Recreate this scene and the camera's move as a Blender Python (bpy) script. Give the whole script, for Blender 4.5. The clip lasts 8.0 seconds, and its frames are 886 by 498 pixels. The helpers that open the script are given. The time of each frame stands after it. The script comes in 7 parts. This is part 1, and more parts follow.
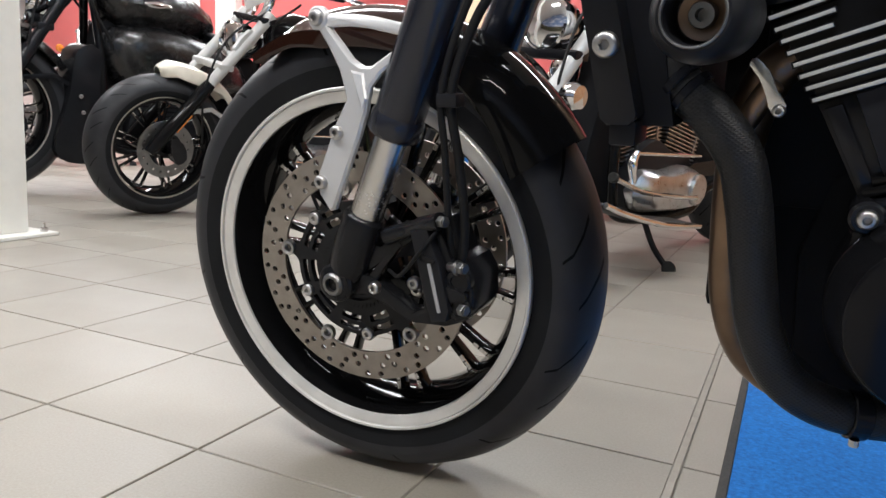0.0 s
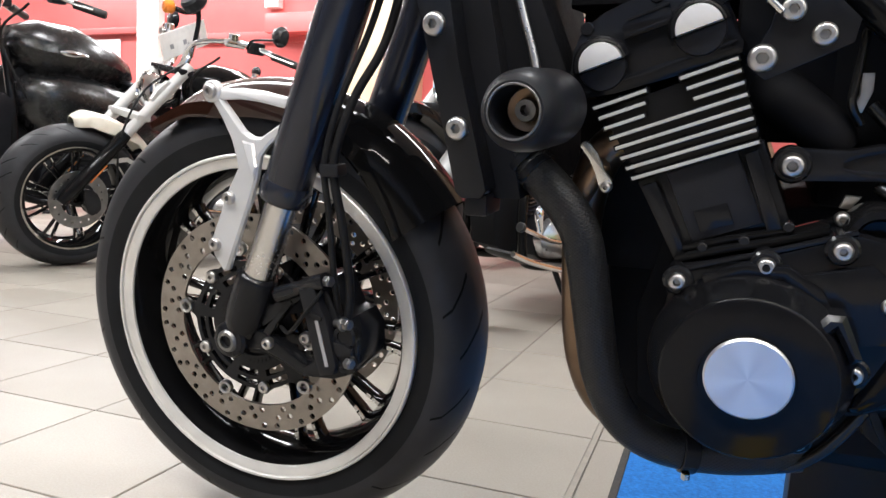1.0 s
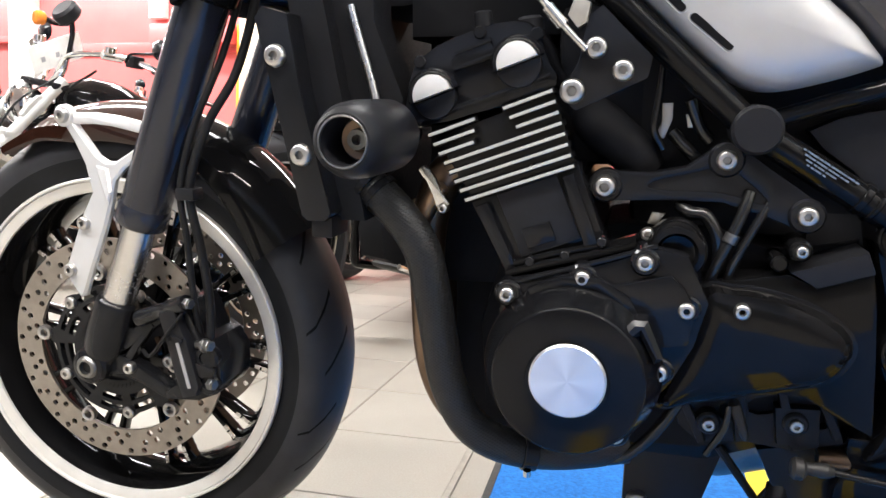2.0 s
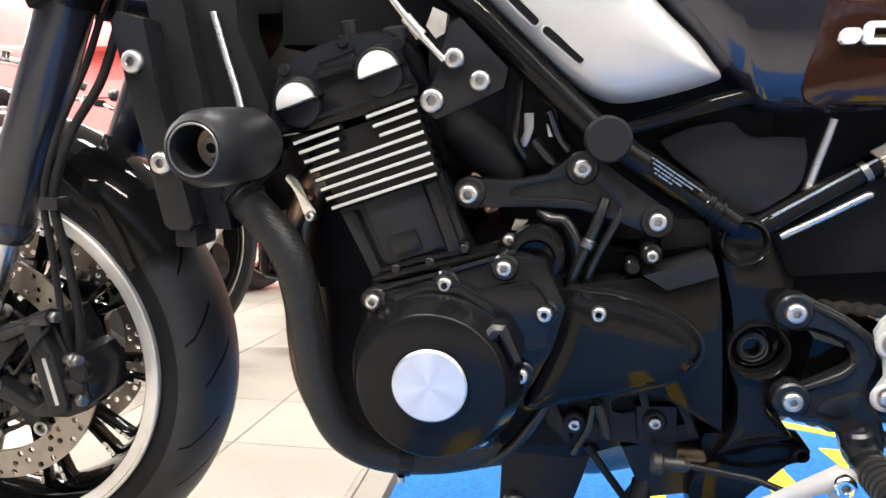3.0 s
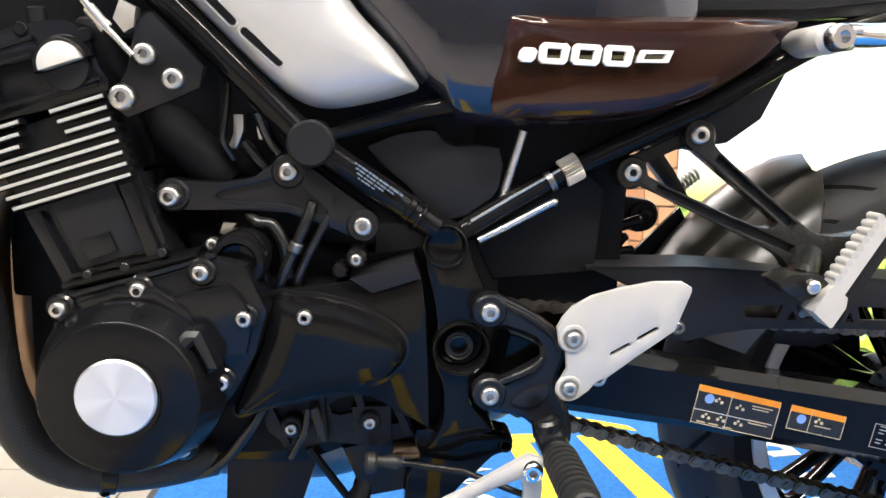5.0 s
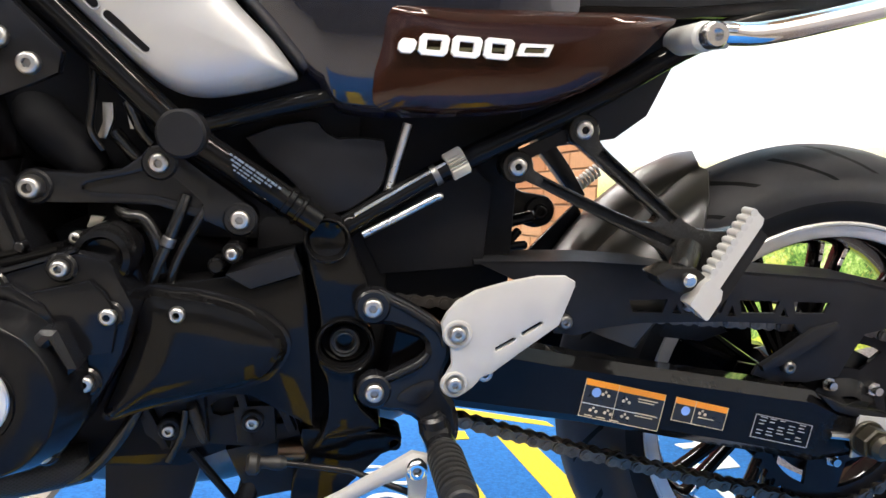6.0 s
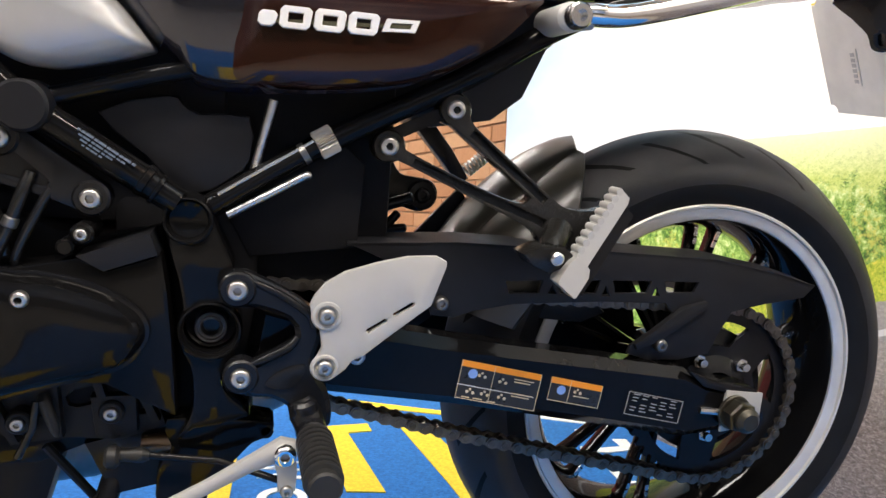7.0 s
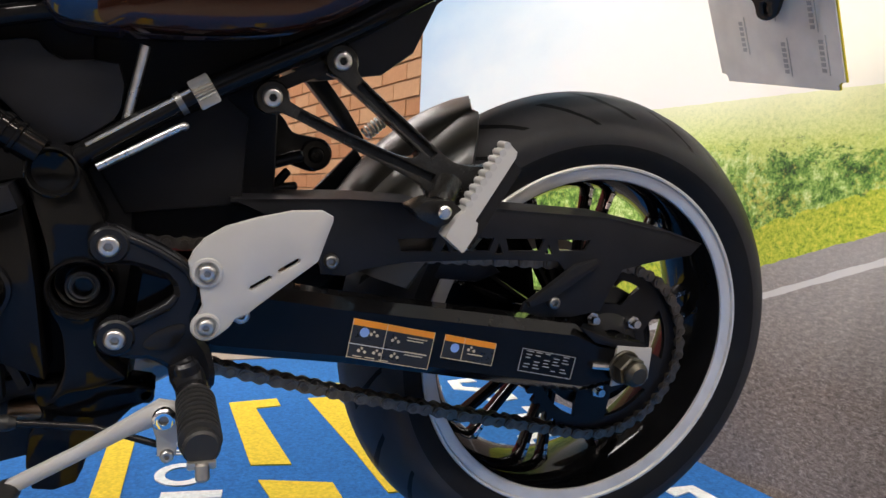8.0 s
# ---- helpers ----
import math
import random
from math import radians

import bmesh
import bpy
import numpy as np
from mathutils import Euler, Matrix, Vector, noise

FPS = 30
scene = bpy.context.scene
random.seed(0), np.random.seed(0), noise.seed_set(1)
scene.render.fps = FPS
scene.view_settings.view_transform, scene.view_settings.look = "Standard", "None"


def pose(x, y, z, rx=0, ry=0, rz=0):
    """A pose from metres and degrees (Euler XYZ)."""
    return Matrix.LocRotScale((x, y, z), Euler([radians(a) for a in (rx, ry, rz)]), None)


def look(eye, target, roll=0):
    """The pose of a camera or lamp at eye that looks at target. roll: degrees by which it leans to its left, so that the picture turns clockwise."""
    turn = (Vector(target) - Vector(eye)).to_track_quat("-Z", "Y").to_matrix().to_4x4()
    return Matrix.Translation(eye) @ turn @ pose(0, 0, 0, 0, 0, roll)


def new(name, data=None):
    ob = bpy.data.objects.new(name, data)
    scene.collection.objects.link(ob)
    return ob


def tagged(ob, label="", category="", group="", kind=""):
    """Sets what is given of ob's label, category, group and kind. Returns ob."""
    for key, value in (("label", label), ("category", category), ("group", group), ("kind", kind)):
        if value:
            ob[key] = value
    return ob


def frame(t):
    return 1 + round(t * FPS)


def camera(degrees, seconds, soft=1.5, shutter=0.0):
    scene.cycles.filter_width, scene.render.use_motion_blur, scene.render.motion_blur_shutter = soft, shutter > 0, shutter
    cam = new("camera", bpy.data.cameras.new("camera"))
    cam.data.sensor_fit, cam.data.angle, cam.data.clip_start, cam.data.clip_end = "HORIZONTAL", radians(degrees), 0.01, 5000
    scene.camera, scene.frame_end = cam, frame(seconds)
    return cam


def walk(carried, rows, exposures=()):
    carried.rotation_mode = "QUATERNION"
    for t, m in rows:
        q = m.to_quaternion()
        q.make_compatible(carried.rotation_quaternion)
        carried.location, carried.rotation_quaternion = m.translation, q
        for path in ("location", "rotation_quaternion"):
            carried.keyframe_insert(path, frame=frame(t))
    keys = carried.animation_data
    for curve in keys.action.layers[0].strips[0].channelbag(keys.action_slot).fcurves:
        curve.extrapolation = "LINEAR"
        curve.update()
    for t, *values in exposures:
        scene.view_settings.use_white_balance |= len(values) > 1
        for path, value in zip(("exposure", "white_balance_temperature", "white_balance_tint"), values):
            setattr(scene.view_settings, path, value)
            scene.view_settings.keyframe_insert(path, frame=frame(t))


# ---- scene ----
cam = camera(62.0, 8.0)
PATH = [
    (0, (0.519, -0.869, 0.477), (-0.403, 0.875, 0.148), 3.0),
    (0.5, (0.556, -0.885, 0.492), (-0.325, 0.892, 0.230), 3.0),
    (1, (0.593, -0.901, 0.505), (-0.173, 0.936, 0.303), 3.0),
    (1.5, (0.629, -0.918, 0.514), (-0.013, 0.968, 0.338), 2.6),
    (2, (0.655, -0.918, 0.519), (0.134, 1.006, 0.357), 2.1),
    (3.5, (0.739, -0.908, 0.523), (0.512, 1.075, 0.398), 2.0),
    (4, (0.766, -0.907, 0.527), (0.664, 1.087, 0.406), 2.2),
    (4.5, (0.793, -0.905, 0.527), (0.820, 1.092, 0.414), 2.4),
    (5, (0.818, -0.906, 0.525), (0.958, 1.086, 0.419), 2.5),
    (6.5, (0.899, -0.898, 0.518), (1.289, 1.061, 0.419), 2.7),
    (7, (0.923, -0.900, 0.508), (1.428, 1.033, 0.410), 2.6),
    (7.5, (0.944, -0.899, 0.495), (1.556, 1.001, 0.387), 2.5),
    (8, (0.960, -0.902, 0.483), (1.659, 0.967, 0.347), 2.5),
]
walk(cam, [(t, look(eye, target, roll)) for t, eye, target, roll in PATH], [(0.0, -0.58, 6350, 9), (1.0, -0.18, 6450, 10), (1.5, 0.13, 6500, 10), (2.0, 0.4, 6600, 10), (3.5, 0.86, 6950, 10), (4.5, 0.82, 7000, 10), (5.0, 0.68, 7000, 10), (6.5, 0.2, 7050, 11), (7.0, -0.02, 7100, 12), (8.0, -0.44, 7100, 13)])

# ---- world, lights, exposure ----
world = bpy.data.worlds.new("world")
scene.world = world
world.use_nodes = True
world.node_tree.nodes["Background"].inputs[0].default_value = (0.8, 0.9, 1.0, 1)
world.node_tree.nodes["Background"].inputs[1].default_value = 0.1


def area_lamp(name, m, sx, sy, watts, colour=(1, 1, 1)):
    lamp = bpy.data.lights.new(name, "AREA")
    lamp.shape, lamp.size, lamp.size_y, lamp.energy, lamp.color = "RECTANGLE", sx, sy, watts, colour
    ob = new(name, lamp)
    ob.matrix_world = m
    return ob


# rows of ceiling tubes, out of view and assumed, to light the showroom
for cx, cy, watts in ((-4.6, 1.0, 85), (-4.6, 3.4, 85), (-1.9, -1.2, 62), (-1.9, 1.4, 80), (-1.9, 4.0, 85), (0.7, 3.2, 60)):
    area_lamp("assumed_tube", pose(cx, cy, 2.93), 1.5, 0.24, watts, (0.97, 0.98, 1.0))
area_lamp("assumed_tube", pose(0.7, 0.6, 2.93), 1.5, 0.24, 52, (0.97, 0.98, 1.0))
for cx, warm in ((-0.3, 0.97), (1.5, 0.85)):
    area_lamp("assumed_tube", pose(cx, -1.9, 2.93), 1.5, 0.24, 76, (1.0, 0.5 + warm / 2, warm))
# three more lamps added only to brighten the red back wall
for cx in (-8.2, -6.0, -3.8):
    area_lamp("assumed_tube", pose(cx, 4.7, 2.93), 1.5, 0.24, 95, (0.98, 0.98, 0.99))


# ---- materials ----
def nodes_of(name):
    m = bpy.data.materials.new(name)
    m.use_nodes = True
    nt = m.node_tree
    return m, nt, nt.nodes["Principled BSDF"]


def noise_node(nt, scale, detail=4, rough=0.55, coord="Object", stretch=None):
    tc = nt.nodes.new("ShaderNodeTexCoord")
    n = nt.nodes.new("ShaderNodeTexNoise")
    n.inputs["Scale"].default_value, n.inputs["Detail"].default_value, n.inputs["Roughness"].default_value = scale, detail, rough
    if stretch:
        mp = nt.nodes.new("ShaderNodeMapping")
        mp.inputs["Scale"].default_value = stretch
        nt.links.new(tc.outputs[coord], mp.inputs[0])
        nt.links.new(mp.outputs[0], n.inputs["Vector"])
    else:
        nt.links.new(tc.outputs[coord], n.inputs["Vector"])
    return n


def ramp(nt, src, stops):
    r = nt.nodes.new("ShaderNodeValToRGB")
    el = r.color_ramp.elements
    while len(el) < len(stops):
        el.new(0.5)
    for e, (p, c) in zip(el, stops):
        e.position, e.color = p, (*c, 1)
    nt.links.new(src, r.inputs[0])
    return r.outputs[0]


def math_node(nt, op, a, b=None):
    n = nt.nodes.new("ShaderNodeMath")
    n.operation = op
    for i, v in enumerate((a, b)):
        if v is None:
            continue
        if isinstance(v, (int, float)):
            n.inputs[i].default_value = v
        else:
            nt.links.new(v, n.inputs[i])
    return n.outputs[0]


def mix_rgb(nt, fac, a, b, mode="MIX"):
    n = nt.nodes.new("ShaderNodeMix")
    n.data_type, n.blend_type = "RGBA", mode
    for key, v in ((0, fac), (6, a), (7, b)):
        if isinstance(v, (int, float)):
            n.inputs[key].default_value = v
        elif isinstance(v, tuple):
            n.inputs[key].default_value = (*v, 1)
        else:
            nt.links.new(v, n.inputs[key])
    return n.outputs[2]


def bump(nt, bsdf, src, strength, dist=0.001):
    b = nt.nodes.new("ShaderNodeBump")
    b.inputs["Strength"].default_value, b.inputs["Distance"].default_value = strength, dist
    nt.links.new(src, b.inputs["Height"])
    nt.links.new(b.outputs[0], bsdf.inputs["Normal"])


def surface(name, colour, rough=0.4, metal=0.0, vary=0.12, scale=30, grain=300, relief=0.1, dust=0.0, coat=0.0, spec=0.5):
    """A worn surface: colour varied in large patches, roughness in small ones, fine relief, a little dust."""
    m, nt, bs = nodes_of(name)
    big, fine = noise_node(nt, scale, 5), noise_node(nt, grain, 3)
    lo, hi = tuple(c * (1 - vary) for c in colour), tuple(min(1, c * (1 + vary)) for c in colour)
    col = ramp(nt, big.outputs[0], ((0.3, lo), (0.7, hi)))
    if dust:
        d = ramp(nt, noise_node(nt, scale * 2.3, 8, 0.7).outputs[0], ((0.5, (0, 0, 0)), (0.8, (dust, dust, dust))))
        col = mix_rgb(nt, d, col, (0.35, 0.33, 0.3))
    nt.links.new(col, bs.inputs["Base Color"])
    mixed = math_node(nt, "ADD", math_node(nt, "MULTIPLY", big.outputs[0], 0.5), math_node(nt, "MULTIPLY", fine.outputs[0], 0.5))
    nt.links.new(math_node(nt, "MULTIPLY", math_node(nt, "ADD", mixed, 0.5), rough), bs.inputs["Roughness"])
    bs.inputs["Metallic"].default_value = metal
    bs.inputs["Coat Weight"].default_value = coat
    bs.inputs["Coat Roughness"].default_value = 0.04
    bs.inputs["Specular IOR Level"].default_value = spec
    if relief:
        bump(nt, bs, fine.outputs[0], relief, 0.0006)
    return m


M = {}
M["satin_black"] = surface("satin_black", (0.0092, 0.0096, 0.0115), 0.22, dust=0.004, relief=0.01, spec=0.22)
M["engine_black"] = surface("engine_black", (0.0075, 0.0078, 0.0094), 0.12, dust=0.004, relief=0.02, spec=0.22)
M["gloss_black"] = surface("gloss_black", (0.0055, 0.0055, 0.006), 0.06, coat=0.05, relief=0.01, dust=0.003, spec=0.13)
M["matt_black"] = surface("matt_black", (0.0095, 0.0098, 0.0115), 0.7, relief=0.1, spec=0.1)
M["plastic_black"] = surface("plastic_black", (0.0117, 0.0122, 0.0146), 0.4, relief=0.05, grain=1400, dust=0.005, spec=0.2)
M["bracket_black"] = surface("bracket_black", (0.0115, 0.0112, 0.0108), 0.26, dust=0.006, relief=0.04, grain=900, spec=0.3)
M["cover_black"] = surface("cover_black", (0.0058, 0.0060, 0.0072), 0.16, dust=0.006, relief=0.03, grain=900, spec=0.15)
M["fork_black"] = surface("fork_black", (0.0145, 0.0165, 0.025), 0.2, relief=0.0, vary=0.03, scale=3, grain=40, spec=0.5)
M["stay_silver"] = surface("stay_silver", (0.62, 0.62, 0.62), 0.36, 0.4, vary=0.04, grain=1200, relief=0.05)
M["rubber"] = surface("rubber", (0.012, 0.012, 0.0125), 0.55, relief=0.3, grain=700, dust=0.02)
M["bright_steel"] = surface("bright_steel", (0.62, 0.61, 0.6), 0.24, 1.0, vary=0.04, scale=8, relief=0.0)
M["bolt_steel"] = surface("bolt_steel", (0.5, 0.49, 0.48), 0.34, 1.0, relief=0.02)
M["chrome"] = surface("chrome", (0.85, 0.85, 0.86), 0.07, 1.0, vary=0.04, relief=0.01)
M["machined"] = surface("machined", (0.74, 0.73, 0.71), 0.38, 0.5, vary=0.07, grain=900, relief=0.05)
# darker copy of the bolt metal, for the shade inside hexagon sockets
M["socket_shade"] = surface("socket_shade", (0.33, 0.32, 0.31), 0.4, 1.0, vary=0.2, relief=0.05)
M["silver_paint"] = surface("silver_paint", (0.46, 0.46, 0.46), 0.4, 0.4, vary=0.04, grain=1500, relief=0.03, coat=0.3)
M["satin_silver"] = surface("satin_silver", (0.465, 0.46, 0.445), 0.42, 0.2, vary=0.04, grain=1200, relief=0.06)
M["bronze_pipe"] = surface("bronze_pipe", (0.2, 0.135, 0.09), 0.34, 0.9, vary=0.35, scale=9, dust=0.05)
M["chain_steel"] = surface("chain_steel", (0.13, 0.115, 0.1), 0.4, 0.9, vary=0.4, scale=60)
M["disc_steel"] = surface("disc_steel", (0.34, 0.31, 0.28), 0.42, 1.0, vary=0.16, scale=40, grain=500, relief=0.12)
M["brown_paint"] = surface("brown_paint", (0.026, 0.0086, 0.0056), 0.12, 0.3, vary=0.1, grain=2500, relief=0.01, coat=0.3, spec=0.35)
M["dark_paint"] = surface("dark_paint", (0.020, 0.021, 0.032), 0.12, 0.4, vary=0.1, grain=2500, relief=0.01, coat=0.75, spec=0.5)
M["cast_alu"] = surface("cast_alu", (0.5, 0.475, 0.43), 0.42, 1.0, vary=0.14, scale=40, relief=0.2)
M["hose"] = surface("hose", (0.011, 0.011, 0.0115), 0.46, relief=0.1, spec=0.16)
M["gloss_hose"] = surface("gloss_hose", (0.009, 0.009, 0.0095), 0.22, relief=0.03, spec=0.5)
M["white_paint"] = surface("white_paint", (0.78, 0.77, 0.74), 0.3, vary=0.05, coat=0.3)
M["fender_plastic"] = surface("fender_plastic", (0.026, 0.025, 0.021), 0.34, vary=0.1, relief=0.02, grain=900, spec=0.8)
M["tank_satin"] = surface("tank_satin", (0.008, 0.008, 0.0088), 0.26, vary=0.1, relief=0.02, spec=0.6)
M["cream_paint"] = surface("cream_paint", (0.68, 0.63, 0.53), 0.3, vary=0.05, coat=0.3)
M["white_decal"] = surface("white_decal", (0.75, 0.75, 0.75), 0.4, vary=0.05)
M["orange_decal"] = surface("orange_decal", (0.85, 0.3, 0.02), 0.4, vary=0.05)
M["blue_decal"] = surface("blue_decal", (0.2, 0.36, 0.75), 0.4, vary=0.05)
M["decal_dark"] = surface("decal_dark", (0.02, 0.017, 0.012), 0.3, vary=0.2)
M["orange_lens"] = surface("orange_lens", (0.75, 0.22, 0.03), 0.15, vary=0.1, coat=0.6)
M["red_lens"] = surface("red_lens", (0.5, 0.02, 0.02), 0.2, vary=0.1, coat=0.4)
M["red_paint"] = surface("red_paint", (0.55, 0.03, 0.035), 0.25, vary=0.1, coat=0.5)
M["post_white"] = surface("post_white", (0.78, 0.77, 0.72), 0.4, vary=0.06, scale=6, dust=0.12)
M["red_wall"] = surface("red_wall", (0.62, 0.13, 0.125), 0.32, vary=0.12, scale=1.2, grain=120, relief=0.2)
M["plain_wall"] = surface("plain_wall", (0.72, 0.7, 0.66), 0.7, vary=0.05, scale=1.5, grain=150, relief=0.2)
M["ceiling_white"] = surface("ceiling_white", (0.78, 0.77, 0.74), 0.8, vary=0.04, scale=2, grain=90, relief=0.2)
M["mat_blue"] = surface("mat_blue", (0.022, 0.145, 0.43), 0.95, vary=0.3, scale=160, grain=900, relief=1.0, spec=0.15)
M["mat_yellow"] = surface("mat_yellow", (0.78, 0.56, 0.06), 0.95, vary=0.18, scale=150, grain=900, relief=1.0, spec=0.15)
M["mat_white"] = surface("mat_white", (0.75, 0.78, 0.78), 0.95, vary=0.15, scale=150, grain=900, relief=1.0, spec=0.15)
M["mat_rubber"] = surface("mat_rubber", (0.032, 0.031, 0.029), 0.8, vary=0.15, relief=0.4)
M["grout"] = surface("grout", (0.23, 0.21, 0.18), 0.9, vary=0.25, scale=12, relief=0.5)
M["trim_strip"] = surface("trim_strip", (0.3, 0.275, 0.235), 0.5, 0.2, vary=0.15)
M["plate_back"] = surface("plate_back", (0.84, 0.81, 0.74), 0.45, vary=0.06)
M["faint_print"] = surface("faint_print", (0.5, 0.49, 0.46), 0.5)
M["post_cream"] = surface("post_cream", (0.66, 0.52, 0.34), 0.45, vary=0.12, scale=6, relief=0.1)
M["mortar"] = surface("mortar", (0.3, 0.2, 0.125), 0.9, vary=0.2, scale=20, relief=0.5)
M["plate_yellow"] = surface("plate_yellow", (0.75, 0.6, 0.03), 0.4)
M["polished"] = surface("polished", (0.58, 0.58, 0.59), 0.3, 1.0, vary=0.1, relief=0.01)
M["axle_steel"] = surface("axle_steel", (0.05, 0.046, 0.036), 0.35, 0.6, vary=0.3, relief=0.1)
M["dull_steel"] = surface("dull_steel", (0.2, 0.2, 0.2), 0.4, 1.0, vary=0.2, relief=0.2)
M["grey_print"] = surface("grey_print", (0.32, 0.32, 0.33), 0.5)
M["pale_print"] = surface("pale_print", (0.13, 0.17, 0.24), 0.5)
M["gold_print"] = surface("gold_print", (0.62, 0.52, 0.36), 0.5)
M["tube_glow"], _nt, _bs = nodes_of("tube_glow")
_bs.inputs["Emission Color"].default_value, _bs.inputs["Emission Strength"].default_value = (1, 0.97, 0.92, 1), 5


def tile_material():
    m, nt, bs = nodes_of("floor_tile_stone")
    info = nt.nodes.new("ShaderNodeObjectInfo")
    big, fine = noise_node(nt, 3.0, 5, coord="Object"), noise_node(nt, 260, 4, 0.7)
    col = ramp(nt, fine.outputs[0], ((0.3, (0.30, 0.272, 0.23)), (0.7, (0.37, 0.34, 0.292))))
    tone = math_node(nt, "ADD", 0.93, math_node(nt, "MULTIPLY", info.outputs["Random"], 0.12))
    col = mix_rgb(nt, 1.0, col, ramp(nt, math_node(nt, "MULTIPLY", tone, 0.9), ((0.0, (0, 0, 0)), (1.0, (1, 1, 1)))), "MULTIPLY")
    dirt = ramp(nt, big.outputs[0], ((0.45, (0, 0, 0)), (0.75, (0.2, 0.2, 0.2))))
    nt.links.new(mix_rgb(nt, dirt, col, (0.24, 0.21, 0.17)), bs.inputs["Base Color"])
    nt.links.new(math_node(nt, "ADD", 0.3, math_node(nt, "MULTIPLY", big.outputs[0], 0.3)), bs.inputs["Roughness"])
    bump(nt, bs, fine.outputs[0], 0.12, 0.0008)
    return m


def tyre_material(name, width, reach):
    """Rubber with slanted tread cuts: an angle round the axle against the width."""
    m, nt, bs = nodes_of(name)
    tc, sep = nt.nodes.new("ShaderNodeTexCoord"), nt.nodes.new("ShaderNodeSeparateXYZ")
    nt.links.new(tc.outputs["Object"], sep.inputs[0])
    ang = math_node(nt, "ARCTAN2", sep.outputs[2], sep.outputs[0])
    wide = math_node(nt, "ABSOLUTE", sep.outputs[1])
    bow = math_node(nt, "MULTIPLY", math_node(nt, "POWER", math_node(nt, "MULTIPLY", wide, 16.0), 1.2), 1.0)
    turn = math_node(nt, "ADD", math_node(nt, "ADD", math_node(nt, "MULTIPLY", ang, 24 / math.tau), bow), 40.0)
    saw = math_node(nt, "FRACT", turn)
    cut = math_node(nt, "LESS_THAN", math_node(nt, "ABSOLUTE", math_node(nt, "SUBTRACT", saw, 0.5)), math_node(nt, "SUBTRACT", width, math_node(nt, "MULTIPLY", wide, 0.55)))
    pair = math_node(nt, "GREATER_THAN", math_node(nt, "FRACT", math_node(nt, "MULTIPLY", math_node(nt, "SUBTRACT", turn, saw), 0.5)), 0.25)
    start = math_node(nt, "ADD", 0.009, math_node(nt, "MULTIPLY", pair, 0.019))
    stop = math_node(nt, "ADD", reach, math_node(nt, "MULTIPLY", pair, 0.0115))
    radius = math_node(nt, "SQRT", math_node(nt, "ADD", math_node(nt, "POWER", sep.outputs[0], 2.0), math_node(nt, "POWER", sep.outputs[2], 2.0)))
    tread = math_node(nt, "GREATER_THAN", radius, 0.251)
    groove = math_node(nt, "MULTIPLY", math_node(nt, "MULTIPLY", cut, tread), math_node(nt, "MULTIPLY", math_node(nt, "GREATER_THAN", wide, start), math_node(nt, "LESS_THAN", wide, stop)))
    rim = math_node(nt, "LESS_THAN", math_node(nt, "ABSOLUTE", math_node(nt, "SUBTRACT", radius, 0.25)), 0.0012)
    big, fine = noise_node(nt, 18, 6), noise_node(nt, 600, 3)
    # tread coloured lighter than sidewall for its sheen, cuts darkened for groove shade
    col = ramp(nt, big.outputs[0], ((0.3, (0.02, 0.0205, 0.023)), (0.7, (0.031, 0.032, 0.036))))
    col = mix_rgb(nt, tread, mix_rgb(nt, 0.68, col, (0.0045, 0.005, 0.006)), col)
    nt.links.new(mix_rgb(nt, groove, col, (0.0045, 0.0045, 0.005)), bs.inputs["Base Color"])
    nt.links.new(math_node(nt, "ADD", 0.36, math_node(nt, "MULTIPLY", big.outputs[0], 0.2)), bs.inputs["Roughness"])
    nt.links.new(math_node(nt, "MULTIPLY", math_node(nt, "SUBTRACT", 1.0, math_node(nt, "MULTIPLY", groove, 0.7)), math_node(nt, "ADD", 0.12, math_node(nt, "MULTIPLY", tread, 0.14))), bs.inputs["Specular IOR Level"])
    relief = math_node(nt, "SUBTRACT", math_node(nt, "ADD", math_node(nt, "MULTIPLY", fine.outputs[0], 0.12), math_node(nt, "MULTIPLY", rim, 0.5)), groove)
    bump(nt, bs, relief, 0.6, 0.0022)
    return m


def spun_material():
    """A disc of turned aluminium: soft lighter beams round its centre, painted for its highlights."""
    m, nt, bs = nodes_of("spun_aluminium")
    tc, sep = nt.nodes.new("ShaderNodeTexCoord"), nt.nodes.new("ShaderNodeSeparateXYZ")
    nt.links.new(tc.outputs["Object"], sep.inputs[0])
    ang = math_node(nt, "ARCTAN2", sep.outputs[2], sep.outputs[0])
    # four and seven soft beams painted into the colour as highlights
    four = math_node(nt, "SINE", math_node(nt, "ADD", math_node(nt, "MULTIPLY", ang, 4.0), 0.9))
    seven = math_node(nt, "SINE", math_node(nt, "ADD", math_node(nt, "MULTIPLY", ang, 7.0), 2.1))
    fac = math_node(nt, "ADD", 0.5, math_node(nt, "ADD", math_node(nt, "MULTIPLY", four, 0.28), math_node(nt, "MULTIPLY", seven, 0.14)))
    nt.links.new(ramp(nt, fac, ((0.1, (0.72, 0.73, 0.75)), (0.9, (0.86, 0.87, 0.88)))), bs.inputs["Base Color"])
    bs.inputs["Metallic"].default_value, bs.inputs["Roughness"].default_value = 1.0, 0.42
    bs.inputs["Anisotropic"].default_value = 0.7
    return m


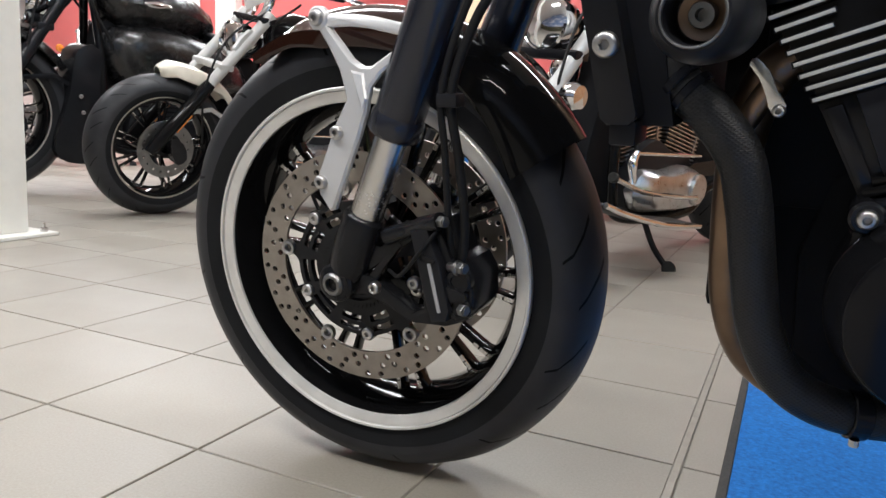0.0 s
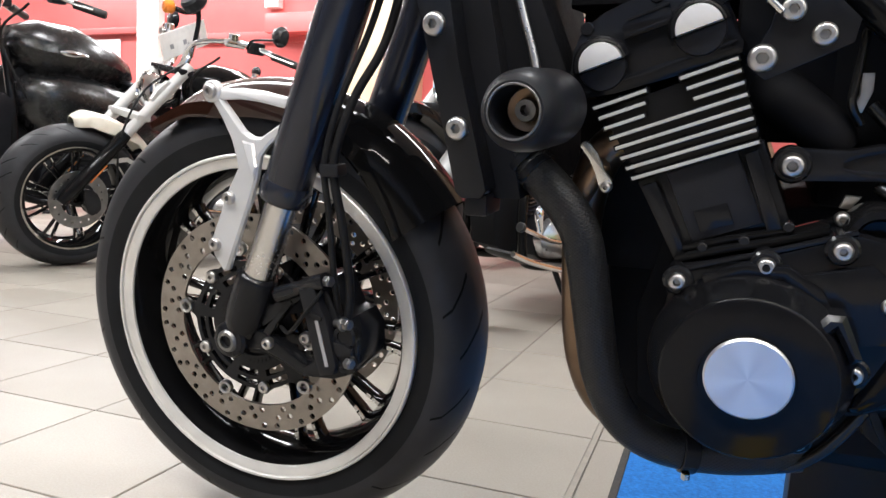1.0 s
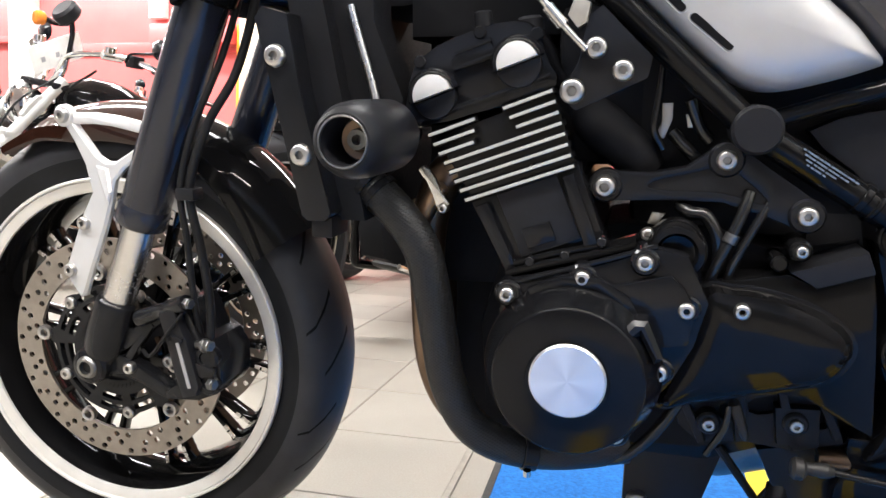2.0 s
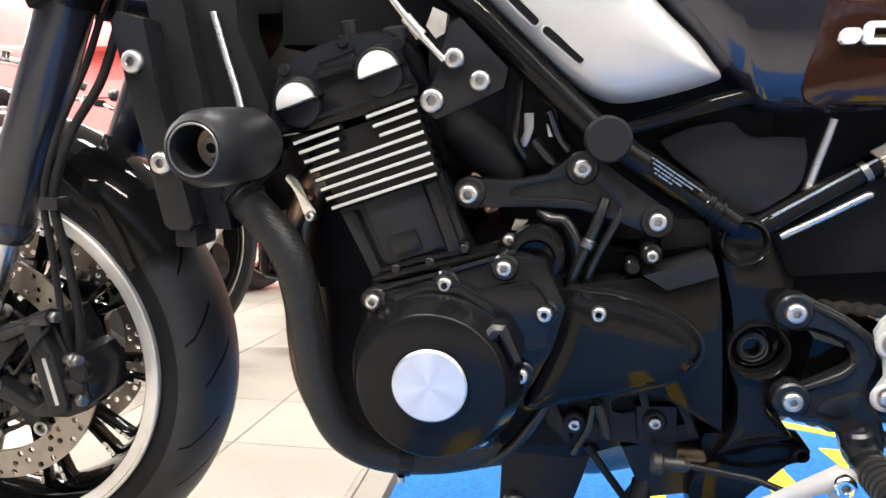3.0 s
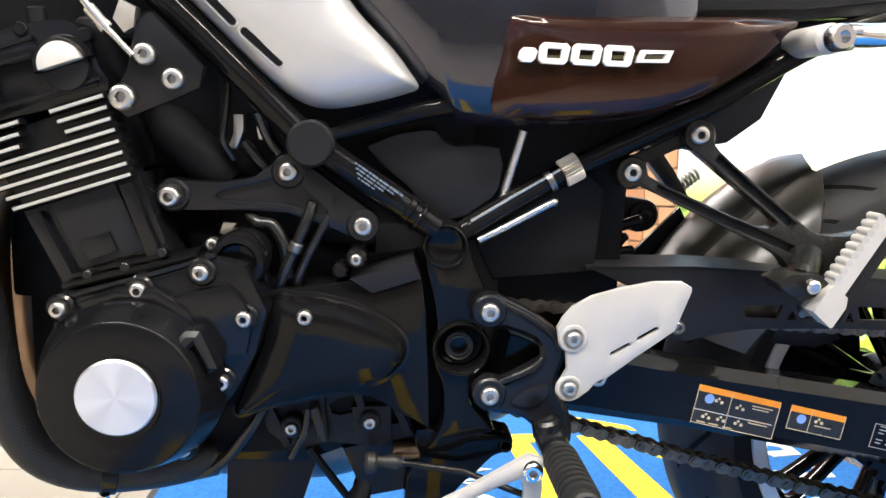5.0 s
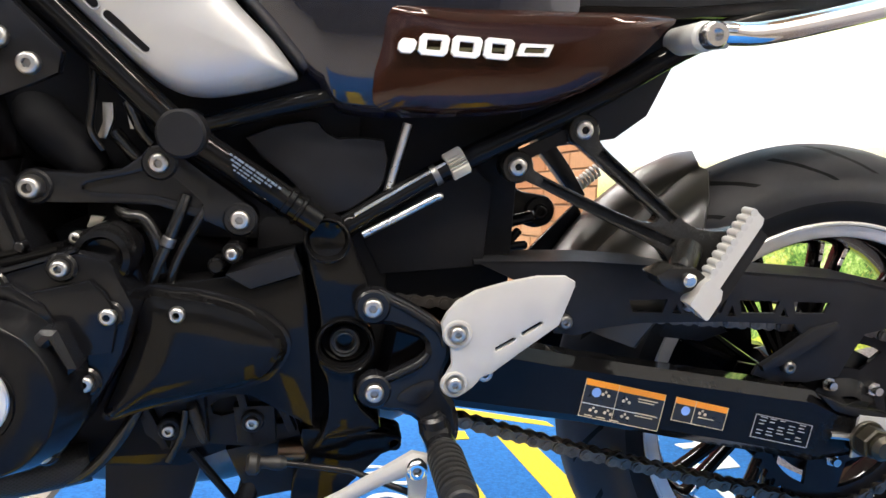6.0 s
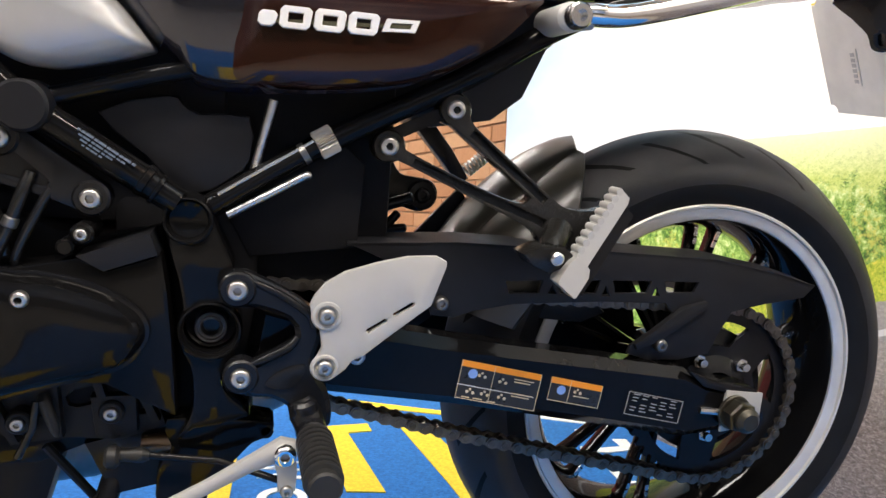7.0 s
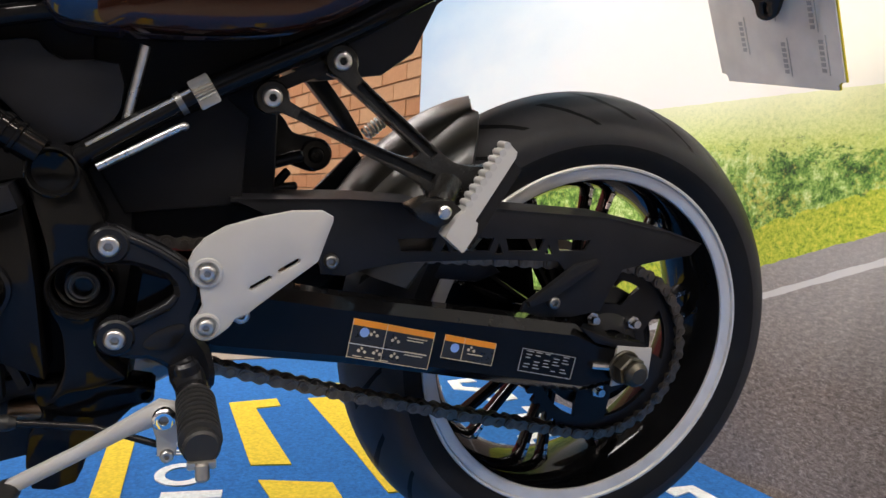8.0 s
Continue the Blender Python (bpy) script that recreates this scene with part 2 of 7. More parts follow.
def weave_material():
    m, nt, bs = nodes_of("woven_hose")
    tc = nt.nodes.new("ShaderNodeTexCoord")
    waves = []
    for turn in (35, -35):
        mp, w = nt.nodes.new("ShaderNodeMapping"), nt.nodes.new("ShaderNodeTexWave")
        mp.inputs["Rotation"].default_value = (0, radians(turn + 90), 0)
        w.inputs["Scale"].default_value, w.inputs["Distortion"].default_value, w.inputs["Detail"].default_value = 120, 1.0, 1
        nt.links.new(tc.outputs["Object"], mp.inputs[0])
        nt.links.new(mp.outputs[0], w.inputs["Vector"])
        waves.append(w.outputs[1])
    braid = math_node(nt, "MAXIMUM", waves[0], waves[1])
    nt.links.new(ramp(nt, braid, ((0.25, (0.007, 0.007, 0.0075)), (0.95, (0.016, 0.0163, 0.0175)))), bs.inputs["Base Color"])
    bs.inputs["Roughness"].default_value = 0.42
    bs.inputs["Specular IOR Level"].default_value = 0.35
    bump(nt, bs, braid, 0.3, 0.0008)
    return m


def mural_material():
    """A printed landscape: pale sky, a crop field, a verge and a grey road with one white line. Object x runs along the wall, z is height."""
    m, nt, bs = nodes_of("mural_print")
    tc, sep = nt.nodes.new("ShaderNodeTexCoord"), nt.nodes.new("ShaderNodeSeparateXYZ")
    nt.links.new(tc.outputs["Object"], sep.inputs[0])
    x, z = sep.outputs[0], sep.outputs[2]
    cloud = noise_node(nt, 2.2, 5, 0.5, stretch=(1, 1, 2.2))
    up = math_node(nt, "ADD", math_node(nt, "MULTIPLY", math_node(nt, "SUBTRACT", z, 0.85), 0.8), math_node(nt, "MULTIPLY", x, -0.45))
    sky = ramp(nt, math_node(nt, "ADD", up, math_node(nt, "MULTIPLY", cloud.outputs[0], 0.5)), ((0.3, (0.9, 0.9, 0.88)), (0.62, (0.72, 0.84, 0.9)), (1.0, (0.3, 0.55, 0.8))))
    leaf = noise_node(nt, 62, 9, 0.9, stretch=(1, 1, 0.8))
    clump = noise_node(nt, 10, 6, 0.7, stretch=(1, 1, 1.3))
    crop = ramp(nt, math_node(nt, "ADD", math_node(nt, "MULTIPLY", leaf.outputs[0], 0.75), math_node(nt, "MULTIPLY", clump.outputs[0], 0.42)),
                ((0.5, (0.008, 0.04, 0.008)), (0.555, (0.1, 0.26, 0.035)), (0.605, (0.36, 0.58, 0.11)), (0.66, (0.82, 0.9, 0.46))))
    flower = ramp(nt, math_node(nt, "ADD", math_node(nt, "MULTIPLY", noise_node(nt, 95, 6, 0.8).outputs[0], 0.6), math_node(nt, "MULTIPLY", noise_node(nt, 7, 4, 0.6).outputs[0], 0.45)), ((0.56, (0, 0, 0)), (0.6, (1, 1, 1))))
    crop = mix_rgb(nt, math_node(nt, "MULTIPLY", flower, 0.7), crop, (0.72, 0.68, 0.14))
    fargrass = ramp(nt, noise_node(nt, 110, 9, 0.95, stretch=(0.8, 1, 1.1)).outputs[0], ((0.4, (0.3, 0.44, 0.06)), (0.5, (0.62, 0.74, 0.2)), (0.64, (0.86, 0.86, 0.42))))
    verge = ramp(nt, noise_node(nt, 110, 7, 0.85).outputs[0], ((0.38, (0.12, 0.26, 0.02)), (0.5, (0.5, 0.6, 0.05)), (0.62, (0.85, 0.74, 0.12))))
    wob = math_node(nt, "MULTIPLY", math_node(nt, "SUBTRACT", noise_node(nt, 28, 4, 0.7).outputs[0], 0.5), 0.05)
    edge = math_node(nt, "ADD", 0.392, math_node(nt, "MULTIPLY", x, 0.345))
    above = math_node(nt, "SUBTRACT", z, edge)
    col = mix_rgb(nt, math_node(nt, "GREATER_THAN", math_node(nt, "ADD", above, wob), 0.07), verge, crop)
    col = mix_rgb(nt, math_node(nt, "GREATER_THAN", math_node(nt, "ADD", z, math_node(nt, "MULTIPLY", math_node(nt, "SUBTRACT", noise_node(nt, 24, 9, 0.9, stretch=(1, 1, 1.6)).outputs[0], 0.5), 0.34)), 0.585), col, fargrass)
    col = mix_rgb(nt, ramp(nt, z, ((0.6, (0, 0, 0)), (0.69, (0.75, 0.75, 0.75)))), col, (0.9, 0.91, 0.74))
    col = mix_rgb(nt, math_node(nt, "GREATER_THAN", math_node(nt, "ADD", z, math_node(nt, "MULTIPLY", wob, 0.12)), 0.682), col, sky)
    grit = noise_node(nt, 150, 9, 0.95, stretch=(0.55, 1, 1.3))
    road = ramp(nt, grit.outputs[0], ((0.38, (0.03, 0.022, 0.018)), (0.5, (0.2, 0.16, 0.135)), (0.62, (0.56, 0.48, 0.42))))
    road = mix_rgb(nt, ramp(nt, z, ((0.2, (0, 0, 0)), (0.42, (0.55, 0.55, 0.55)))), road, (0.52, 0.51, 0.5))
    worn = noise_node(nt, 9, 5, 0.7).outputs[0]
    line = math_node(nt, "SUBTRACT", z, math_node(nt, "ADD", 0.338, math_node(nt, "MULTIPLY", x, 0.39)))
    on = math_node(nt, "LESS_THAN", math_node(nt, "ABSOLUTE", line), math_node(nt, "MULTIPLY", worn, 0.0115))
    road = mix_rgb(nt, math_node(nt, "MULTIPLY", on, 0.8), road, (0.74, 0.73, 0.71))
    col = mix_rgb(nt, math_node(nt, "GREATER_THAN", math_node(nt, "ADD", above, math_node(nt, "MULTIPLY", wob, 0.25)), 0.0), road, col)
    nt.links.new(col, bs.inputs["Base Color"])
    bs.inputs["Roughness"].default_value = 0.38
    bump(nt, bs, noise_node(nt, 5, 3).outputs[0], 0.1, 0.01)
    return m


def brick_material():
    m, nt, bs = nodes_of("brick_clay")
    info = nt.nodes.new("ShaderNodeObjectInfo")
    isl = nt.nodes.new("ShaderNodeNewGeometry")
    n = noise_node(nt, 60, 6, 0.7)
    a = ramp(nt, math_node(nt, "FRACT", math_node(nt, "ADD", info.outputs["Random"], isl.outputs["Random Per Island"])), ((0.0, (0.38, 0.17, 0.075)), (0.5, (0.46, 0.235, 0.115)), (1.0, (0.5, 0.29, 0.155))))
    nt.links.new(mix_rgb(nt, 0.5, a, ramp(nt, n.outputs[0], ((0.3, (0.65, 0.65, 0.65)), (0.7, (1, 1, 1)))), "MULTIPLY"), bs.inputs["Base Color"])
    bs.inputs["Roughness"].default_value = 0.85
    bump(nt, bs, n.outputs[0], 0.5, 0.002)
    return m


def far_mural_material():
    """An unseen wall behind the aisle, printed for reflections: a dark field below, blue sky with clouds above."""
    m, nt, bs = nodes_of("far_mural_print")
    tc, sep = nt.nodes.new("ShaderNodeTexCoord"), nt.nodes.new("ShaderNodeSeparateXYZ")
    nt.links.new(tc.outputs["Object"], sep.inputs[0])
    z = sep.outputs[2]
    cloud = ramp(nt, noise_node(nt, 1.1, 5, 0.55, stretch=(1, 1, 2.4)).outputs[0], ((0.5, (0.17, 0.25, 0.42)), (0.66, (0.75, 0.8, 0.85))))
    field = ramp(nt, noise_node(nt, 5, 6, 0.7, stretch=(0.5, 1, 2)).outputs[0], ((0.35, (0.02, 0.025, 0.015)), (0.7, (0.09, 0.08, 0.03))))
    nt.links.new(mix_rgb(nt, math_node(nt, "GREATER_THAN", z, 0.85), field, cloud), bs.inputs["Base Color"])
    bs.inputs["Roughness"].default_value = 0.6
    return m


M["far_mural"] = far_mural_material()
M["tile"], M["tyre"], M["tyre_rear"], M["spun"], M["weave"], M["mural"], M["brick"] = tile_material(), tyre_material("tyre_rubber", 0.06, 0.05), tyre_material("rear_tyre_rubber", 0.088, 0.058), spun_material(), weave_material(), mural_material(), brick_material()


# ---- mesh helpers ----
def part(name, bm, material, parent=None, label="", smooth=True, at=None):
    """Links a bmesh as one mesh object under parent; at: its own origin, to which the mesh is moved."""
    if at is not None:
        bmesh.ops.translate(bm, verts=bm.verts, vec=-Vector(at))
    bmesh.ops.recalc_face_normals(bm, faces=bm.faces)
    me = bpy.data.meshes.new(name)
    bm.to_mesh(me)
    bm.free()
    me.materials.append(M[material])
    if smooth:
        me.polygons.foreach_set("use_smooth", [True] * len(me.polygons))
        me.set_sharp_from_angle(angle=radians(38))
    ob = new(name, me)
    if parent is not None:
        ob.parent = parent
    if at is not None:
        ob.location = at
    if label:
        ob["label"] = label
    return ob


def again(ob, m, parent=None):
    """A part of its own on the same mesh, at the pose m."""
    o = ob.copy()
    scene.collection.objects.link(o)
    o.parent = parent if parent is not None else ob.parent
    o.matrix_basis = m
    return o


def merge(*bms):
    out = bms[0]
    for b in bms[1:]:
        me = bpy.data.meshes.new("tmp")
        b.to_mesh(me)
        out.from_mesh(me)
        bpy.data.meshes.remove(me)
        b.free()
    return out


def smooth_path(pts, n=6):
    """Catmull-Rom through the points."""
    p = [Vector(v) for v in pts]
    p = [p[0] * 2 - p[1], *p, p[-1] * 2 - p[-2]]
    out = []
    for i in range(1, len(p) - 2):
        a, b, c, d = p[i - 1:i + 3]
        for k in range(n):
            t = k / n
            out.append(0.5 * ((2 * b) + (c - a) * t + (2 * a - 5 * b + 4 * c - d) * t * t + (3 * b - a - 3 * c + d) * t ** 3))
    out.append(p[-2])
    return out


def smooth_loop(pts, n=4):
    """Closed Catmull-Rom through points in the plane."""
    p = [Vector((x, z)) for x, z in pts]
    out, k = [], len(pts)
    for i in range(k):
        a, b, c, d = p[i - 1], p[i], p[(i + 1) % k], p[(i + 2) % k]
        for j in range(n):
            t = j / n
            v = 0.5 * ((2 * b) + (c - a) * t + (2 * a - 5 * b + 4 * c - d) * t * t + (3 * b - a - 3 * c + d) * t ** 3)
            out.append((v.x, v.y))
    return out


def tube(pts, r, seg=12, n=6, caps=True, smooth=True):
    """A round tube along a path; r may be one radius or one for each point."""
    path = smooth_path(pts, n) if smooth and len(pts) > 2 else [Vector(v) for v in pts]
    rs = [r] * len(path) if isinstance(r, (int, float)) else np.interp(np.linspace(0, 1, len(path)), np.linspace(0, 1, len(r)), r)
    bm, rings, side = bmesh.new(), [], None
    for i, c in enumerate(path):
        d = (path[min(i + 1, len(path) - 1)] - path[max(i - 1, 0)]).normalized()
        if side is None:
            side = d.orthogonal().normalized()
        side = (side - d * side.dot(d)).normalized()
        up = d.cross(side)
        rings.append([bm.verts.new(c + (side * math.cos(a) + up * math.sin(a)) * rs[i]) for a in np.linspace(0, math.tau, seg, endpoint=False)])
    for a, b in zip(rings, rings[1:]):
        for k in range(seg):
            bm.faces.new((a[k], a[(k + 1) % seg], b[(k + 1) % seg], b[k]))
    if caps:
        bm.faces.new(rings[0])
        bm.faces.new(rings[-1])
    return bm


def rod(p0, p1, r, seg=16, bev=0.0):
    """A cylinder with chamfered ends."""
    p0, p1 = Vector(p0), Vector(p1)
    if not bev:
        return tube([p0, p1], r, seg)
    d = (p1 - p0).normalized() * bev
    return tube([p0, p0 + d, p1 - d, p1], [r - bev, r, r, r - bev], seg, smooth=False)


def lathe(profile, centre=(0, 0, 0), seg=64, a0=0.0, a1=math.tau, closed=False):
    """Turns (radius, y) pairs round the y axis through centre."""
    bm, whole = bmesh.new(), abs(a1 - a0 - math.tau) < 1e-6
    angles = np.linspace(a0, a1, seg, endpoint=not whole)
    rings = [[bm.verts.new((centre[0] + r * math.cos(a), centre[1] + y, centre[2] + r * math.sin(a))) for r, y in profile] for a in angles]
    pairs = list(zip(rings, rings[1:] + rings[:1])) if whole else list(zip(rings, rings[1:]))
    m = len(profile)
    for a, b in pairs:
        for k in range(m if closed else m - 1):
            bm.faces.new((a[k], a[(k + 1) % m], b[(k + 1) % m], b[k]))
    if closed and not whole:
        bm.faces.new(rings[0])
        bm.faces.new(rings[-1])
    bmesh.ops.remove_doubles(bm, verts=bm.verts, dist=1e-6)
    return bm


def disc_profile(r, y0, y1, bev=0.002):
    return [(0.0001, y0), (r - bev, y0), (r, y0 + bev), (r, y1 - bev), (r - bev, y1), (0.0001, y1)] if y1 > y0 else disc_profile(r, y1, y0, bev)


def cheek(outline, y0, y1, holes=(), bev=0.0, flat=False):
    """A plate in the x-z plane between y0 (outer) and y1, with holes through it."""
    bm, edges = bmesh.new(), []
    for loop in (outline, *holes):
        vs = [bm.verts.new((x, y1, z)) for x, z in loop]
        edges += [bm.edges.new((vs[i], vs[(i + 1) % len(vs)])) for i in range(len(vs))]
    if holes:
        bmesh.ops.triangle_fill(bm, edges=edges, use_beauty=True)
    else:
        bm.faces.new(vs)
    top = bmesh.ops.extrude_face_region(bm, geom=bm.faces[:])
    bmesh.ops.translate(bm, verts=[v for v in top["geom"] if isinstance(v, bmesh.types.BMVert)], vec=(0, y0 - y1, 0))
    bmesh.ops.recalc_face_normals(bm, faces=bm.faces)
    if bev:
        lip = [e for e in bm.edges if all(abs(v.co.y - y0) < 1e-7 for v in e.verts) and any(abs(f.normal.y) < 0.5 for f in e.link_faces)]
        bmesh.ops.bevel(bm, geom=lip, offset=bev, segments=1 if flat else 2, profile=0.6, affect="EDGES")
    return bm


def circle(x, z, r, n=16, a0=0.0):
    return [(x + r * math.cos(a0 + math.tau * i / n), z + r * math.sin(a0 + math.tau * i / n)) for i in range(n)]


def slot(x0, z0, x1, z1, w, n=5):
    """A long hole with round ends."""
    a = math.atan2(z1 - z0, x1 - x0)
    out = [(x1 + w * math.cos(a + t), z1 + w * math.sin(a + t)) for t in np.linspace(-math.pi / 2, math.pi / 2, n)]
    return out + [(x0 + w * math.cos(a + t), z0 + w * math.sin(a + t)) for t in np.linspace(math.pi / 2, 1.5 * math.pi, n)]


def arm(pts, w):
    """Outline of a flat bar of half-width w (one or one per point) along points in the plane."""
    p, left, right = [Vector(v) for v in pts], [], []
    ws = [w] * len(p) if isinstance(w, (int, float)) else w
    for i, c in enumerate(p):
        d = (p[min(i + 1, len(p) - 1)] - p[max(i - 1, 0)]).normalized()
        s = Vector((-d.y, d.x)) * ws[i]
        left.append(tuple(c + s))
        right.append(tuple(c - s))
    return left + right[::-1]


def pillow(outline, y_edge, y_top, steps=6, power=2.2, back=None):
    """A domed panel: the outline at y_edge swells to y_top at its middle."""
    bm = bmesh.new()
    cx, cz = np.mean([p[0] for p in outline]), np.mean([p[1] for p in outline])
    rings = []
    if back is not None:
        rings.append([bm.verts.new((x, back, z)) for x, z in outline])
    for i in range(steps):
        s = 1 - i / steps
        k = (1 - s ** power) ** (1 / power)
        rings.append([bm.verts.new((cx + (x - cx) * s, y_edge + (y_top - y_edge) * k, cz + (z - cz) * s)) for x, z in outline])
    for a, b in zip(rings, rings[1:]):
        for k in range(len(outline)):
            bm.faces.new((a[k], a[(k + 1) % len(a)], b[(k + 1) % len(b)], b[k]))
    tip = bm.verts.new((cx, y_top, cz))
    last = rings[-1]
    for k in range(len(last)):
        bm.faces.new((last[k], last[(k + 1) % len(last)], tip))
    if back is not None:
        bm.faces.new(rings[0])
    return bm


def block(x0, x1, y0, y1, z0, z1, bev=0.0):
    bm = bmesh.new()
    bmesh.ops.create_cube(bm, size=1, matrix=Matrix.LocRotScale(((x0 + x1) / 2, (y0 + y1) / 2, (z0 + z1) / 2), None, (x1 - x0, y1 - y0, z1 - z0)))
    if bev:
        bmesh.ops.bevel(bm, geom=bm.edges[:], offset=bev, segments=2, profile=0.6, affect="EDGES")
    return bm


def skin(rings, caps=True):
    """Skins closed rings of equal length."""
    bm = bmesh.new()
    vs = [[bm.verts.new(p) for p in r] for r in rings]
    n = len(vs[0])
    for a, b in zip(vs, vs[1:]):
        for k in range(n):
            bm.faces.new((a[k], a[(k + 1) % n], b[(k + 1) % n], b[k]))
    if caps:
        bm.faces.new(vs[0])
        bm.faces.new(vs[-1])
    return bm


def bolt(parent, x, y, z, r=0.009, material="bolt_steel", proud=0.006, name="bolt"):
    """A button head with a hexagon socket, its axis along y, facing -y."""
    key = ("bolt", r, material, proud)
    if key in SHARED:
        return again(SHARED[key], Matrix.Translation((x, y, z)), parent)
    bm, seg, h = bmesh.new(), 24, r * 0.38
    rings = []
    for rad, depth, hexed in ((r, 0.004, 0), (r, -proud * 0.4, 0), (r * 0.93, -proud * 0.72, 0), (r * 0.78, -proud * 0.94, 0), (r * 0.64, -proud, 0), (h * 1.12, -proud, 0), (h, -proud * 0.9, 1), (h, -proud * 0.25, 1)):
        ring = []
        for k in range(seg):
            a = math.tau * k / seg
            q = rad * (0.866 / math.cos((a % (math.pi / 3)) - math.pi / 6) * 1.08 if hexed else 1.0)
            ring.append(bm.verts.new((q * math.cos(a), depth, q * math.sin(a))))
        rings.append(ring)
    for i, (p, q) in enumerate(zip(rings, rings[1:])):
        for k in range(seg):
            bm.faces.new((p[k], p[(k + 1) % seg], q[(k + 1) % seg], q[k])).material_index = 1 if i >= 6 else 0
    bm.faces.new(rings[-1]).material_index = 1
    SHARED[key] = part(name, bm, material, parent)
    # socket faces take the darker copy as painted shade
    SHARED[key].data.materials.append(M["socket_shade" if "steel" in material or material == "chrome" else material])
    SHARED[key].location = (x, y, z)
    return SHARED[key]


SHARED = {}


def thing(name, m, label, category, group=""):
    ob = new(name)
    ob.matrix_world = m
    ob.empty_display_size = 0.1
    return tagged(ob, label, category, group)


# ---- the showroom ----
GRID = radians(3.0)
GU, GV = Vector((math.cos(GRID), math.sin(GRID), 0)), Vector((-math.sin(GRID), math.cos(GRID), 0))
TILE, JOINT = 0.32, 0.0036
NODE = Vector((-0.246, -0.145, 0))


def setting(name, bm, material, label, at=None):
    return tagged(part(name, bm, material, None, "", False, at), label, "", "", "structure")


floor = setting("floor", block(-10, 3, -4.5, 6, -0.12, -0.003), "grout", "beige stone-look floor tiles with dark joints")
setting("ceiling", block(-10, 3, -4.5, 6, 3.0, 3.1), "ceiling_white", "plain white showroom ceiling")
# south wall never in view; its dark field keeps reflections in black paint dark
setting("wall_south", block(-10, 3, -4.62, -4.5, 0, 3.0), "far_mural", "unseen wall printed with blue sky over a dark field")
# west wall is unseen and assumed, white to keep red bounce down
setting("wall_west", block(-10.12, -10, -4.5, 6, 0, 3.0), "plain_wall", "unseen plain white side wall closing the room")
wall_north = setting("wall_north", block(-10, 3, 6, 6.12, 0, 3.0), "red_wall", "red painted back wall with ledge")

MURAL = Matrix(((0.156, 0.988, 0, 1.922), (-0.988, 0.156, 0, 0.093), (0, 0, 1, 0), (0, 0, 0, 1)))
wall_east = setting("wall_east", block(-5.9, 4.8, 0.016, 0.14, 0, 3.0), "mortar", "brick end wall partly covered by a mural")
wall_east.matrix_world = MURAL
mural = thing("wall_mural", MURAL, "printed wall mural of road, crop field and pale sky", "mural")
for x0, x1 in ((-1.315, -0.9), (-0.9, 0.06), (0.06, 1.02), (1.02, 1.98), (1.98, 2.94), (2.94, 4.6)):
    part("sheet", block(x0, x1 - 0.00005, 0.0, 0.0155, 0.0, 2.6), "mural", mural, "", False)

# fittings for the assumed lamps; none comes into view
for cx, cy in ((-4.6, 1.0), (-4.6, 3.4), (-1.9, -1.2), (-1.9, 1.4), (-1.9, 4.0), (-0.3, -1.9), (1.5, -1.9), (0.7, 0.6), (0.7, 3.2), (-8.2, 4.7), (-6.0, 4.7), (-3.8, 4.7)):
    lamp = thing("assumed_ceiling_light", pose(cx, cy, 2.94), "assumed ceiling light with twin white tubes, out of view", "ceiling light", "ceiling lights")
    part("housing", block(-0.78, 0.78, -0.14, 0.14, 0.02, 0.06, 0.005), "white_paint", lamp)
    for sy in (-0.09, 0.09):
        part("tube", rod((-0.74, sy, 0.008), (0.74, sy, 0.008), 0.012, 10), "tube_glow", lamp)

# red back wall: ledge, boxed beam, posts, poster
part("ledge", block(-10, -6.32, 5.9, 5.998, 1.98, 2.05, 0.01), "red_wall", wall_north, "red painted ledge")
part("boxed_beam", block(-4.35, -3.45, 5.72, 5.998, 1.9, 2.1, 0.01), "red_wall", wall_north, "red painted boxed beam")
part("rail", block(-5.97, -3.45, 5.955, 5.997, 1.84, 1.96, 0.008), "red_wall", wall_north, "red painted rail")
part("pilaster", block(-6.3, -5.98, 5.88, 5.999, 0, 2.995, 0.01), "post_white", wall_north, "white painted pilaster")
part("pilaster", block(-3.3, -2.6, 5.7, 5.999, 0, 2.995, 0.01), "post_cream", wall_north, "cream painted pilaster")
part("door_frame", block(-3.42, -3.31, 5.85, 5.999, 0, 2.1, 0.008), "orange_decal", wall_north, "orange-brown door frame")
poster = tagged(part("poster", block(-7.33, -6.66, 5.975, 5.99, 1.1, 1.93), "white_decal", None, "", False), "white framed poster with grey printed blocks", "poster")
for i, (x0, x1, z0, z1) in enumerate(((-7.22, -7.1, 1.7, 1.78), (-7.0, -6.78, 1.56, 1.64), (-7.22, -7.05, 1.45, 1.5), (-7.0, -6.8, 1.3, 1.36))):
    part("print", block(x0, x1, 5.968, 5.976, z0, z1), "grey_print", poster)
box = thing("junction_box", pose(-4.4, 5.94, 2.22), "small white junction box above the red beam", "junction box")
part("case", block(-0.09, 0.09, -0.05, 0.05, -0.02, 0.2, 0.008), "white_paint", box)

post = thing("steel_post", pose(-2.18, 0.682, 0, 0, 0, 3), "white painted square steel post bolted to the floor", "post")
part("column", block(-0.1, 0.1, -0.1, 0.1, 0.014, 2.995, 0.006), "post_white", post)
part("base_plate", block(-0.17, 0.17, -0.17, 0.17, 0.001, 0.014, 0.003), "post_white", post)
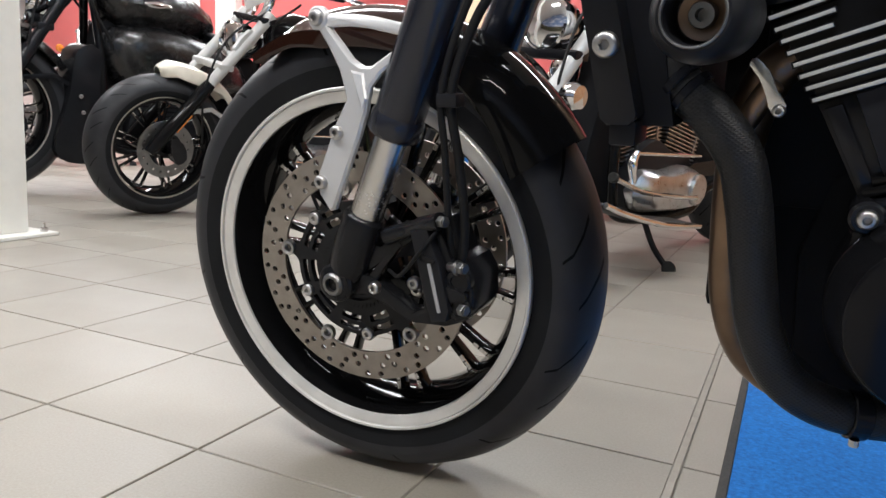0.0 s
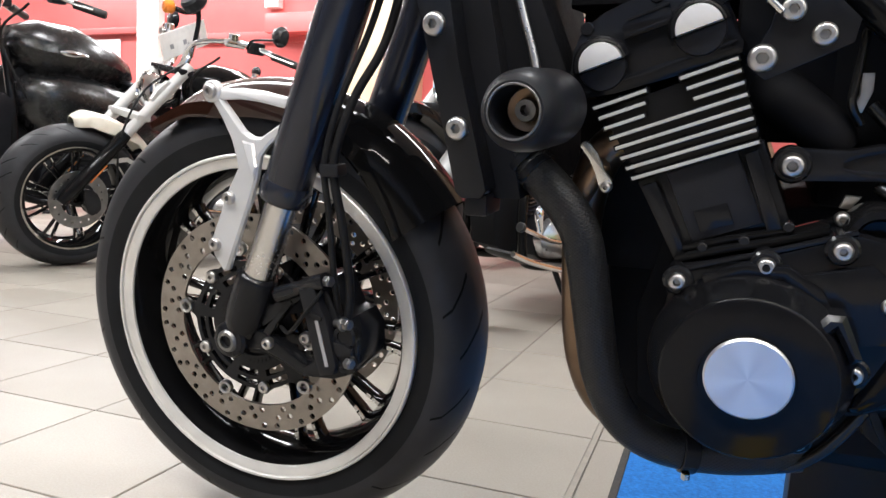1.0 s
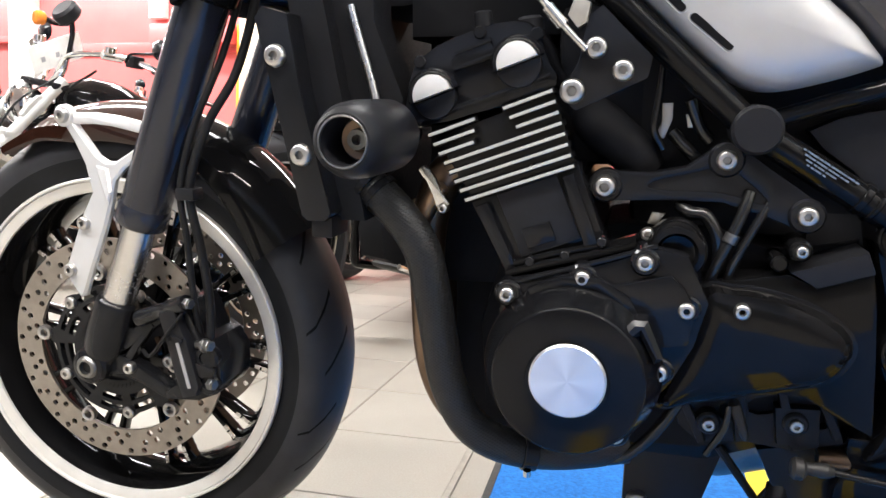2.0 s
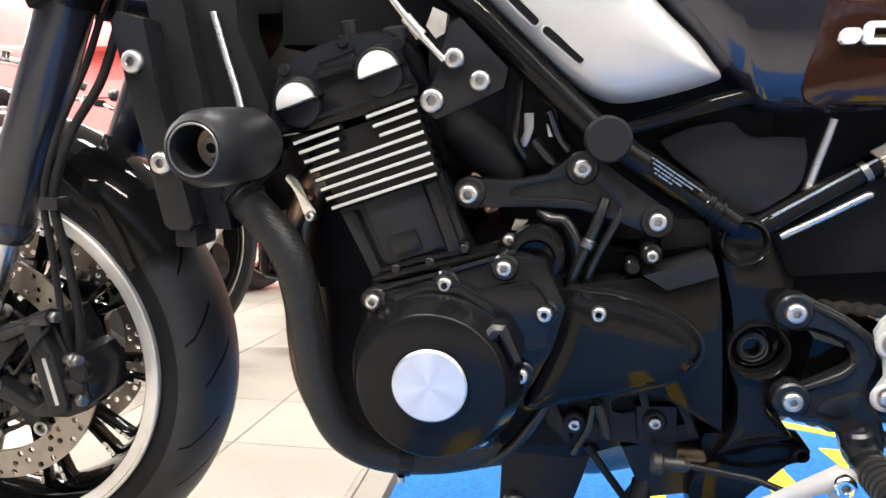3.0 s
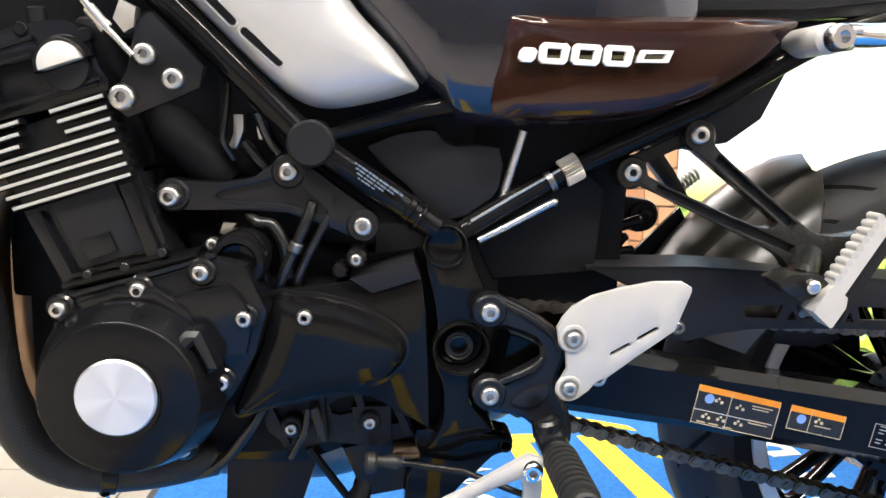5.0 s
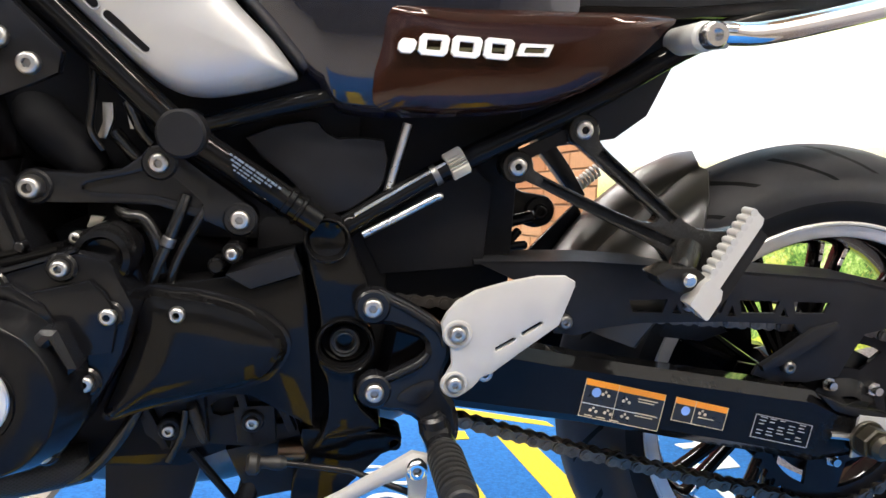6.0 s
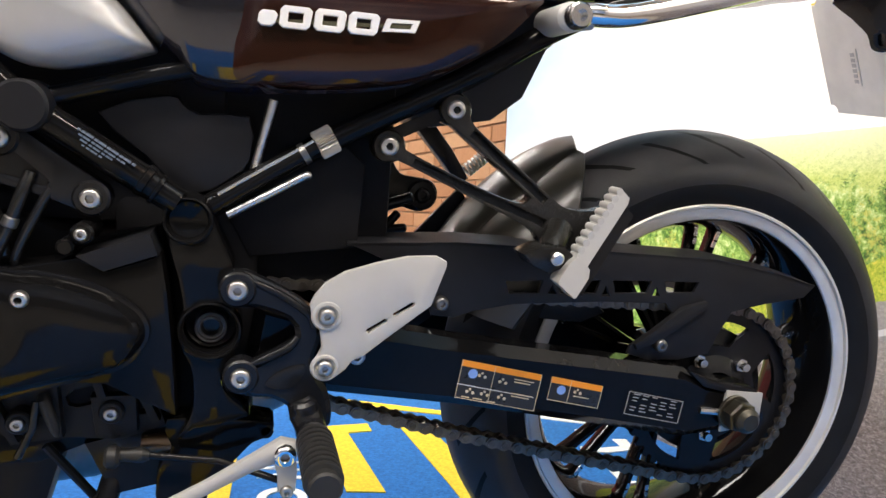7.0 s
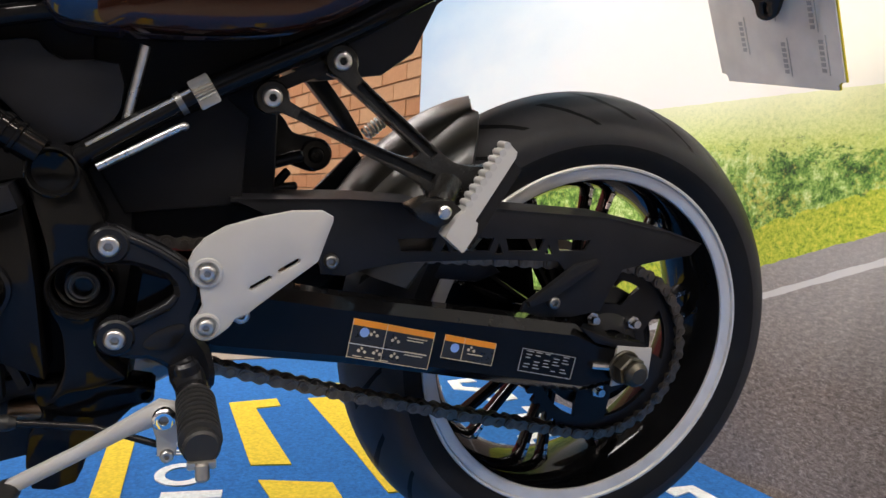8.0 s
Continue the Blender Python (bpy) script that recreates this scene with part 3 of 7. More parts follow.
for sx in (-0.135, 0.135):
    for sy in (-0.135, 0.135):
        part("anchor_bolt", merge(rod((sx, sy, 0.014), (sx, sy, 0.028), 0.013, 6), rod((sx, sy, 0.028), (sx, sy, 0.045), 0.006, 8)), "bright_steel", post)

# mat with printed markings
MATZ = 0.009
mat = thing("display_mat", Matrix.Translation((0.43, 0.14, 0)) @ Matrix.Rotation(GRID, 4, "Z"), "blue carpet display mat with yellow and white markings", "mat")
ML = 1.478
part("carpet", block(0.008, ML, -1.6, 1.02, 0.001, MATZ, 0.003), "mat_blue", mat, "blue carpet pile")
part("edge_strip", block(-0.006, 0.0075, -1.625, 1.045, 0.001, 0.006, 0.002), "mat_rubber", mat, "grey rubber edge")
part("edge_strip", block(0.008, ML, 1.0205, 1.045, 0.001, 0.006, 0.002), "mat_rubber", mat, "grey rubber edge")


def marking(outline, material, holes=()):
    inv = (Matrix.Translation((0.43, 0.14, 0)) @ Matrix.Rotation(GRID, 4, "Z")).inverted()
    bm = cheek(outline, -MATZ - 0.0022, -MATZ + 0.002, holes)
    bmesh.ops.transform(bm, matrix=inv @ Matrix(((1, 0, 0, 0), (0, 0, 1, 0), (0, -1, 0, 0), (0, 0, 0, 1))), verts=bm.verts)
    return part("marking", bm, material, mat, material.split("_")[1] + " printed marking", False)


for o in (((1.093, 0.766), (1.199, 0.78), (1.2, 0.722), (1.145, 0.712), (1.168, 0.36), (1.1, 0.372)),
          ((1.268, 0.768), (1.334, 0.77), (1.358, 0.4), (1.355, 0.2), (1.297, 0.2), (1.29, 0.4)),
          ((1.365, 0.75), (1.43, 0.665), (1.44, 0.59), (1.375, 0.69)),
          ((1.105, 0.302), (1.22, 0.262), (1.224, 0.12), (1.17, 0.12), (1.168, 0.205), (1.115, 0.222)),
          ((0.864, 0.545), (0.91, 0.575), (0.892, 0.15), (0.85, 0.15)),
          ((1.18, 1.0), (1.42, 0.86), (1.43, 0.82), (1.17, 0.95)),
          ((0.86, -0.25), (0.93, -0.25), (0.91, -0.72), (0.85, -0.72)), ((1.1, -0.2), (1.22, -0.2), (1.24, -0.6), (1.14, -0.6)), ((0.56, -0.3), (0.64, -0.25), (0.7, -0.62), (0.6, -0.62))):
    marking(o, "mat_yellow")
marking([(0.988 + 0.043 * math.cos(a), 0.357 + 0.05 * math.sin(a)) for a in np.linspace(0, math.tau, 20, endpoint=False)], "mat_white",
        [[(0.988 + 0.027 * math.cos(a), 0.357 + 0.032 * math.sin(a)) for a in np.linspace(0, math.tau, 16, endpoint=False)]])
for o in (arm([(0.955, 0.545), (1.03, 0.535), (0.955, 0.505), (1.03, 0.495), (0.955, 0.46), (1.03, 0.452)], 0.008),
          arm([(0.955, 0.272), (1.045, 0.26)], 0.014), arm([(1.75, 0.085), (1.8, 0.09), (1.8, 0.03)], 0.016),
          arm([(1.72, 0.86), (1.66, 0.85), (1.65, 0.79), (1.7, 0.76), (1.75, 0.73), (1.745, 0.68), (1.68, 0.665)], 0.017),
          arm([(1.63, 0.545), (1.68, 0.53), (1.74, 0.54), (1.75, 0.6)], 0.016), arm([(1.72, 0.42), (1.64, 0.4), (1.63, 0.34), (1.74, 0.3)], 0.016)):
    marking(o, "mat_white")

strip = setting("trim_strip", block(-0.0055, 0.0055, -1.0, 3.5, -0.002, 0.0022, 0.001), "trim_strip", "thin metal floor joint strip")
strip.matrix_world = Matrix.Translation((0.364, 0.145, 0)) @ Matrix.Rotation(radians(2.9), 4, "Z")


# ---- the motorcycle, built upright and leant on its stand ----
bike = thing("motorcycle", pose(0, 0, 0, 7.5, 0, 0), "black and brown retro motorcycle with silver trim, leaning on its stand", "motorcycle")


def wheel(name, centre, half, tyre_prof, spokes, parent, twist=0.0, thin=False):
    """Cast wheel: rim with machined lips, hub, paired spokes, tyre."""
    x, y, z = centre
    rim_r = 0.2262
    w = tagged(part(name, lathe([(0.206, -half + 0.004), (0.2, -half + 0.016), (0.192, -half * 0.35), (0.19, 0), (0.192, half * 0.35), (0.2, half - 0.016), (0.206, half - 0.004), (0.214, half - 0.004), (0.204, 0.0), (0.214, -half + 0.004)], seg=96, closed=True), "gloss_black", parent, "black cast wheel rim"), "")
    w.location = centre
    for s in (-1, 1):
        if thin:
            part("rim_lip", lathe([(0.219, s * (half - 0.004)), (0.2195, s * (half + 0.002)), (0.2245, s * (half + 0.003)), (0.226, s * (half - 0.004))], seg=72, closed=True), "cast_alu", w, "thin bright rim edge")
            continue
        part("rim_lip", lathe([(0.2065, s * (half - 0.006)), (0.2075, s * (half - 0.0015)), (0.209, s * (half - 0.0005)), (0.2208, s * (half + 0.001)), (0.221, s * (half - 0.001)), (0.2065, s * (half - 0.008))], seg=96, closed=True), "machined", w, "machined silver rim lip")
        part("rim_edge", lathe([(0.2213, s * (half - 0.004)), (0.2215, s * (half + 0.0022)), (0.2222, s * (half + 0.0042)), (0.2246, s * (half + 0.0046)), (0.2262, s * (half + 0.003)), (0.2262, s * (half - 0.008))], seg=96, closed=True), "machined", w, "polished outer rim edge")
    part("tyre", lathe(tyre_prof, seg=120), "tyre_rear" if half > 0.06 else "tyre", w, "black rubber tyre with slanted tread cuts")
    hub = part("hub", lathe([(0.02, -half * 0.9), (0.034, -half * 0.9), (0.038, -half * 0.7), (0.03, -half * 0.3), (0.03, half * 0.3), (0.038, half * 0.7), (0.034, half * 0.9), (0.02, half * 0.9)], seg=32), "gloss_black", w)
    first = None
    for i in range(spokes):
        a = twist + math.tau * i / spokes
        if first is None:
            def bar(a0, a1, r0, r1, w0, w1):
                p0, p1 = Vector((r0 * math.cos(a0), 0, r0 * math.sin(a0))), Vector((r1 * math.cos(a1), 0, r1 * math.sin(a1)))
                d = (p1 - p0).normalized()
                s = Vector((-d.z, 0, d.x))
                return skin([[p + s * (q * ww) + Vector((0, t * dd, 0)) for q, t in ((-1, -0.6), (-0.6, -1), (0.6, -1), (1, -0.6), (1, 0.6), (0.6, 1), (-0.6, 1), (-1, 0.6))] for p, ww, dd in ((p0, w0, 0.013), (p0.lerp(p1, 0.5), (w0 + w1) * 0.42, 0.011), (p1, w1, 0.012))])
            bm = merge(bar(0.0, -0.09, 0.03, 0.194, 0.0045, 0.0045), bar(0.0, 0.09, 0.03, 0.194, 0.0045, 0.0045), bar(-0.088, -0.095, 0.176, 0.194, 0.004, 0.009), bar(0.088, 0.095, 0.176, 0.194, 0.004, 0.009))
            first = part("spoke", bm, "gloss_black", w)
            first.rotation_euler = (0, -a, 0)
            tip = [skin([[Vector((r * math.cos(q), 0, r * math.sin(q))) + Vector((-math.sin(q), 0, math.cos(q))) * (u * 0.0026) + Vector((0, y, 0)) for u, y in ((-1, -0.0125), (1, -0.0125), (1, -0.0108), (-1, -0.0108))] for r, q in ((0.168, sg * 0.0835), (0.19, sg * 0.0885))]) for sg in (-1, 1)]
            tips = [part("spoke_tip", t, "bright_steel", w, "machined bright spoke tip", False) for t in tip]
            for t in tips:
                t.rotation_euler = (0, -a, 0)
        else:
            again(first, Euler((0, -a, 0)).to_matrix().to_4x4(), w)
            for t in tips:
                again(t, Euler((0, -a, 0)).to_matrix().to_4x4(), w)
    return w


front = wheel("front_wheel", (-0.007, 0.0, 0.3045), 0.06,
              [(0.2215, -0.053), (0.232, -0.0585), (0.247, -0.0625), (0.262, -0.0625), (0.276, -0.056), (0.287, -0.042), (0.296, -0.023), (0.3, 0), (0.296, 0.023), (0.287, 0.042), (0.276, 0.056), (0.262, 0.0625), (0.247, 0.0625), (0.232, 0.0585), (0.2215, 0.053)], 10, bike, -0.105)
front.rotation_euler = (0, 0, radians(3.9))
rear = wheel("rear_wheel", (1.466, 0.014, 0.319), 0.0675,
             [(0.2215, -0.066), (0.23, -0.071), (0.242, -0.077), (0.254, -0.079), (0.266, -0.0765), (0.279, -0.065), (0.293, -0.046), (0.306, -0.023), (0.312, 0), (0.306, 0.023), (0.293, 0.046), (0.279, 0.065), (0.266, 0.0765), (0.254, 0.079), (0.242, 0.077), (0.23, 0.071), (0.2215, 0.066)], 10, bike, 0.17)


def brake_disc(parent, y, r, inner, side):
    """Drilled floating disc on a black slotted carrier, held by five bobbins and five bolts."""
    holes = []
    for i in range(45):
        a = math.tau * i / 45
        for k in range(3):
            if (i + k) % 3 == 2:
                continue
            rr = inner + 0.0075 + (r - inner - 0.0145) * k / 2
            b = a + (0.0, 0.05, 0.012)[k]
            holes.append(circle(rr * math.cos(b), rr * math.sin(b), 0.0041, 8))
    bob, pin = radians(170), radians(134)
    tab = lambda a, first, sharp: max(0.0, math.cos((a - first) * 2.5)) ** sharp
    spin = [math.tau * i / 160 for i in range(160)]
    inside = [((inner - 0.0135 * tab(a, bob, 90)) * math.cos(a), (inner - 0.0135 * tab(a, bob, 90)) * math.sin(a)) for a in spin]
    d = part("brake_disc", cheek(circle(0, 0, r, 96), y, y - side * 0.0045, [inside, *holes]), "disc_steel", parent, "drilled steel brake disc", smooth=False)
    out = []
    for a in spin:
        q = 0.0885 + 0.016 * tab(a, bob, 40) + 0.007 * tab(a, pin, 40)
        out.append((q * math.cos(a), q * math.sin(a)))
    cuts = []
    for i in range(5):
        for mid in (bob + math.tau * i / 5 + 0.314, bob + math.tau * i / 5 - 0.314):
            for rr, half, wide in ((0.0795, 0.2, 0.0036), (0.066, 0.22, 0.0045)):
                arc = np.linspace(mid - half, mid + half, 7)
                cuts.append([((rr + wide) * math.cos(t), (rr + wide) * math.sin(t)) for t in arc] + [((rr - wide) * math.cos(t), (rr - wide) * math.sin(t)) for t in arc[::-1]])
    part("disc_carrier", cheek(out, y + side * 0.003, y - side * 0.006, [circle(0, 0, 0.034, 24), *cuts]), "satin_black", parent, "black disc carrier", smooth=False)
    if side < 0:
        for i in range(5):
            a, b = bob + math.tau * i / 5, pin + math.tau * i / 5
            part("bobbin", lathe([(0.0048, y + 0.002), (0.0052, y - 0.006), (0.0068, y - 0.0072), (0.0094, y - 0.0064), (0.0102, y - 0.003), (0.0102, y)], (0.105 * math.cos(a), 0, 0.105 * math.sin(a)), 20), "bolt_steel", parent, "steel floating bobbin")
            bolt(parent, 0.0855 * math.cos(b), y + side * 0.004, 0.0855 * math.sin(b), 0.0082, "bolt_steel", 0.004)
        teeth = [((0.05 - (0.006 if k % 2 else 0.0)) * math.cos(math.tau * k / 96), (0.05 - (0.006 if k % 2 else 0.0)) * math.sin(math.tau * k / 96)) for k in range(96)]
        part("sensor_ring", cheek(teeth, y - 0.008, y - 0.005, [circle(0, 0, 0.04, 32)]), "satin_black", parent, "toothed black sensor ring", False)
    return d


brake_disc(front, -0.069, 0.15, 0.113, -1)
brake_disc(front, 0.069, 0.15, 0.113, 1)

# fork
RAKE = 0.418


def fork_x(z):
    return 0.002 + RAKE * (z - 0.302)


def fork_leg(y):
    p = lambda z: (fork_x(z), y, z)
    leg = part("fork_leg", rod(p(0.375), p(0.52), 0.0198, 32), "bright_steel", bike, "bright steel fork tube")
    part("outer_tube", tube([p(0.487), p(0.492), p(0.70), p(0.9)], [0.0262, 0.0285, 0.0285, 0.0285], 36, smooth=False), "fork_black", leg, "satin black fork outer tube")
    part("collar", tube([p(0.482), p(0.486), p(0.502), p(0.506)], [0.028, 0.0305, 0.0305, 0.0285], 36, smooth=False), "fork_black", leg)
    s = 1 if y > 0 else -1
    boot = tube([p(0.388), p(0.384), p(0.372), p(0.345), (0.012, y, 0.325), (0.0, y, 0.302)], [0.022, 0.0255, 0.0265, 0.027, 0.026, 0.021], 28, n=4)
    part("axle_clamp", merge(boot, lathe(disc_profile(0.024, y - 0.021, y + 0.021, 0.003), (0, 0, 0.302), 32)), "satin_black", leg, "black cast axle clamp")
    part("caliper_lug", merge(cheek(arm([(0.008, 0.303), (0.042, 0.302), (0.072, 0.288), (0.098, 0.2745), (0.128, 0.276)], [0.017, 0.012, 0.0085, 0.008, 0.008]), y - 0.008, y + 0.012, bev=0.003), cheek(arm([(0.035, 0.335), (0.062, 0.345), (0.1, 0.372)], [0.016, 0.008, 0.007]), y - 0.004, y + 0.012, bev=0.003), cheek(arm([(0.045, 0.31), (0.06, 0.33), (0.085, 0.36)], [0.006, 0.004, 0.004]), y - 0.006, y + 0.006, bev=0.002)), "satin_black", leg)
    part("mount_sleeve", tube([(0.07, y - 0.006, 0.366), (0.1, y - 0.012, 0.378), (0.118, y - 0.016, 0.385), (0.121, y - 0.017, 0.386), (0.148, y - 0.022, 0.395)], [0.0105, 0.0095, 0.009, 0.0108, 0.0108], 20, smooth=False), "satin_black", leg)
    return leg


left_leg, right_leg = fork_leg(-0.104), fork_leg(0.09)
part("axle_nut", lathe([(0.0145, -0.118), (0.0145, -0.128), (0.012, -0.131), (0.0085, -0.131), (0.0085, -0.124), (0.0001, -0.124)], (0, 0, 0.302), 24), "dull_steel", left_leg)
part("axle_ring", lathe([(0.021, -0.12), (0.021, -0.126), (0.0155, -0.128), (0.0155, -0.12)], (0, 0, 0.302), 24), "satin_black", left_leg)
part("triple_clamp", merge(cheek(arm([(fork_x(0.76) - 0.035, 0.745), (fork_x(0.76) + 0.05, 0.78)], 0.022), -0.145, 0.13, bev=0.004), rod((fork_x(0.735), -0.104, 0.735), (fork_x(0.79), -0.104, 0.79), 0.036, 28, 0.003)), "gloss_black", bike, "black lower fork clamp")

# caliper
cal = part("brake_caliper", cheek([(0.106, 0.381), (0.122, 0.392), (0.141, 0.393), (0.15, 0.372), (0.158, 0.352), (0.172, 0.349), (0.183, 0.331), (0.184, 0.298), (0.174, 0.282), (0.15, 0.272), (0.106, 0.269), (0.104, 0.28), (0.121, 0.29), (0.119, 0.33), (0.109, 0.36)], -0.121, -0.052, bev=0.005), "satin_black", bike, "black four-piston brake caliper")
part("cover", cheek([(0.113, 0.383), (0.135, 0.389), (0.143, 0.364), (0.149, 0.353), (0.1615, 0.296), (0.157, 0.284), (0.138, 0.279), (0.129, 0.31), (0.122, 0.345)], -0.134, -0.119, bev=0.004), "plastic_black", cal)
part("cover_rib", cheek(arm([(0.126, 0.358), (0.145, 0.352)], 0.0025), -0.1365, -0.132, bev=0.001), "plastic_black", cal)
part("print_bar", cheek(arm([(0.1375, 0.349), (0.1495, 0.294)], 0.0021), -0.1352, -0.1335), "grey_print", cal, "pale printed bar", False)
for pz in (0.3295, 0.2985):
    part("piston_housing", lathe([(0.0155, -0.115), (0.0155, -0.124), (0.013, -0.127), (0.008, -0.1275), (0.0075, -0.1255), (0.0001, -0.1255)], (0.168, 0, pz), 28), "satin_black", cal)
part("bridge", cheek([(0.15, 0.3255), (0.18, 0.3185), (0.18, 0.3095), (0.152, 0.304)], -0.13, -0.119, bev=0.003), "satin_black", cal)
part("line_fitting", merge(rod((0.155, -0.122, 0.3445), (0.18, -0.128, 0.3475), 0.0052, 12, 0.001), rod((0.166, -0.125, 0.3455), (0.171, -0.126, 0.346), 0.0085, 14, 0.001)), "dull_steel", cal, "steel brake line fitting")
for bx, bz in ((0.153, 0.396), (0.176, 0.347), (0.177, 0.2995)):
    part("bolt", merge(rod((bx - 0.004, -0.128, bz), (bx + 0.004, -0.132, bz + 0.001), 0.0068, 6, 0.0008), rod((bx + 0.004, -0.132, bz + 0.001), (bx + 0.0055, -0.1325, bz + 0.001), 0.0045, 12)), "dull_steel", cal, "hexagon bolt head")
bolt(left_leg, 0.052, -0.114, 0.302, 0.0075, "bolt_steel", 0.006)
bolt(left_leg, 0.09, -0.088, 0.305, 0.0085, "bolt_steel", 0.004)
part("brake_hose", tube([(0.165, -0.112, 0.335), (0.172, -0.115, 0.39), (0.168, -0.12, 0.46), (0.162, -0.125, 0.53), (0.185, -0.118, 0.60), (0.215, -0.1, 0.66), (0.235, -0.08, 0.75), (0.25, -0.06, 0.86)], 0.0052, 10), "hose", bike, "black brake hose")
part("brake_hose", tube([(0.155, -0.11, 0.345), (0.155, -0.12, 0.39), (0.154, -0.125, 0.47), (0.152, -0.128, 0.53), (0.17, -0.12, 0.60), (0.2, -0.1, 0.68), (0.225, -0.085, 0.77), (0.24, -0.07, 0.86)], 0.004, 10), "hose", bike, "black sensor cable")
part("sensor_cable", tube([(0.07, -0.11, 0.325), (0.1, -0.135, 0.33), (0.128, -0.14, 0.36), (0.145, -0.13, 0.385)], 0.0022, 8), "hose", bike)
part("hose_clip", block(0.148, 0.172, -0.134, -0.113, 0.517, 0.531, 0.003), "plastic_black", bike)

# front fender
def fender_ring(a, skirt, crown=0.325):
    c, s = math.cos(a), math.sin(a)
    prof = [(-0.069, crown - skirt), (-0.068, crown - skirt * 0.6), (-0.06, crown - 0.023), (-0.045, crown - 0.011), (-0.02, crown - 0.002), (0, crown), (0.02, crown - 0.002), (0.045, crown - 0.011), (0.06, crown - 0.023), (0.068, crown - skirt * 0.6), (0.069, crown - skirt)]
    prof += [(y * 0.965, r - 0.0035) for y, r in reversed(prof)]
    return [(r * c, y - 0.006, 0.302 + r * s) for y, r in prof]


def fender_piece(first, last):
    angles = np.linspace(radians(118.5), radians(32.5), 30)
    return skin([fender_ring(angles[i], 0.02 + 0.026 * min(1, i / 7) + 0.03 * max(0, (i - 19) / 10), 0.321 - 0.012 * max(0, 1 - i / 4) - 0.006 * max(0, (i - 15) / 14)) for i in range(first, last + 1)])


f = part("front_fender", fender_piece(0, 16), "brown_paint", bike, "glossy dark brown front fender")
f.matrix_basis = Matrix.Translation((-0.007, 0.004, 0.003)) @ Matrix.Rotation(radians(3.9), 4, "Z")
# same fender; black colour stands for the dark reflections on its rear half
part("fender_rear_shade", fender_piece(16, 29), "gloss_black", f, "rear half of the fender, coloured black for dark reflections")


# silver fender stay, its top leaning in
def lean_in(bm):
    for v in bm.verts:
        v.co.y += 0.034 * min(1, max(0, (v.co.z - 0.53) / 0.07))
    return bm


stay_y = cheek([(0.0266, 0.5367), (0.0327, 0.5207), (0.0146, 0.4913), (-0.0072, 0.4447), (-0.0153, 0.4277), (-0.0116, 0.4116), (0.0018, 0.3923), (0.0085, 0.3943), (0.0244, 0.4311), (0.0471, 0.4803), (0.0583, 0.5092), (0.0606, 0.5194), (0.063, 0.5344), (0.0723, 0.5492), (0.0918, 0.5654), (0.0883, 0.5775), (0.0581, 0.5561), (0.0457, 0.5562), (0.031, 0.5632), (0.0096, 0.581), (-0.0102, 0.5973), (-0.0156, 0.605), (-0.0291, 0.5997), (-0.0054, 0.577), (0.0169, 0.5524)], -0.1285, -0.12, bev=0.0028, flat=True)
stay_rib = cheek([(0.034, 0.552), (0.052, 0.549), (0.0615, 0.523), (0.056, 0.5075), (0.05, 0.524)], -0.1312, -0.128, bev=0.002, flat=True)
stay_top = cheek(arm([(-0.024, 0.6075), (-0.014, 0.6045), (0.0169, 0.6052), (0.0452, 0.6024), (0.0899, 0.5934), (0.125, 0.584)], [0.006, 0.007, 0.0065, 0.0065, 0.006, 0.006]), -0.1288, -0.12, bev=0.0022, flat=True)
stay_boss = lathe(disc_profile(0.0132, -0.1315, -0.12, 0.002), (-0.0252, 0, 0.6081), 24)
stay = part("fender_stay", lean_in(merge(stay_y, stay_rib, stay_top, stay_boss)), "stay_silver", bike, "forked silver aluminium fender stay")
bolt(stay, 0.0192, -0.1285, 0.4846, 0.0082)
bolt(stay, -0.0064, -0.1285, 0.4263, 0.0082)
bolt(stay, -0.0252, -0.0975, 0.6081, 0.0092)

# radiator
rad = part("radiator", skin([[(x0 + dx, y, z) for dx, y in ((0, -0.19), (0.035, -0.19), (0.035, 0.19), (0, 0.19))] for x0, z in ((0.362, 0.515), (0.322, 0.735))]), "matt_black", bike, "black radiator behind the fork")
part("side_cover", cheek([(0.304, 0.702), (0.312, 0.712), (0.337, 0.705), (0.347, 0.64), (0.374, 0.525), (0.368, 0.517), (0.35, 0.517), (0.344, 0.522), (0.325, 0.61)], -0.218, -0.19, bev=0.003), "satin_black", rad, "black radiator side bracket")
bolt(rad, 0.347, -0.217, 0.579, 0.0105, "bolt_steel", 0.007)
bolt(rad, 0.325, -0.217, 0.668, 0.0105, "bolt_steel", 0.007)
# polished tube stands in for the lit edge of the black plate
part("edge_strip", tube([(0.38, -0.172, 0.715), (0.392, -0.174, 0.674), (0.401, -0.175, 0.645), (0.408, -0.176, 0.616)], 0.0042, 10), "polished", rad, "bright strip standing for the lit edge of a black plate")
part("lower_bracket", block(0.35, 0.372, -0.21, -0.17, 0.5, 0.52, 0.003), "plastic_black", rad)

# crash bobbin
bob = part("crash_bobbin", lathe([(0.0001, -0.27), (0.0185, -0.27), (0.0185, -0.309), (0.0205, -0.312), (0.0225, -0.312), (0.0265, -0.308), (0.0305, -0.296), (0.032, -0.275), (0.032, -0.215), (0.029, -0.205), (0.014, -0.203), (0.012, -0.14)], (0.428, 0, 0.598), 48), "plastic_black", bike, "black plastic crash bobbin on the frame")
part("ring", lathe([(0.0188, -0.306), (0.0192, -0.3126), (0.0203, -0.313), (0.0209, -0.3124)], (0.428, 0, 0.598), 48), "dull_steel", bob, "worn silver ring")
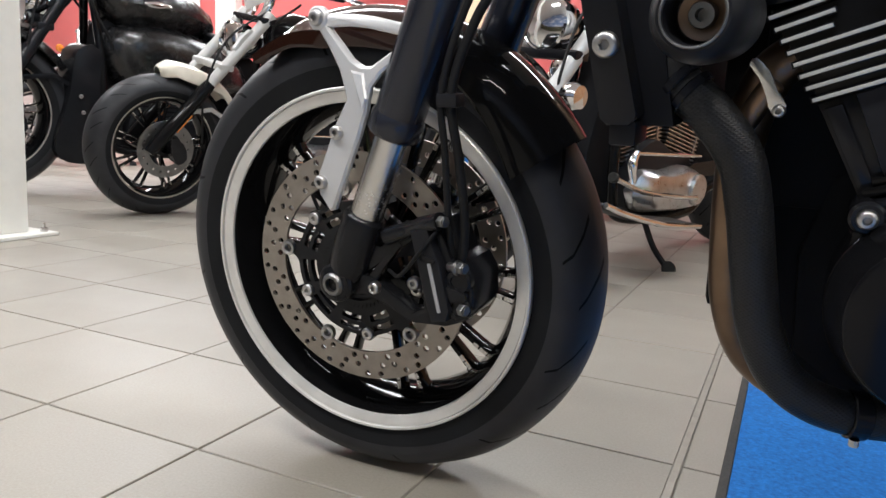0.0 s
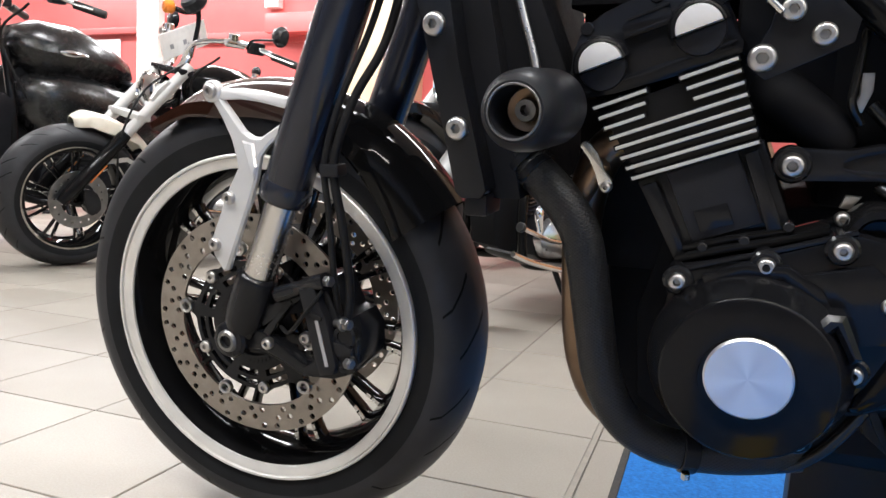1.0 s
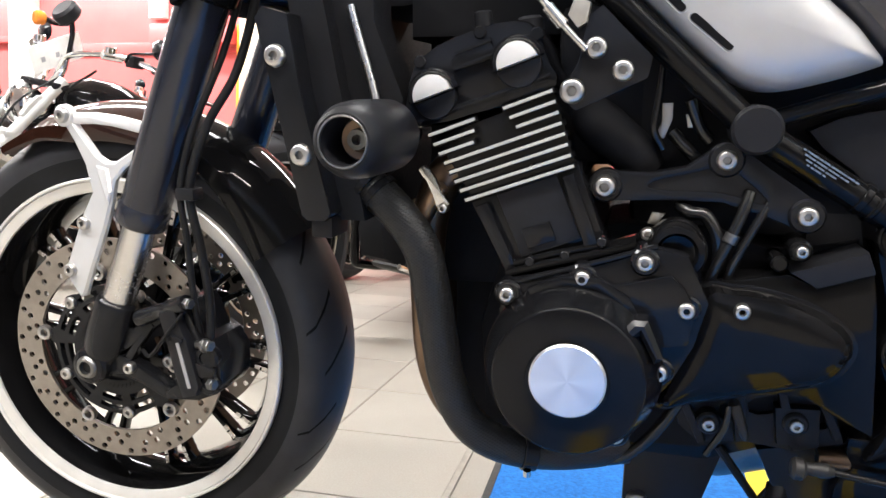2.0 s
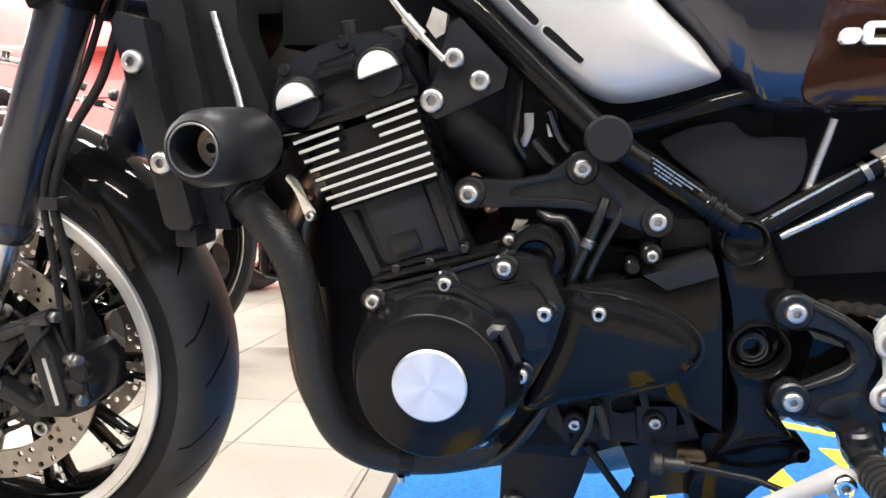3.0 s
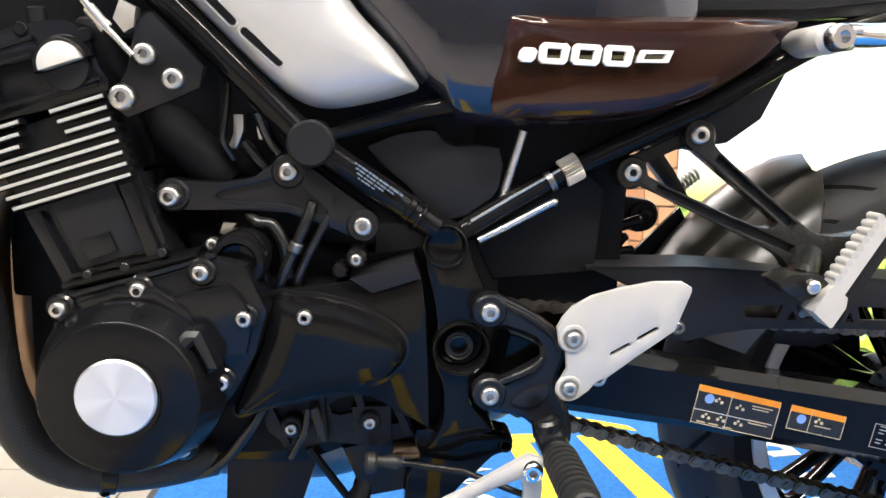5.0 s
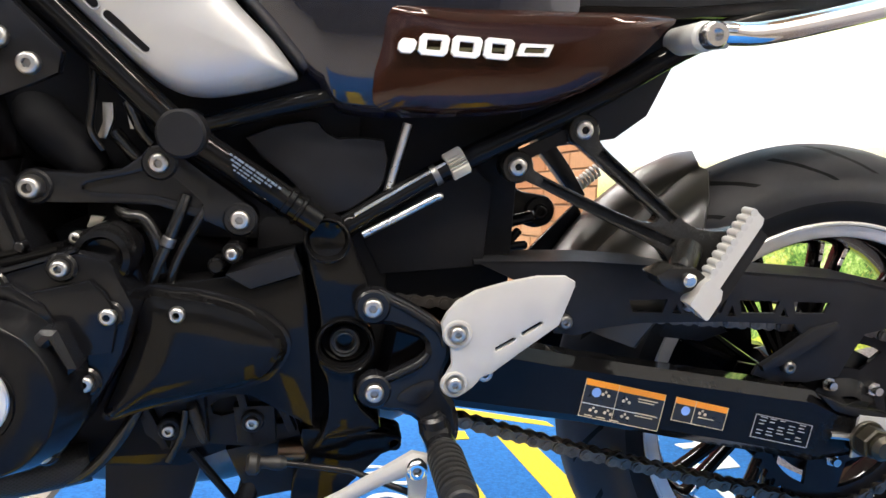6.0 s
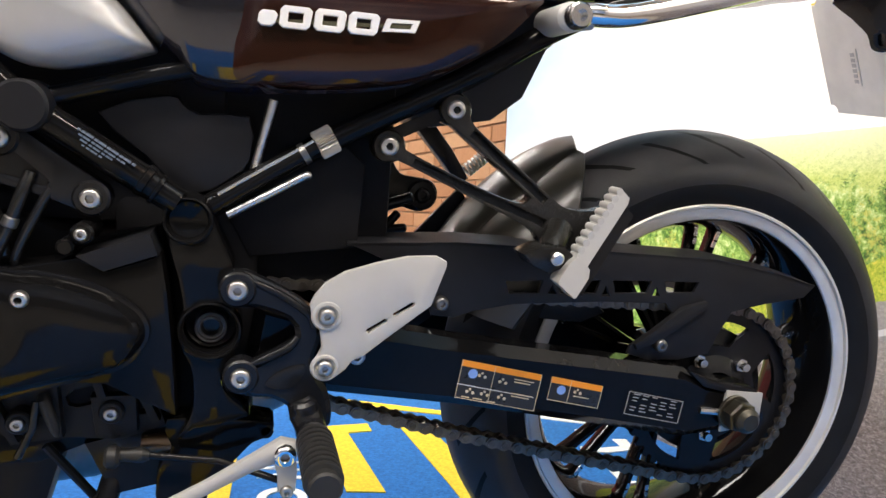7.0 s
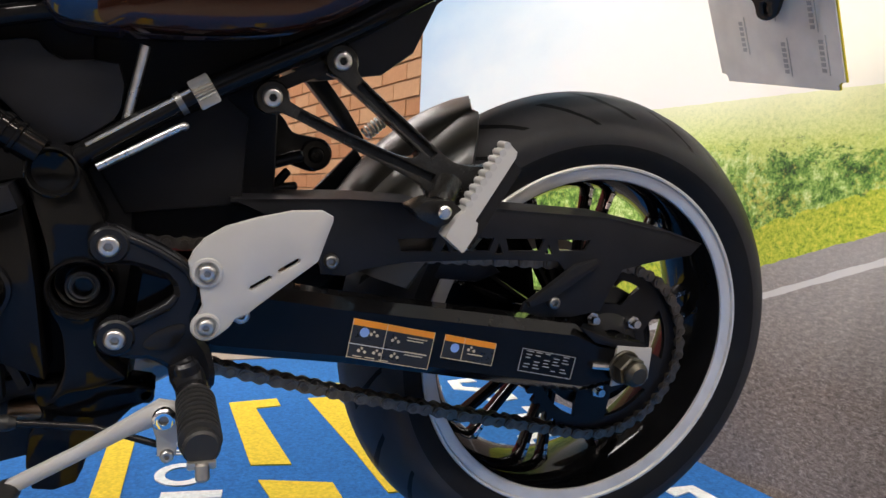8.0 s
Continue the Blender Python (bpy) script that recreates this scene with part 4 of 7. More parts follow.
part("socket_bolt", lathe([(0.0001, -0.272), (0.0042, -0.272), (0.0042, -0.283), (0.0082, -0.283), (0.0088, -0.281), (0.0088, -0.27)], (0.428, 0, 0.598), 24), "dull_steel", bob)
part("washer", lathe([(0.009, -0.2725), (0.0165, -0.274), (0.0165, -0.27)], (0.428, 0, 0.598), 28), "bronze_pipe", bob, "brown rusted washer")

# engine
eng = part("engine", cheek([(0.515, 0.47), (0.54, 0.486), (0.63, 0.512), (0.72, 0.51), (0.78, 0.49), (0.845, 0.505), (0.855, 0.34), (0.80, 0.305), (0.72, 0.285), (0.55, 0.275), (0.5, 0.31), (0.495, 0.40)], -0.112, 0.15, bev=0.006), "matt_black", bike, "black four-cylinder engine")
part("cylinder_block", cheek([(0.497, 0.535), (0.596, 0.573), (0.626, 0.494), (0.535, 0.462)], -0.172, 0.172, bev=0.003), "engine_black", eng)
part("block_panel", cheek([(0.522, 0.543), (0.577, 0.564), (0.601, 0.506), (0.547, 0.485)], -0.1755, -0.171, bev=0.0015), "plastic_black", eng)
part("block_step", cheek([(0.546, 0.512), (0.572, 0.521), (0.579, 0.504), (0.553, 0.494)], -0.1785, -0.175, bev=0.002), "engine_black", eng)
part("block_rib", cheek([(0.582, 0.562), (0.592, 0.566), (0.62, 0.494), (0.608, 0.49)], -0.181, -0.171, bev=0.002), "engine_black", eng)
part("block_rib", cheek([(0.503, 0.532), (0.514, 0.536), (0.547, 0.468), (0.536, 0.465)], -0.18, -0.171, bev=0.002), "engine_black", eng)
part("cylinder_head", cheek([(0.462, 0.594), (0.572, 0.635), (0.592, 0.575), (0.498, 0.539)], -0.17, 0.17), "engine_black", eng)
fin_data = []
for i in range(8):
    a, b = Vector((0.457 + 0.0051 * i, 0.596 - 0.0084 * i)), Vector((0.573 + 0.003 * i, 0.638 - 0.0093 * i))
    if i < 3:
        fin_data += [(a, a.lerp(b, 0.40 - 0.04 * i)), (a.lerp(b, 0.60 + 0.02 * i), b)]
    else:
        fin_data.append((a, b))
for a, b in fin_data:
    part("cooling_fin", cheek(arm([a, b], 0.0026), -0.1815, -0.15, bev=0.0008), "engine_black", eng)
    part("fin_edge", cheek(arm([a + (b - a).normalized() * 0.0015, b - (b - a).normalized() * 0.0015], 0.0014), -0.1832, -0.1812, bev=0.0005), "satin_silver", eng, "polished fin edge")
head = part("head_cover", cheek(smooth_loop([(0.437, 0.601), (0.434, 0.63), (0.441, 0.658), (0.462, 0.677), (0.5, 0.692), (0.536, 0.699), (0.556, 0.69), (0.568, 0.662), (0.575, 0.641), (0.52, 0.621)], 2), -0.176, 0.176, bev=0.007), "engine_black", bike, "black cam cover")
part("cover_cap", merge(rod((0.5, -0.13, 0.685), (0.497, -0.13, 0.711), 0.0085, 16, 0.0015), rod((0.542, -0.12, 0.69), (0.54, -0.12, 0.706), 0.013, 16, 0.003)), "plastic_black", head)
part("cover_panel", cheek([(0.478, 0.664), (0.484, 0.672), (0.514, 0.683), (0.52, 0.672), (0.52, 0.666), (0.481, 0.653)], -0.1795, -0.172, bev=0.003), "engine_black", head)
for z in (0.0, -0.0135):
    part("cover_rib", cheek(arm([(0.483 + z * 0.05, 0.6695 + z), (0.516 + z * 0.05, 0.6815 + z)], 0.0016), -0.1815, -0.176, bev=0.0008), "engine_black", head)
part("cover_rib", cheek(arm([(0.447, 0.61), (0.566, 0.648)], 0.003), -0.179, -0.172, bev=0.001), "engine_black", head)
part("cover_seam", cheek(arm([(0.441, 0.607), (0.5, 0.6265), (0.569, 0.6515)], 0.0012), -0.1805, -0.172, bev=0.0005), "satin_black", head)
for x, z in ((0.449, 0.663), (0.505, 0.688), (0.556, 0.686)):
    part("cover_bolt", rod((x, -0.178, z), (x, -0.165, z), 0.006, 12, 0.001), "satin_black", head)
for px, pz in ((0.464, 0.633), (0.541, 0.661)):
    tilt = 0.35
    half_up = [(px + 0.0185 * math.cos(a + tilt), pz + 0.0185 * math.sin(a + tilt)) for a in np.linspace(0, math.pi, 18)]
    part("cam_plug", cheek(half_up, -0.191, -0.175, bev=0.0015), "machined", head, "half-round bright cam plug")
    half_dn = [(px + 0.0205 * math.cos(a + tilt), pz - 0.0012 + 0.0205 * math.sin(a + tilt)) for a in np.linspace(-math.pi, 0, 18)]
    part("plug_housing", cheek(half_dn, -0.183, -0.172, bev=0.003), "plastic_black", head)
    part("plug_rim", lathe([(0.0192, -0.175), (0.0192, -0.187), (0.0215, -0.189), (0.025, -0.183), (0.025, -0.175)], (px, 0, pz), 24, tilt, tilt + math.pi), "engine_black", head)

alt = part("alternator_cover", lathe([(0.0805, -0.15), (0.0802, -0.203), (0.0798, -0.207), (0.0785, -0.2095), (0.0665, -0.2405), (0.0655, -0.2422), (0.0635, -0.243), (0.0362, -0.2435), (0.0355, -0.2445), (0.0355, -0.247), (0.0001, -0.247)], (0.599, 0, 0.393), 72), "cover_black", bike, "round satin black alternator cover")
cap = part("spun_cap", lathe(disc_profile(0.0328, -0.2512, -0.246, 0.0015), (0.6, 0, 0.397), 64), "spun", alt, "spun bright aluminium cap", at=(0.6, -0.249, 0.397))
arm_cover = part("side_cover", cheek([(0.535, 0.468), (0.6, 0.482), (0.637, 0.495), (0.668, 0.506), (0.694, 0.5), (0.713, 0.46), (0.703, 0.42), (0.686, 0.385), (0.66, 0.35), (0.622, 0.32), (0.56, 0.33), (0.525, 0.4)], -0.202, -0.14, bev=0.005), "engine_black", bike, "black crankcase side cover")
part("cover_step", cheek([(0.614, 0.468), (0.648, 0.477), (0.68, 0.485), (0.692, 0.474), (0.702, 0.455), (0.697, 0.424), (0.673, 0.42), (0.661, 0.446), (0.652, 0.446), (0.636, 0.438)], -0.211, -0.2, bev=0.003), "engine_black", arm_cover)
part("cover_hook", cheek([(0.634, 0.43), (0.651, 0.45), (0.663, 0.45), (0.677, 0.418), (0.67, 0.413), (0.657, 0.437), (0.644, 0.424)], -0.236, -0.205, bev=0.004, flat=True), "satin_black", arm_cover)
part("cover_crest", cheek(arm([(0.56, 0.462), (0.59, 0.474), (0.62, 0.474), (0.643, 0.46), (0.652, 0.447)], [0.004, 0.005, 0.006, 0.006, 0.004]), -0.214, -0.2, bev=0.003), "engine_black", arm_cover)
part("elbow_cover", lathe([(0.026, -0.15), (0.026, -0.182), (0.023, -0.19), (0.018, -0.192), (0.015, -0.186), (0.0001, -0.184)], (0.684, 0, 0.5), 36), "gloss_black", arm_cover)
for bx, bz in ((0.658, 0.494), (0.606, 0.477), (0.694, 0.455), (0.675, 0.397), (0.54, 0.458), (0.641, 0.334)):
    part("bolt_boss", lathe(disc_profile(0.0125, -0.207, -0.15, 0.002), (bx, 0, bz), 20), "engine_black", arm_cover)
    bolt(arm_cover, bx, -0.207, bz, 0.0075, "bolt_steel", 0.007)
part("gasket_line", cheek(arm([(0.531, 0.463), (0.565, 0.4745), (0.6, 0.4845), (0.637, 0.497), (0.668, 0.508)], 0.0016), -0.2035, -0.195, bev=0.0006), "satin_black", arm_cover)
part("case_ridge", cheek(arm([(0.535, 0.472), (0.57, 0.483), (0.61, 0.493), (0.65, 0.506)], 0.003), -0.19, -0.15, bev=0.0015), "gloss_black", arm_cover)
part("case_ridge", cheek(arm([(0.54, 0.48), (0.575, 0.491), (0.62, 0.502)], 0.0025), -0.182, -0.15, bev=0.0012), "gloss_black", arm_cover)
for x, z in ((0.556, 0.484), (0.588, 0.492), (0.62, 0.506)):
    part("stud", rod((x, -0.19, z), (x, -0.176, z), 0.0045, 10, 0.001), "satin_black", arm_cover)
spc = part("sprocket_cover", pillow(smooth_loop([(0.711, 0.465), (0.735, 0.4665), (0.757, 0.4655), (0.785, 0.459), (0.812, 0.4475), (0.832, 0.431), (0.836, 0.411), (0.82, 0.389), (0.79, 0.377), (0.745, 0.366), (0.705, 0.355), (0.682, 0.347), (0.676, 0.356), (0.687, 0.385), (0.7, 0.42)], 3), -0.1625, -0.18, 12, 3.0, -0.12), "gloss_black", bike, "glossy black sprocket cover")
part("cover_edge", cheek(smooth_loop([(0.708, 0.4675), (0.735, 0.469), (0.758, 0.468), (0.787, 0.4615), (0.814, 0.45), (0.8355, 0.432), (0.8395, 0.411), (0.823, 0.3865), (0.791, 0.374), (0.746, 0.363), (0.706, 0.352), (0.681, 0.3435), (0.672, 0.355), (0.684, 0.387), (0.697, 0.421)], 3), -0.163, -0.12, bev=0.002), "engine_black", spc)
bolt(spc, 0.742, -0.1755, 0.449, 0.0075, "bolt_steel", 0.007)
part("gear_case", cheek([(0.711, 0.468), (0.745, 0.473), (0.78, 0.48), (0.805, 0.4695), (0.84, 0.481), (0.8475, 0.487), (0.853, 0.453), (0.857, 0.41), (0.86, 0.37), (0.862, 0.335), (0.834, 0.349), (0.804, 0.366), (0.76, 0.37), (0.72, 0.40)], -0.156, -0.1, bev=0.003), "gloss_black", eng)
part("case_shelf", cheek([(0.7804, 0.483), (0.8393, 0.5043), (0.8465, 0.4857), (0.8025, 0.4702)], -0.164, -0.12, bev=0.0015), "plastic_black", eng)
part("breather", tube([(0.648, -0.155, 0.5), (0.6605, -0.162, 0.511), (0.679, -0.163, 0.509), (0.697, -0.16, 0.4965), (0.702, -0.155, 0.4755), (0.702, -0.15, 0.455)], 0.0062, 14), "gloss_black", eng)
part("breather", tube([(0.652, -0.168, 0.489), (0.6677, -0.172, 0.4948), (0.683, -0.172, 0.49), (0.694, -0.168, 0.4723), (0.697, -0.16, 0.455)], 0.0052, 14), "gloss_black", eng)
bolt(eng, 0.6586, -0.169, 0.5122, 0.0058, "bolt_steel", 0.006)
part("bolt_boss", lathe(disc_profile(0.0095, -0.166, -0.12, 0.002), (0.7864, 0, 0.5026), 20), "gloss_black", eng)
bolt(eng, 0.7864, -0.167, 0.5026, 0.0056, "bolt_steel", 0.005)
part("bolt_boss", lathe(disc_profile(0.0075, -0.16, -0.12, 0.002), (0.7716, 0, 0.4893), 20), "gloss_black", eng)
part("strap", cheek([(0.6619, 0.528), (0.674, 0.5272), (0.6661, 0.516), (0.658, 0.517)], -0.142, -0.138, bev=0.001), "cast_alu", eng, "small bare metal strap")
part("sump", cheek([(0.56, 0.3), (0.60, 0.268), (0.66, 0.262), (0.73, 0.262), (0.8, 0.29), (0.79, 0.32), (0.56, 0.33)], -0.09, 0.1, bev=0.005), "engine_black", eng)
part("stand_switch_cover", cheek([(0.65, 0.275), (0.735, 0.285), (0.748, 0.262), (0.722, 0.175), (0.648, 0.175)], -0.075, -0.03, bev=0.004), "plastic_black", eng)
bolt(eng, 0.664, -0.077, 0.198, 0.0115, "bolt_steel", 0.008)
for bx, bz in ((0.7263, 0.3225), (0.8035, 0.3305), (0.668, 0.288), (0.706, 0.288)):
    bolt(eng, bx, -0.135 if bz > 0.3 else -0.092, bz, 0.0065, "bolt_steel", 0.005)
part("lower_case", cheek([(0.69, 0.345), (0.76, 0.362), (0.83, 0.37), (0.85, 0.31), (0.81, 0.296), (0.76, 0.3), (0.72, 0.294), (0.70, 0.31)], -0.118, -0.08, [circle(0.745, 0.33, 0.009, 12), slot(0.77, 0.338, 0.785, 0.342, 0.008, 4), circle(0.828, 0.33, 0.008, 12)], 0.003), "plastic_black", eng)
for x0, z0, x1, z1, w in ((0.70, 0.345, 0.722, 0.3, 0.004), (0.752, 0.36, 0.757, 0.305, 0.005), (0.79, 0.36, 0.806, 0.303, 0.004), (0.82, 0.366, 0.842, 0.318, 0.004)):
    part("case_rib", cheek(arm([(x0, z0), (x1, z1)], w), -0.13, -0.11, bev=0.002), "plastic_black", eng)
for x, z in ((0.7263, 0.3225), (0.8035, 0.3305)):
    part("bolt_boss", lathe(disc_profile(0.0115, -0.135, -0.1, 0.002), (x, 0, z), 20), "plastic_black", eng)
part("plug_connector", tube([(0.7465, -0.132, 0.349), (0.7478, -0.136, 0.3443), (0.758, -0.14, 0.3182), (0.7595, -0.14, 0.312)], [0.004, 0.0065, 0.0045, 0.002], 14, smooth=False), "rubber", eng, "grey-black rubber connector")
part("sensor_block", cheek([(0.7846, 0.3442), (0.8242, 0.3464), (0.8262, 0.3095), (0.8075, 0.305), (0.7889, 0.3073)], -0.13, -0.115, bev=0.003), "plastic_black", eng)
part("steel_collar", rod((0.828, -0.118, 0.2925), (0.856, -0.118, 0.2935), 0.0098, 20, 0.001), "bronze_pipe", eng, "bare steel collar")
part("drain_hose", tube([(0.575, -0.135, 0.271), (0.6063, -0.135, 0.2695), (0.6418, -0.135, 0.2744), (0.6687, -0.135, 0.2964), (0.6923, -0.135, 0.332), (0.70, -0.13, 0.35)], 0.0062, 12), "gloss_hose", eng)
part("drain_hose", tube([(0.7426, -0.14, 0.3454), (0.7415, -0.142, 0.33), (0.7382, -0.14, 0.3171), (0.7257, -0.135, 0.2907)], 0.0036, 10), "gloss_hose", eng)
for x0, z0, x1, z1 in ((0.74, 0.285, 0.80, 0.2), (0.815, 0.28, 0.77, 0.2)):
    part("cable", tube([(x0, -0.1, z0), (x1, -0.09, z1)], 0.0045, 8), "hose", eng)
part("rod_boot", rod((0.8, -0.146, 0.2932), (0.813, -0.146, 0.2925), 0.0105, 18, 0.003), "rubber", eng)
part("rod_boot", tube([(0.812, -0.142, 0.2925), (0.818, -0.142, 0.2922), (0.826, -0.142, 0.292), (0.832, -0.142, 0.2917), (0.838, -0.142, 0.2914)], [0.0062, 0.0058, 0.0072, 0.0072, 0.0045], 16), "rubber", eng)
part("swing_guard", cheek(smooth_loop([(0.851, 0.321), (0.932, 0.317), (0.951, 0.31), (0.946, 0.299), (0.931, 0.293), (0.915, 0.275), (0.894, 0.253), (0.883, 0.222), (0.846, 0.219), (0.843, 0.269), (0.856, 0.291)], 2), -0.128, -0.09, [circle(0.9435, 0.3045, 0.004, 10)], 0.003), "gloss_black", eng)
part("shift_rod", rod((0.836, -0.142, 0.2915), (0.9, -0.142, 0.283), 0.0034, 10), "satin_black", eng)
part("shift_rod", rod((0.9, -0.142, 0.283), (0.96, -0.17, 0.273), 0.0034, 10), "satin_black", eng)
for y, s in ((-0.132, 0.006), (-0.045, 0.0), (0.045, 0.0), (0.13, 0.0)):
    part("exhaust_header", tube([(0.475 + s * 0.5, y, 0.57), (0.452 + s, y, 0.55), (0.437 + s, y * 0.97, 0.5), (0.435 + s, y * 0.95, 0.43), (0.44 + s, y * 0.9, 0.35), (0.462 + s, y * 0.8, 0.295), (0.51 + s, y * 0.65, 0.262), (0.60, y * 0.5, 0.25)], 0.0185, 16), "bronze_pipe", eng, "heat-tinted bronze exhaust header")
part("hose_stub", rod((0.374, -0.165, 0.562), (0.396, -0.168, 0.544), 0.0225, 20, 0.002), "hose", eng)
hose = part("radiator_hose", tube([(0.372, -0.165, 0.565), (0.395, -0.17, 0.547), (0.423, -0.175, 0.524), (0.447, -0.175, 0.492), (0.457, -0.172, 0.454), (0.466, -0.17, 0.396), (0.475, -0.17, 0.35), (0.496, -0.166, 0.307), (0.533, -0.155, 0.283), (0.588, -0.14, 0.277), (0.65, -0.12, 0.283)], 0.0185, 18), "weave", bike, "black woven radiator hose")
part("clamp", rod((0.548, -0.153, 0.28), (0.562, -0.148, 0.278), 0.0205, 20, 0.001), "satin_black", hose)
part("clamp_screw", rod((0.556, -0.165, 0.258), (0.556, -0.165, 0.264), 0.004, 8), "bright_steel", hose)
for sx in (0.02, 0.03):
    part("wire_clamp", rod((0.372 + sx, -0.17, 0.566 - sx * 0.8), (0.378 + sx, -0.171, 0.561 - sx * 0.8), 0.0215, 20, 0.001), "satin_black", hose)
part("sensor", rod((0.441, -0.16, 0.508), (0.466, -0.168, 0.55), 0.0095, 14, 0.002), "bronze_pipe", eng, "brass temperature sensor")
part("sensor_bracket", cheek(smooth_loop(arm([(0.45, 0.566), (0.459, 0.556), (0.466, 0.541), (0.472, 0.53)], [0.0035, 0.0045, 0.0045, 0.006]), 2), -0.178, -0.172, bev=0.001), "bright_steel", eng)
bolt(eng, 0.472, -0.178, 0.529, 0.005)

# frame
frm = part("frame", tube([(0.36, -0.05, 0.95), (0.5, -0.11, 0.825), (0.60, -0.148, 0.735), (0.66, -0.15, 0.68), (0.735, -0.15, 0.61)], 0.0135, 20), "gloss_black", bike, "gloss black tubular trellis frame")


def frame_tube(pts, r, label=""):
    return part("frame_tube", tube(pts, r, 18, smooth=len(pts) > 2), "gloss_black", frm, label)


frame_tube([(0.755, -0.145, 0.596), (0.86, -0.142, 0.53)], 0.0135)
frame_tube([(0.755, -0.14, 0.612), (0.863, -0.132, 0.644), (0.96, -0.11, 0.66)], 0.0085)
part("brace_rod", tube([(0.939, -0.125, 0.625), (0.923, -0.12, 0.555)], 0.0045, 12), "polished", frm, "polished brace rod")
part("collar", rod((0.83, -0.1435, 0.5495), (0.836, -0.1434, 0.5457), 0.0152, 24, 0.001), "gloss_black", frm)
part("collar", rod((0.841, -0.1432, 0.5425), (0.845, -0.143, 0.54), 0.0156, 24, 0.001), "gloss_black", frm)
frame_tube([(0.875, -0.125, 0.518), (0.989, -0.12, 0.59), (1.111, -0.118, 0.655), (1.26, -0.11, 0.74), (1.45, -0.1, 0.79)], 0.0115)
frame_tube([(0.40, 0.05, 0.92), (0.60, 0.148, 0.735), (0.735, 0.15, 0.61)], 0.0135)
frame_tube([(0.755, 0.145, 0.596), (0.86, 0.142, 0.53), (0.989, 0.12, 0.59), (1.26, 0.11, 0.74)], 0.0125)
for p0, p1 in (((0.742, -0.162, 0.603), (0.742, -0.12, 0.603)),):
    part("frame_plug", lathe([(0.0001, -0.171), (0.0185, -0.171), (0.021, -0.168), (0.021, -0.13)], (0.743, 0, 0.605), 40), "plastic_black", frm, "round black plastic plug")
for k in range(4):
    for q in range(14 - 3 * k):
        t0 = 0.17 + 0.035 * q + 0.03 * k
        p0, p1 = Vector((0.765, 0.597)).lerp(Vector((0.857, 0.538)), t0), Vector((0.765, 0.597)).lerp(Vector((0.857, 0.538)), t0 + 0.02 + 0.006 * ((q * 7 + k) % 3))
        off = Vector((0.54, 0.84)) * (0.003 - 0.0032 * k)
        part("print_mark", cheek(arm([p0 + off, p1 + off], 0.0007), -0.1592 + 0.0006 * abs(k - 1), -0.15), "pale_print", frm, "small pale print mark", False)
kn_axis, kn_side = Vector((0.853, 0.0, 0.522)), Vector((-0.522, 0.0, 0.853))
part("knurled_adjuster", skin([[Vector((0.988, -0.124, 0.5905)) + kn_axis * u + (kn_side * math.cos(q) + Vector((0, math.sin(q), 0))) * (r + (0.0011 if k % 2 else -0.0011)) for k, q in enumerate(np.linspace(0, math.tau, 56, endpoint=False))] for u, r in ((-0.0095, 0.0112), (-0.0085, 0.0128), (0.0085, 0.0128), (0.0095, 0.0112))]), "cast_alu", frm, "knurled grey damper adjuster")
part("damper_pipe", tube([(0.893, -0.129, 0.53), (0.98, -0.1265, 0.586)], 0.0088, 18), "gloss_black", frm)
# bright strip put in for the golden highlight along the damper tube
part("damper_highlight", tube([(0.893, -0.135, 0.5375), (0.976, -0.132, 0.5905)], 0.0018, 8), "polished", frm, "thin bright strip standing for the tube's highlight")
part("damper_ring", tube([(0.966, -0.127, 0.5768), (0.971, -0.127, 0.58)], 0.0104, 20), "dull_steel", frm)
part("cable_guide", tube([(0.902, -0.134, 0.519), (0.93, -0.137, 0.5355), (0.968, -0.135, 0.5575), (0.973, -0.133, 0.5585)], 0.0036, 12), "polished", frm, "bright cable guide")


def bracket(name, bosses, r, y, thick, web, parent, material="satin_black", recess=None, label=""):
    """A cast plate between bolt bosses with a recessed web."""
    bm = cheek(web, y, y + thick, [recess] if recess else (), 0.003 if recess else 0.005, not recess)
    if recess:
        bm = merge(bm, cheek(recess, y + thick * 0.2, y + thick))
    ob = part(name, bm, material, parent, label)
    for x, z in bosses:
        part("boss", lathe(disc_profile(r, y - 0.003, y + thick, 0.002), (x, 0, z), 28), material, ob)
    return ob


tri = bracket("engine_bracket", ((0.619, 0.552), (0.722, 0.578), (0.791, 0.531)), 0.0155, -0.15, 0.02,
              [(0.623, 0.566), (0.66, 0.565), (0.69, 0.571), (0.712, 0.588), (0.735, 0.589), (0.765, 0.567), (0.797, 0.545), (0.785, 0.518), (0.755, 0.53), (0.72, 0.54), (0.675, 0.54), (0.622, 0.538)], bike, "satin_black",
              smooth_loop([(0.662, 0.557), (0.7, 0.567), (0.718, 0.5725), (0.732, 0.566), (0.757, 0.5445), (0.752, 0.54), (0.72, 0.549), (0.664, 0.55)], 3), "black triangular engine bracket")
bolt(tri, 0.619, -0.155, 0.552, 0.0105, "bolt_steel", 0.012)
bolt(tri, 0.722, -0.152, 0.578, 0.009, "bolt_steel", 0.006)
bolt(tri, 0.791, -0.152, 0.531, 0.009, "bolt_steel", 0.006)
upb = part("head_bracket", cheek([(0.577, 0.632), (0.592, 0.66), (0.6, 0.7), (0.612, 0.708), (0.63, 0.69), (0.655, 0.665), (0.652, 0.648), (0.63, 0.637), (0.592, 0.62)], -0.183, -0.172, bev=0.002), "satin_black", bike, "black engine hanger plate")
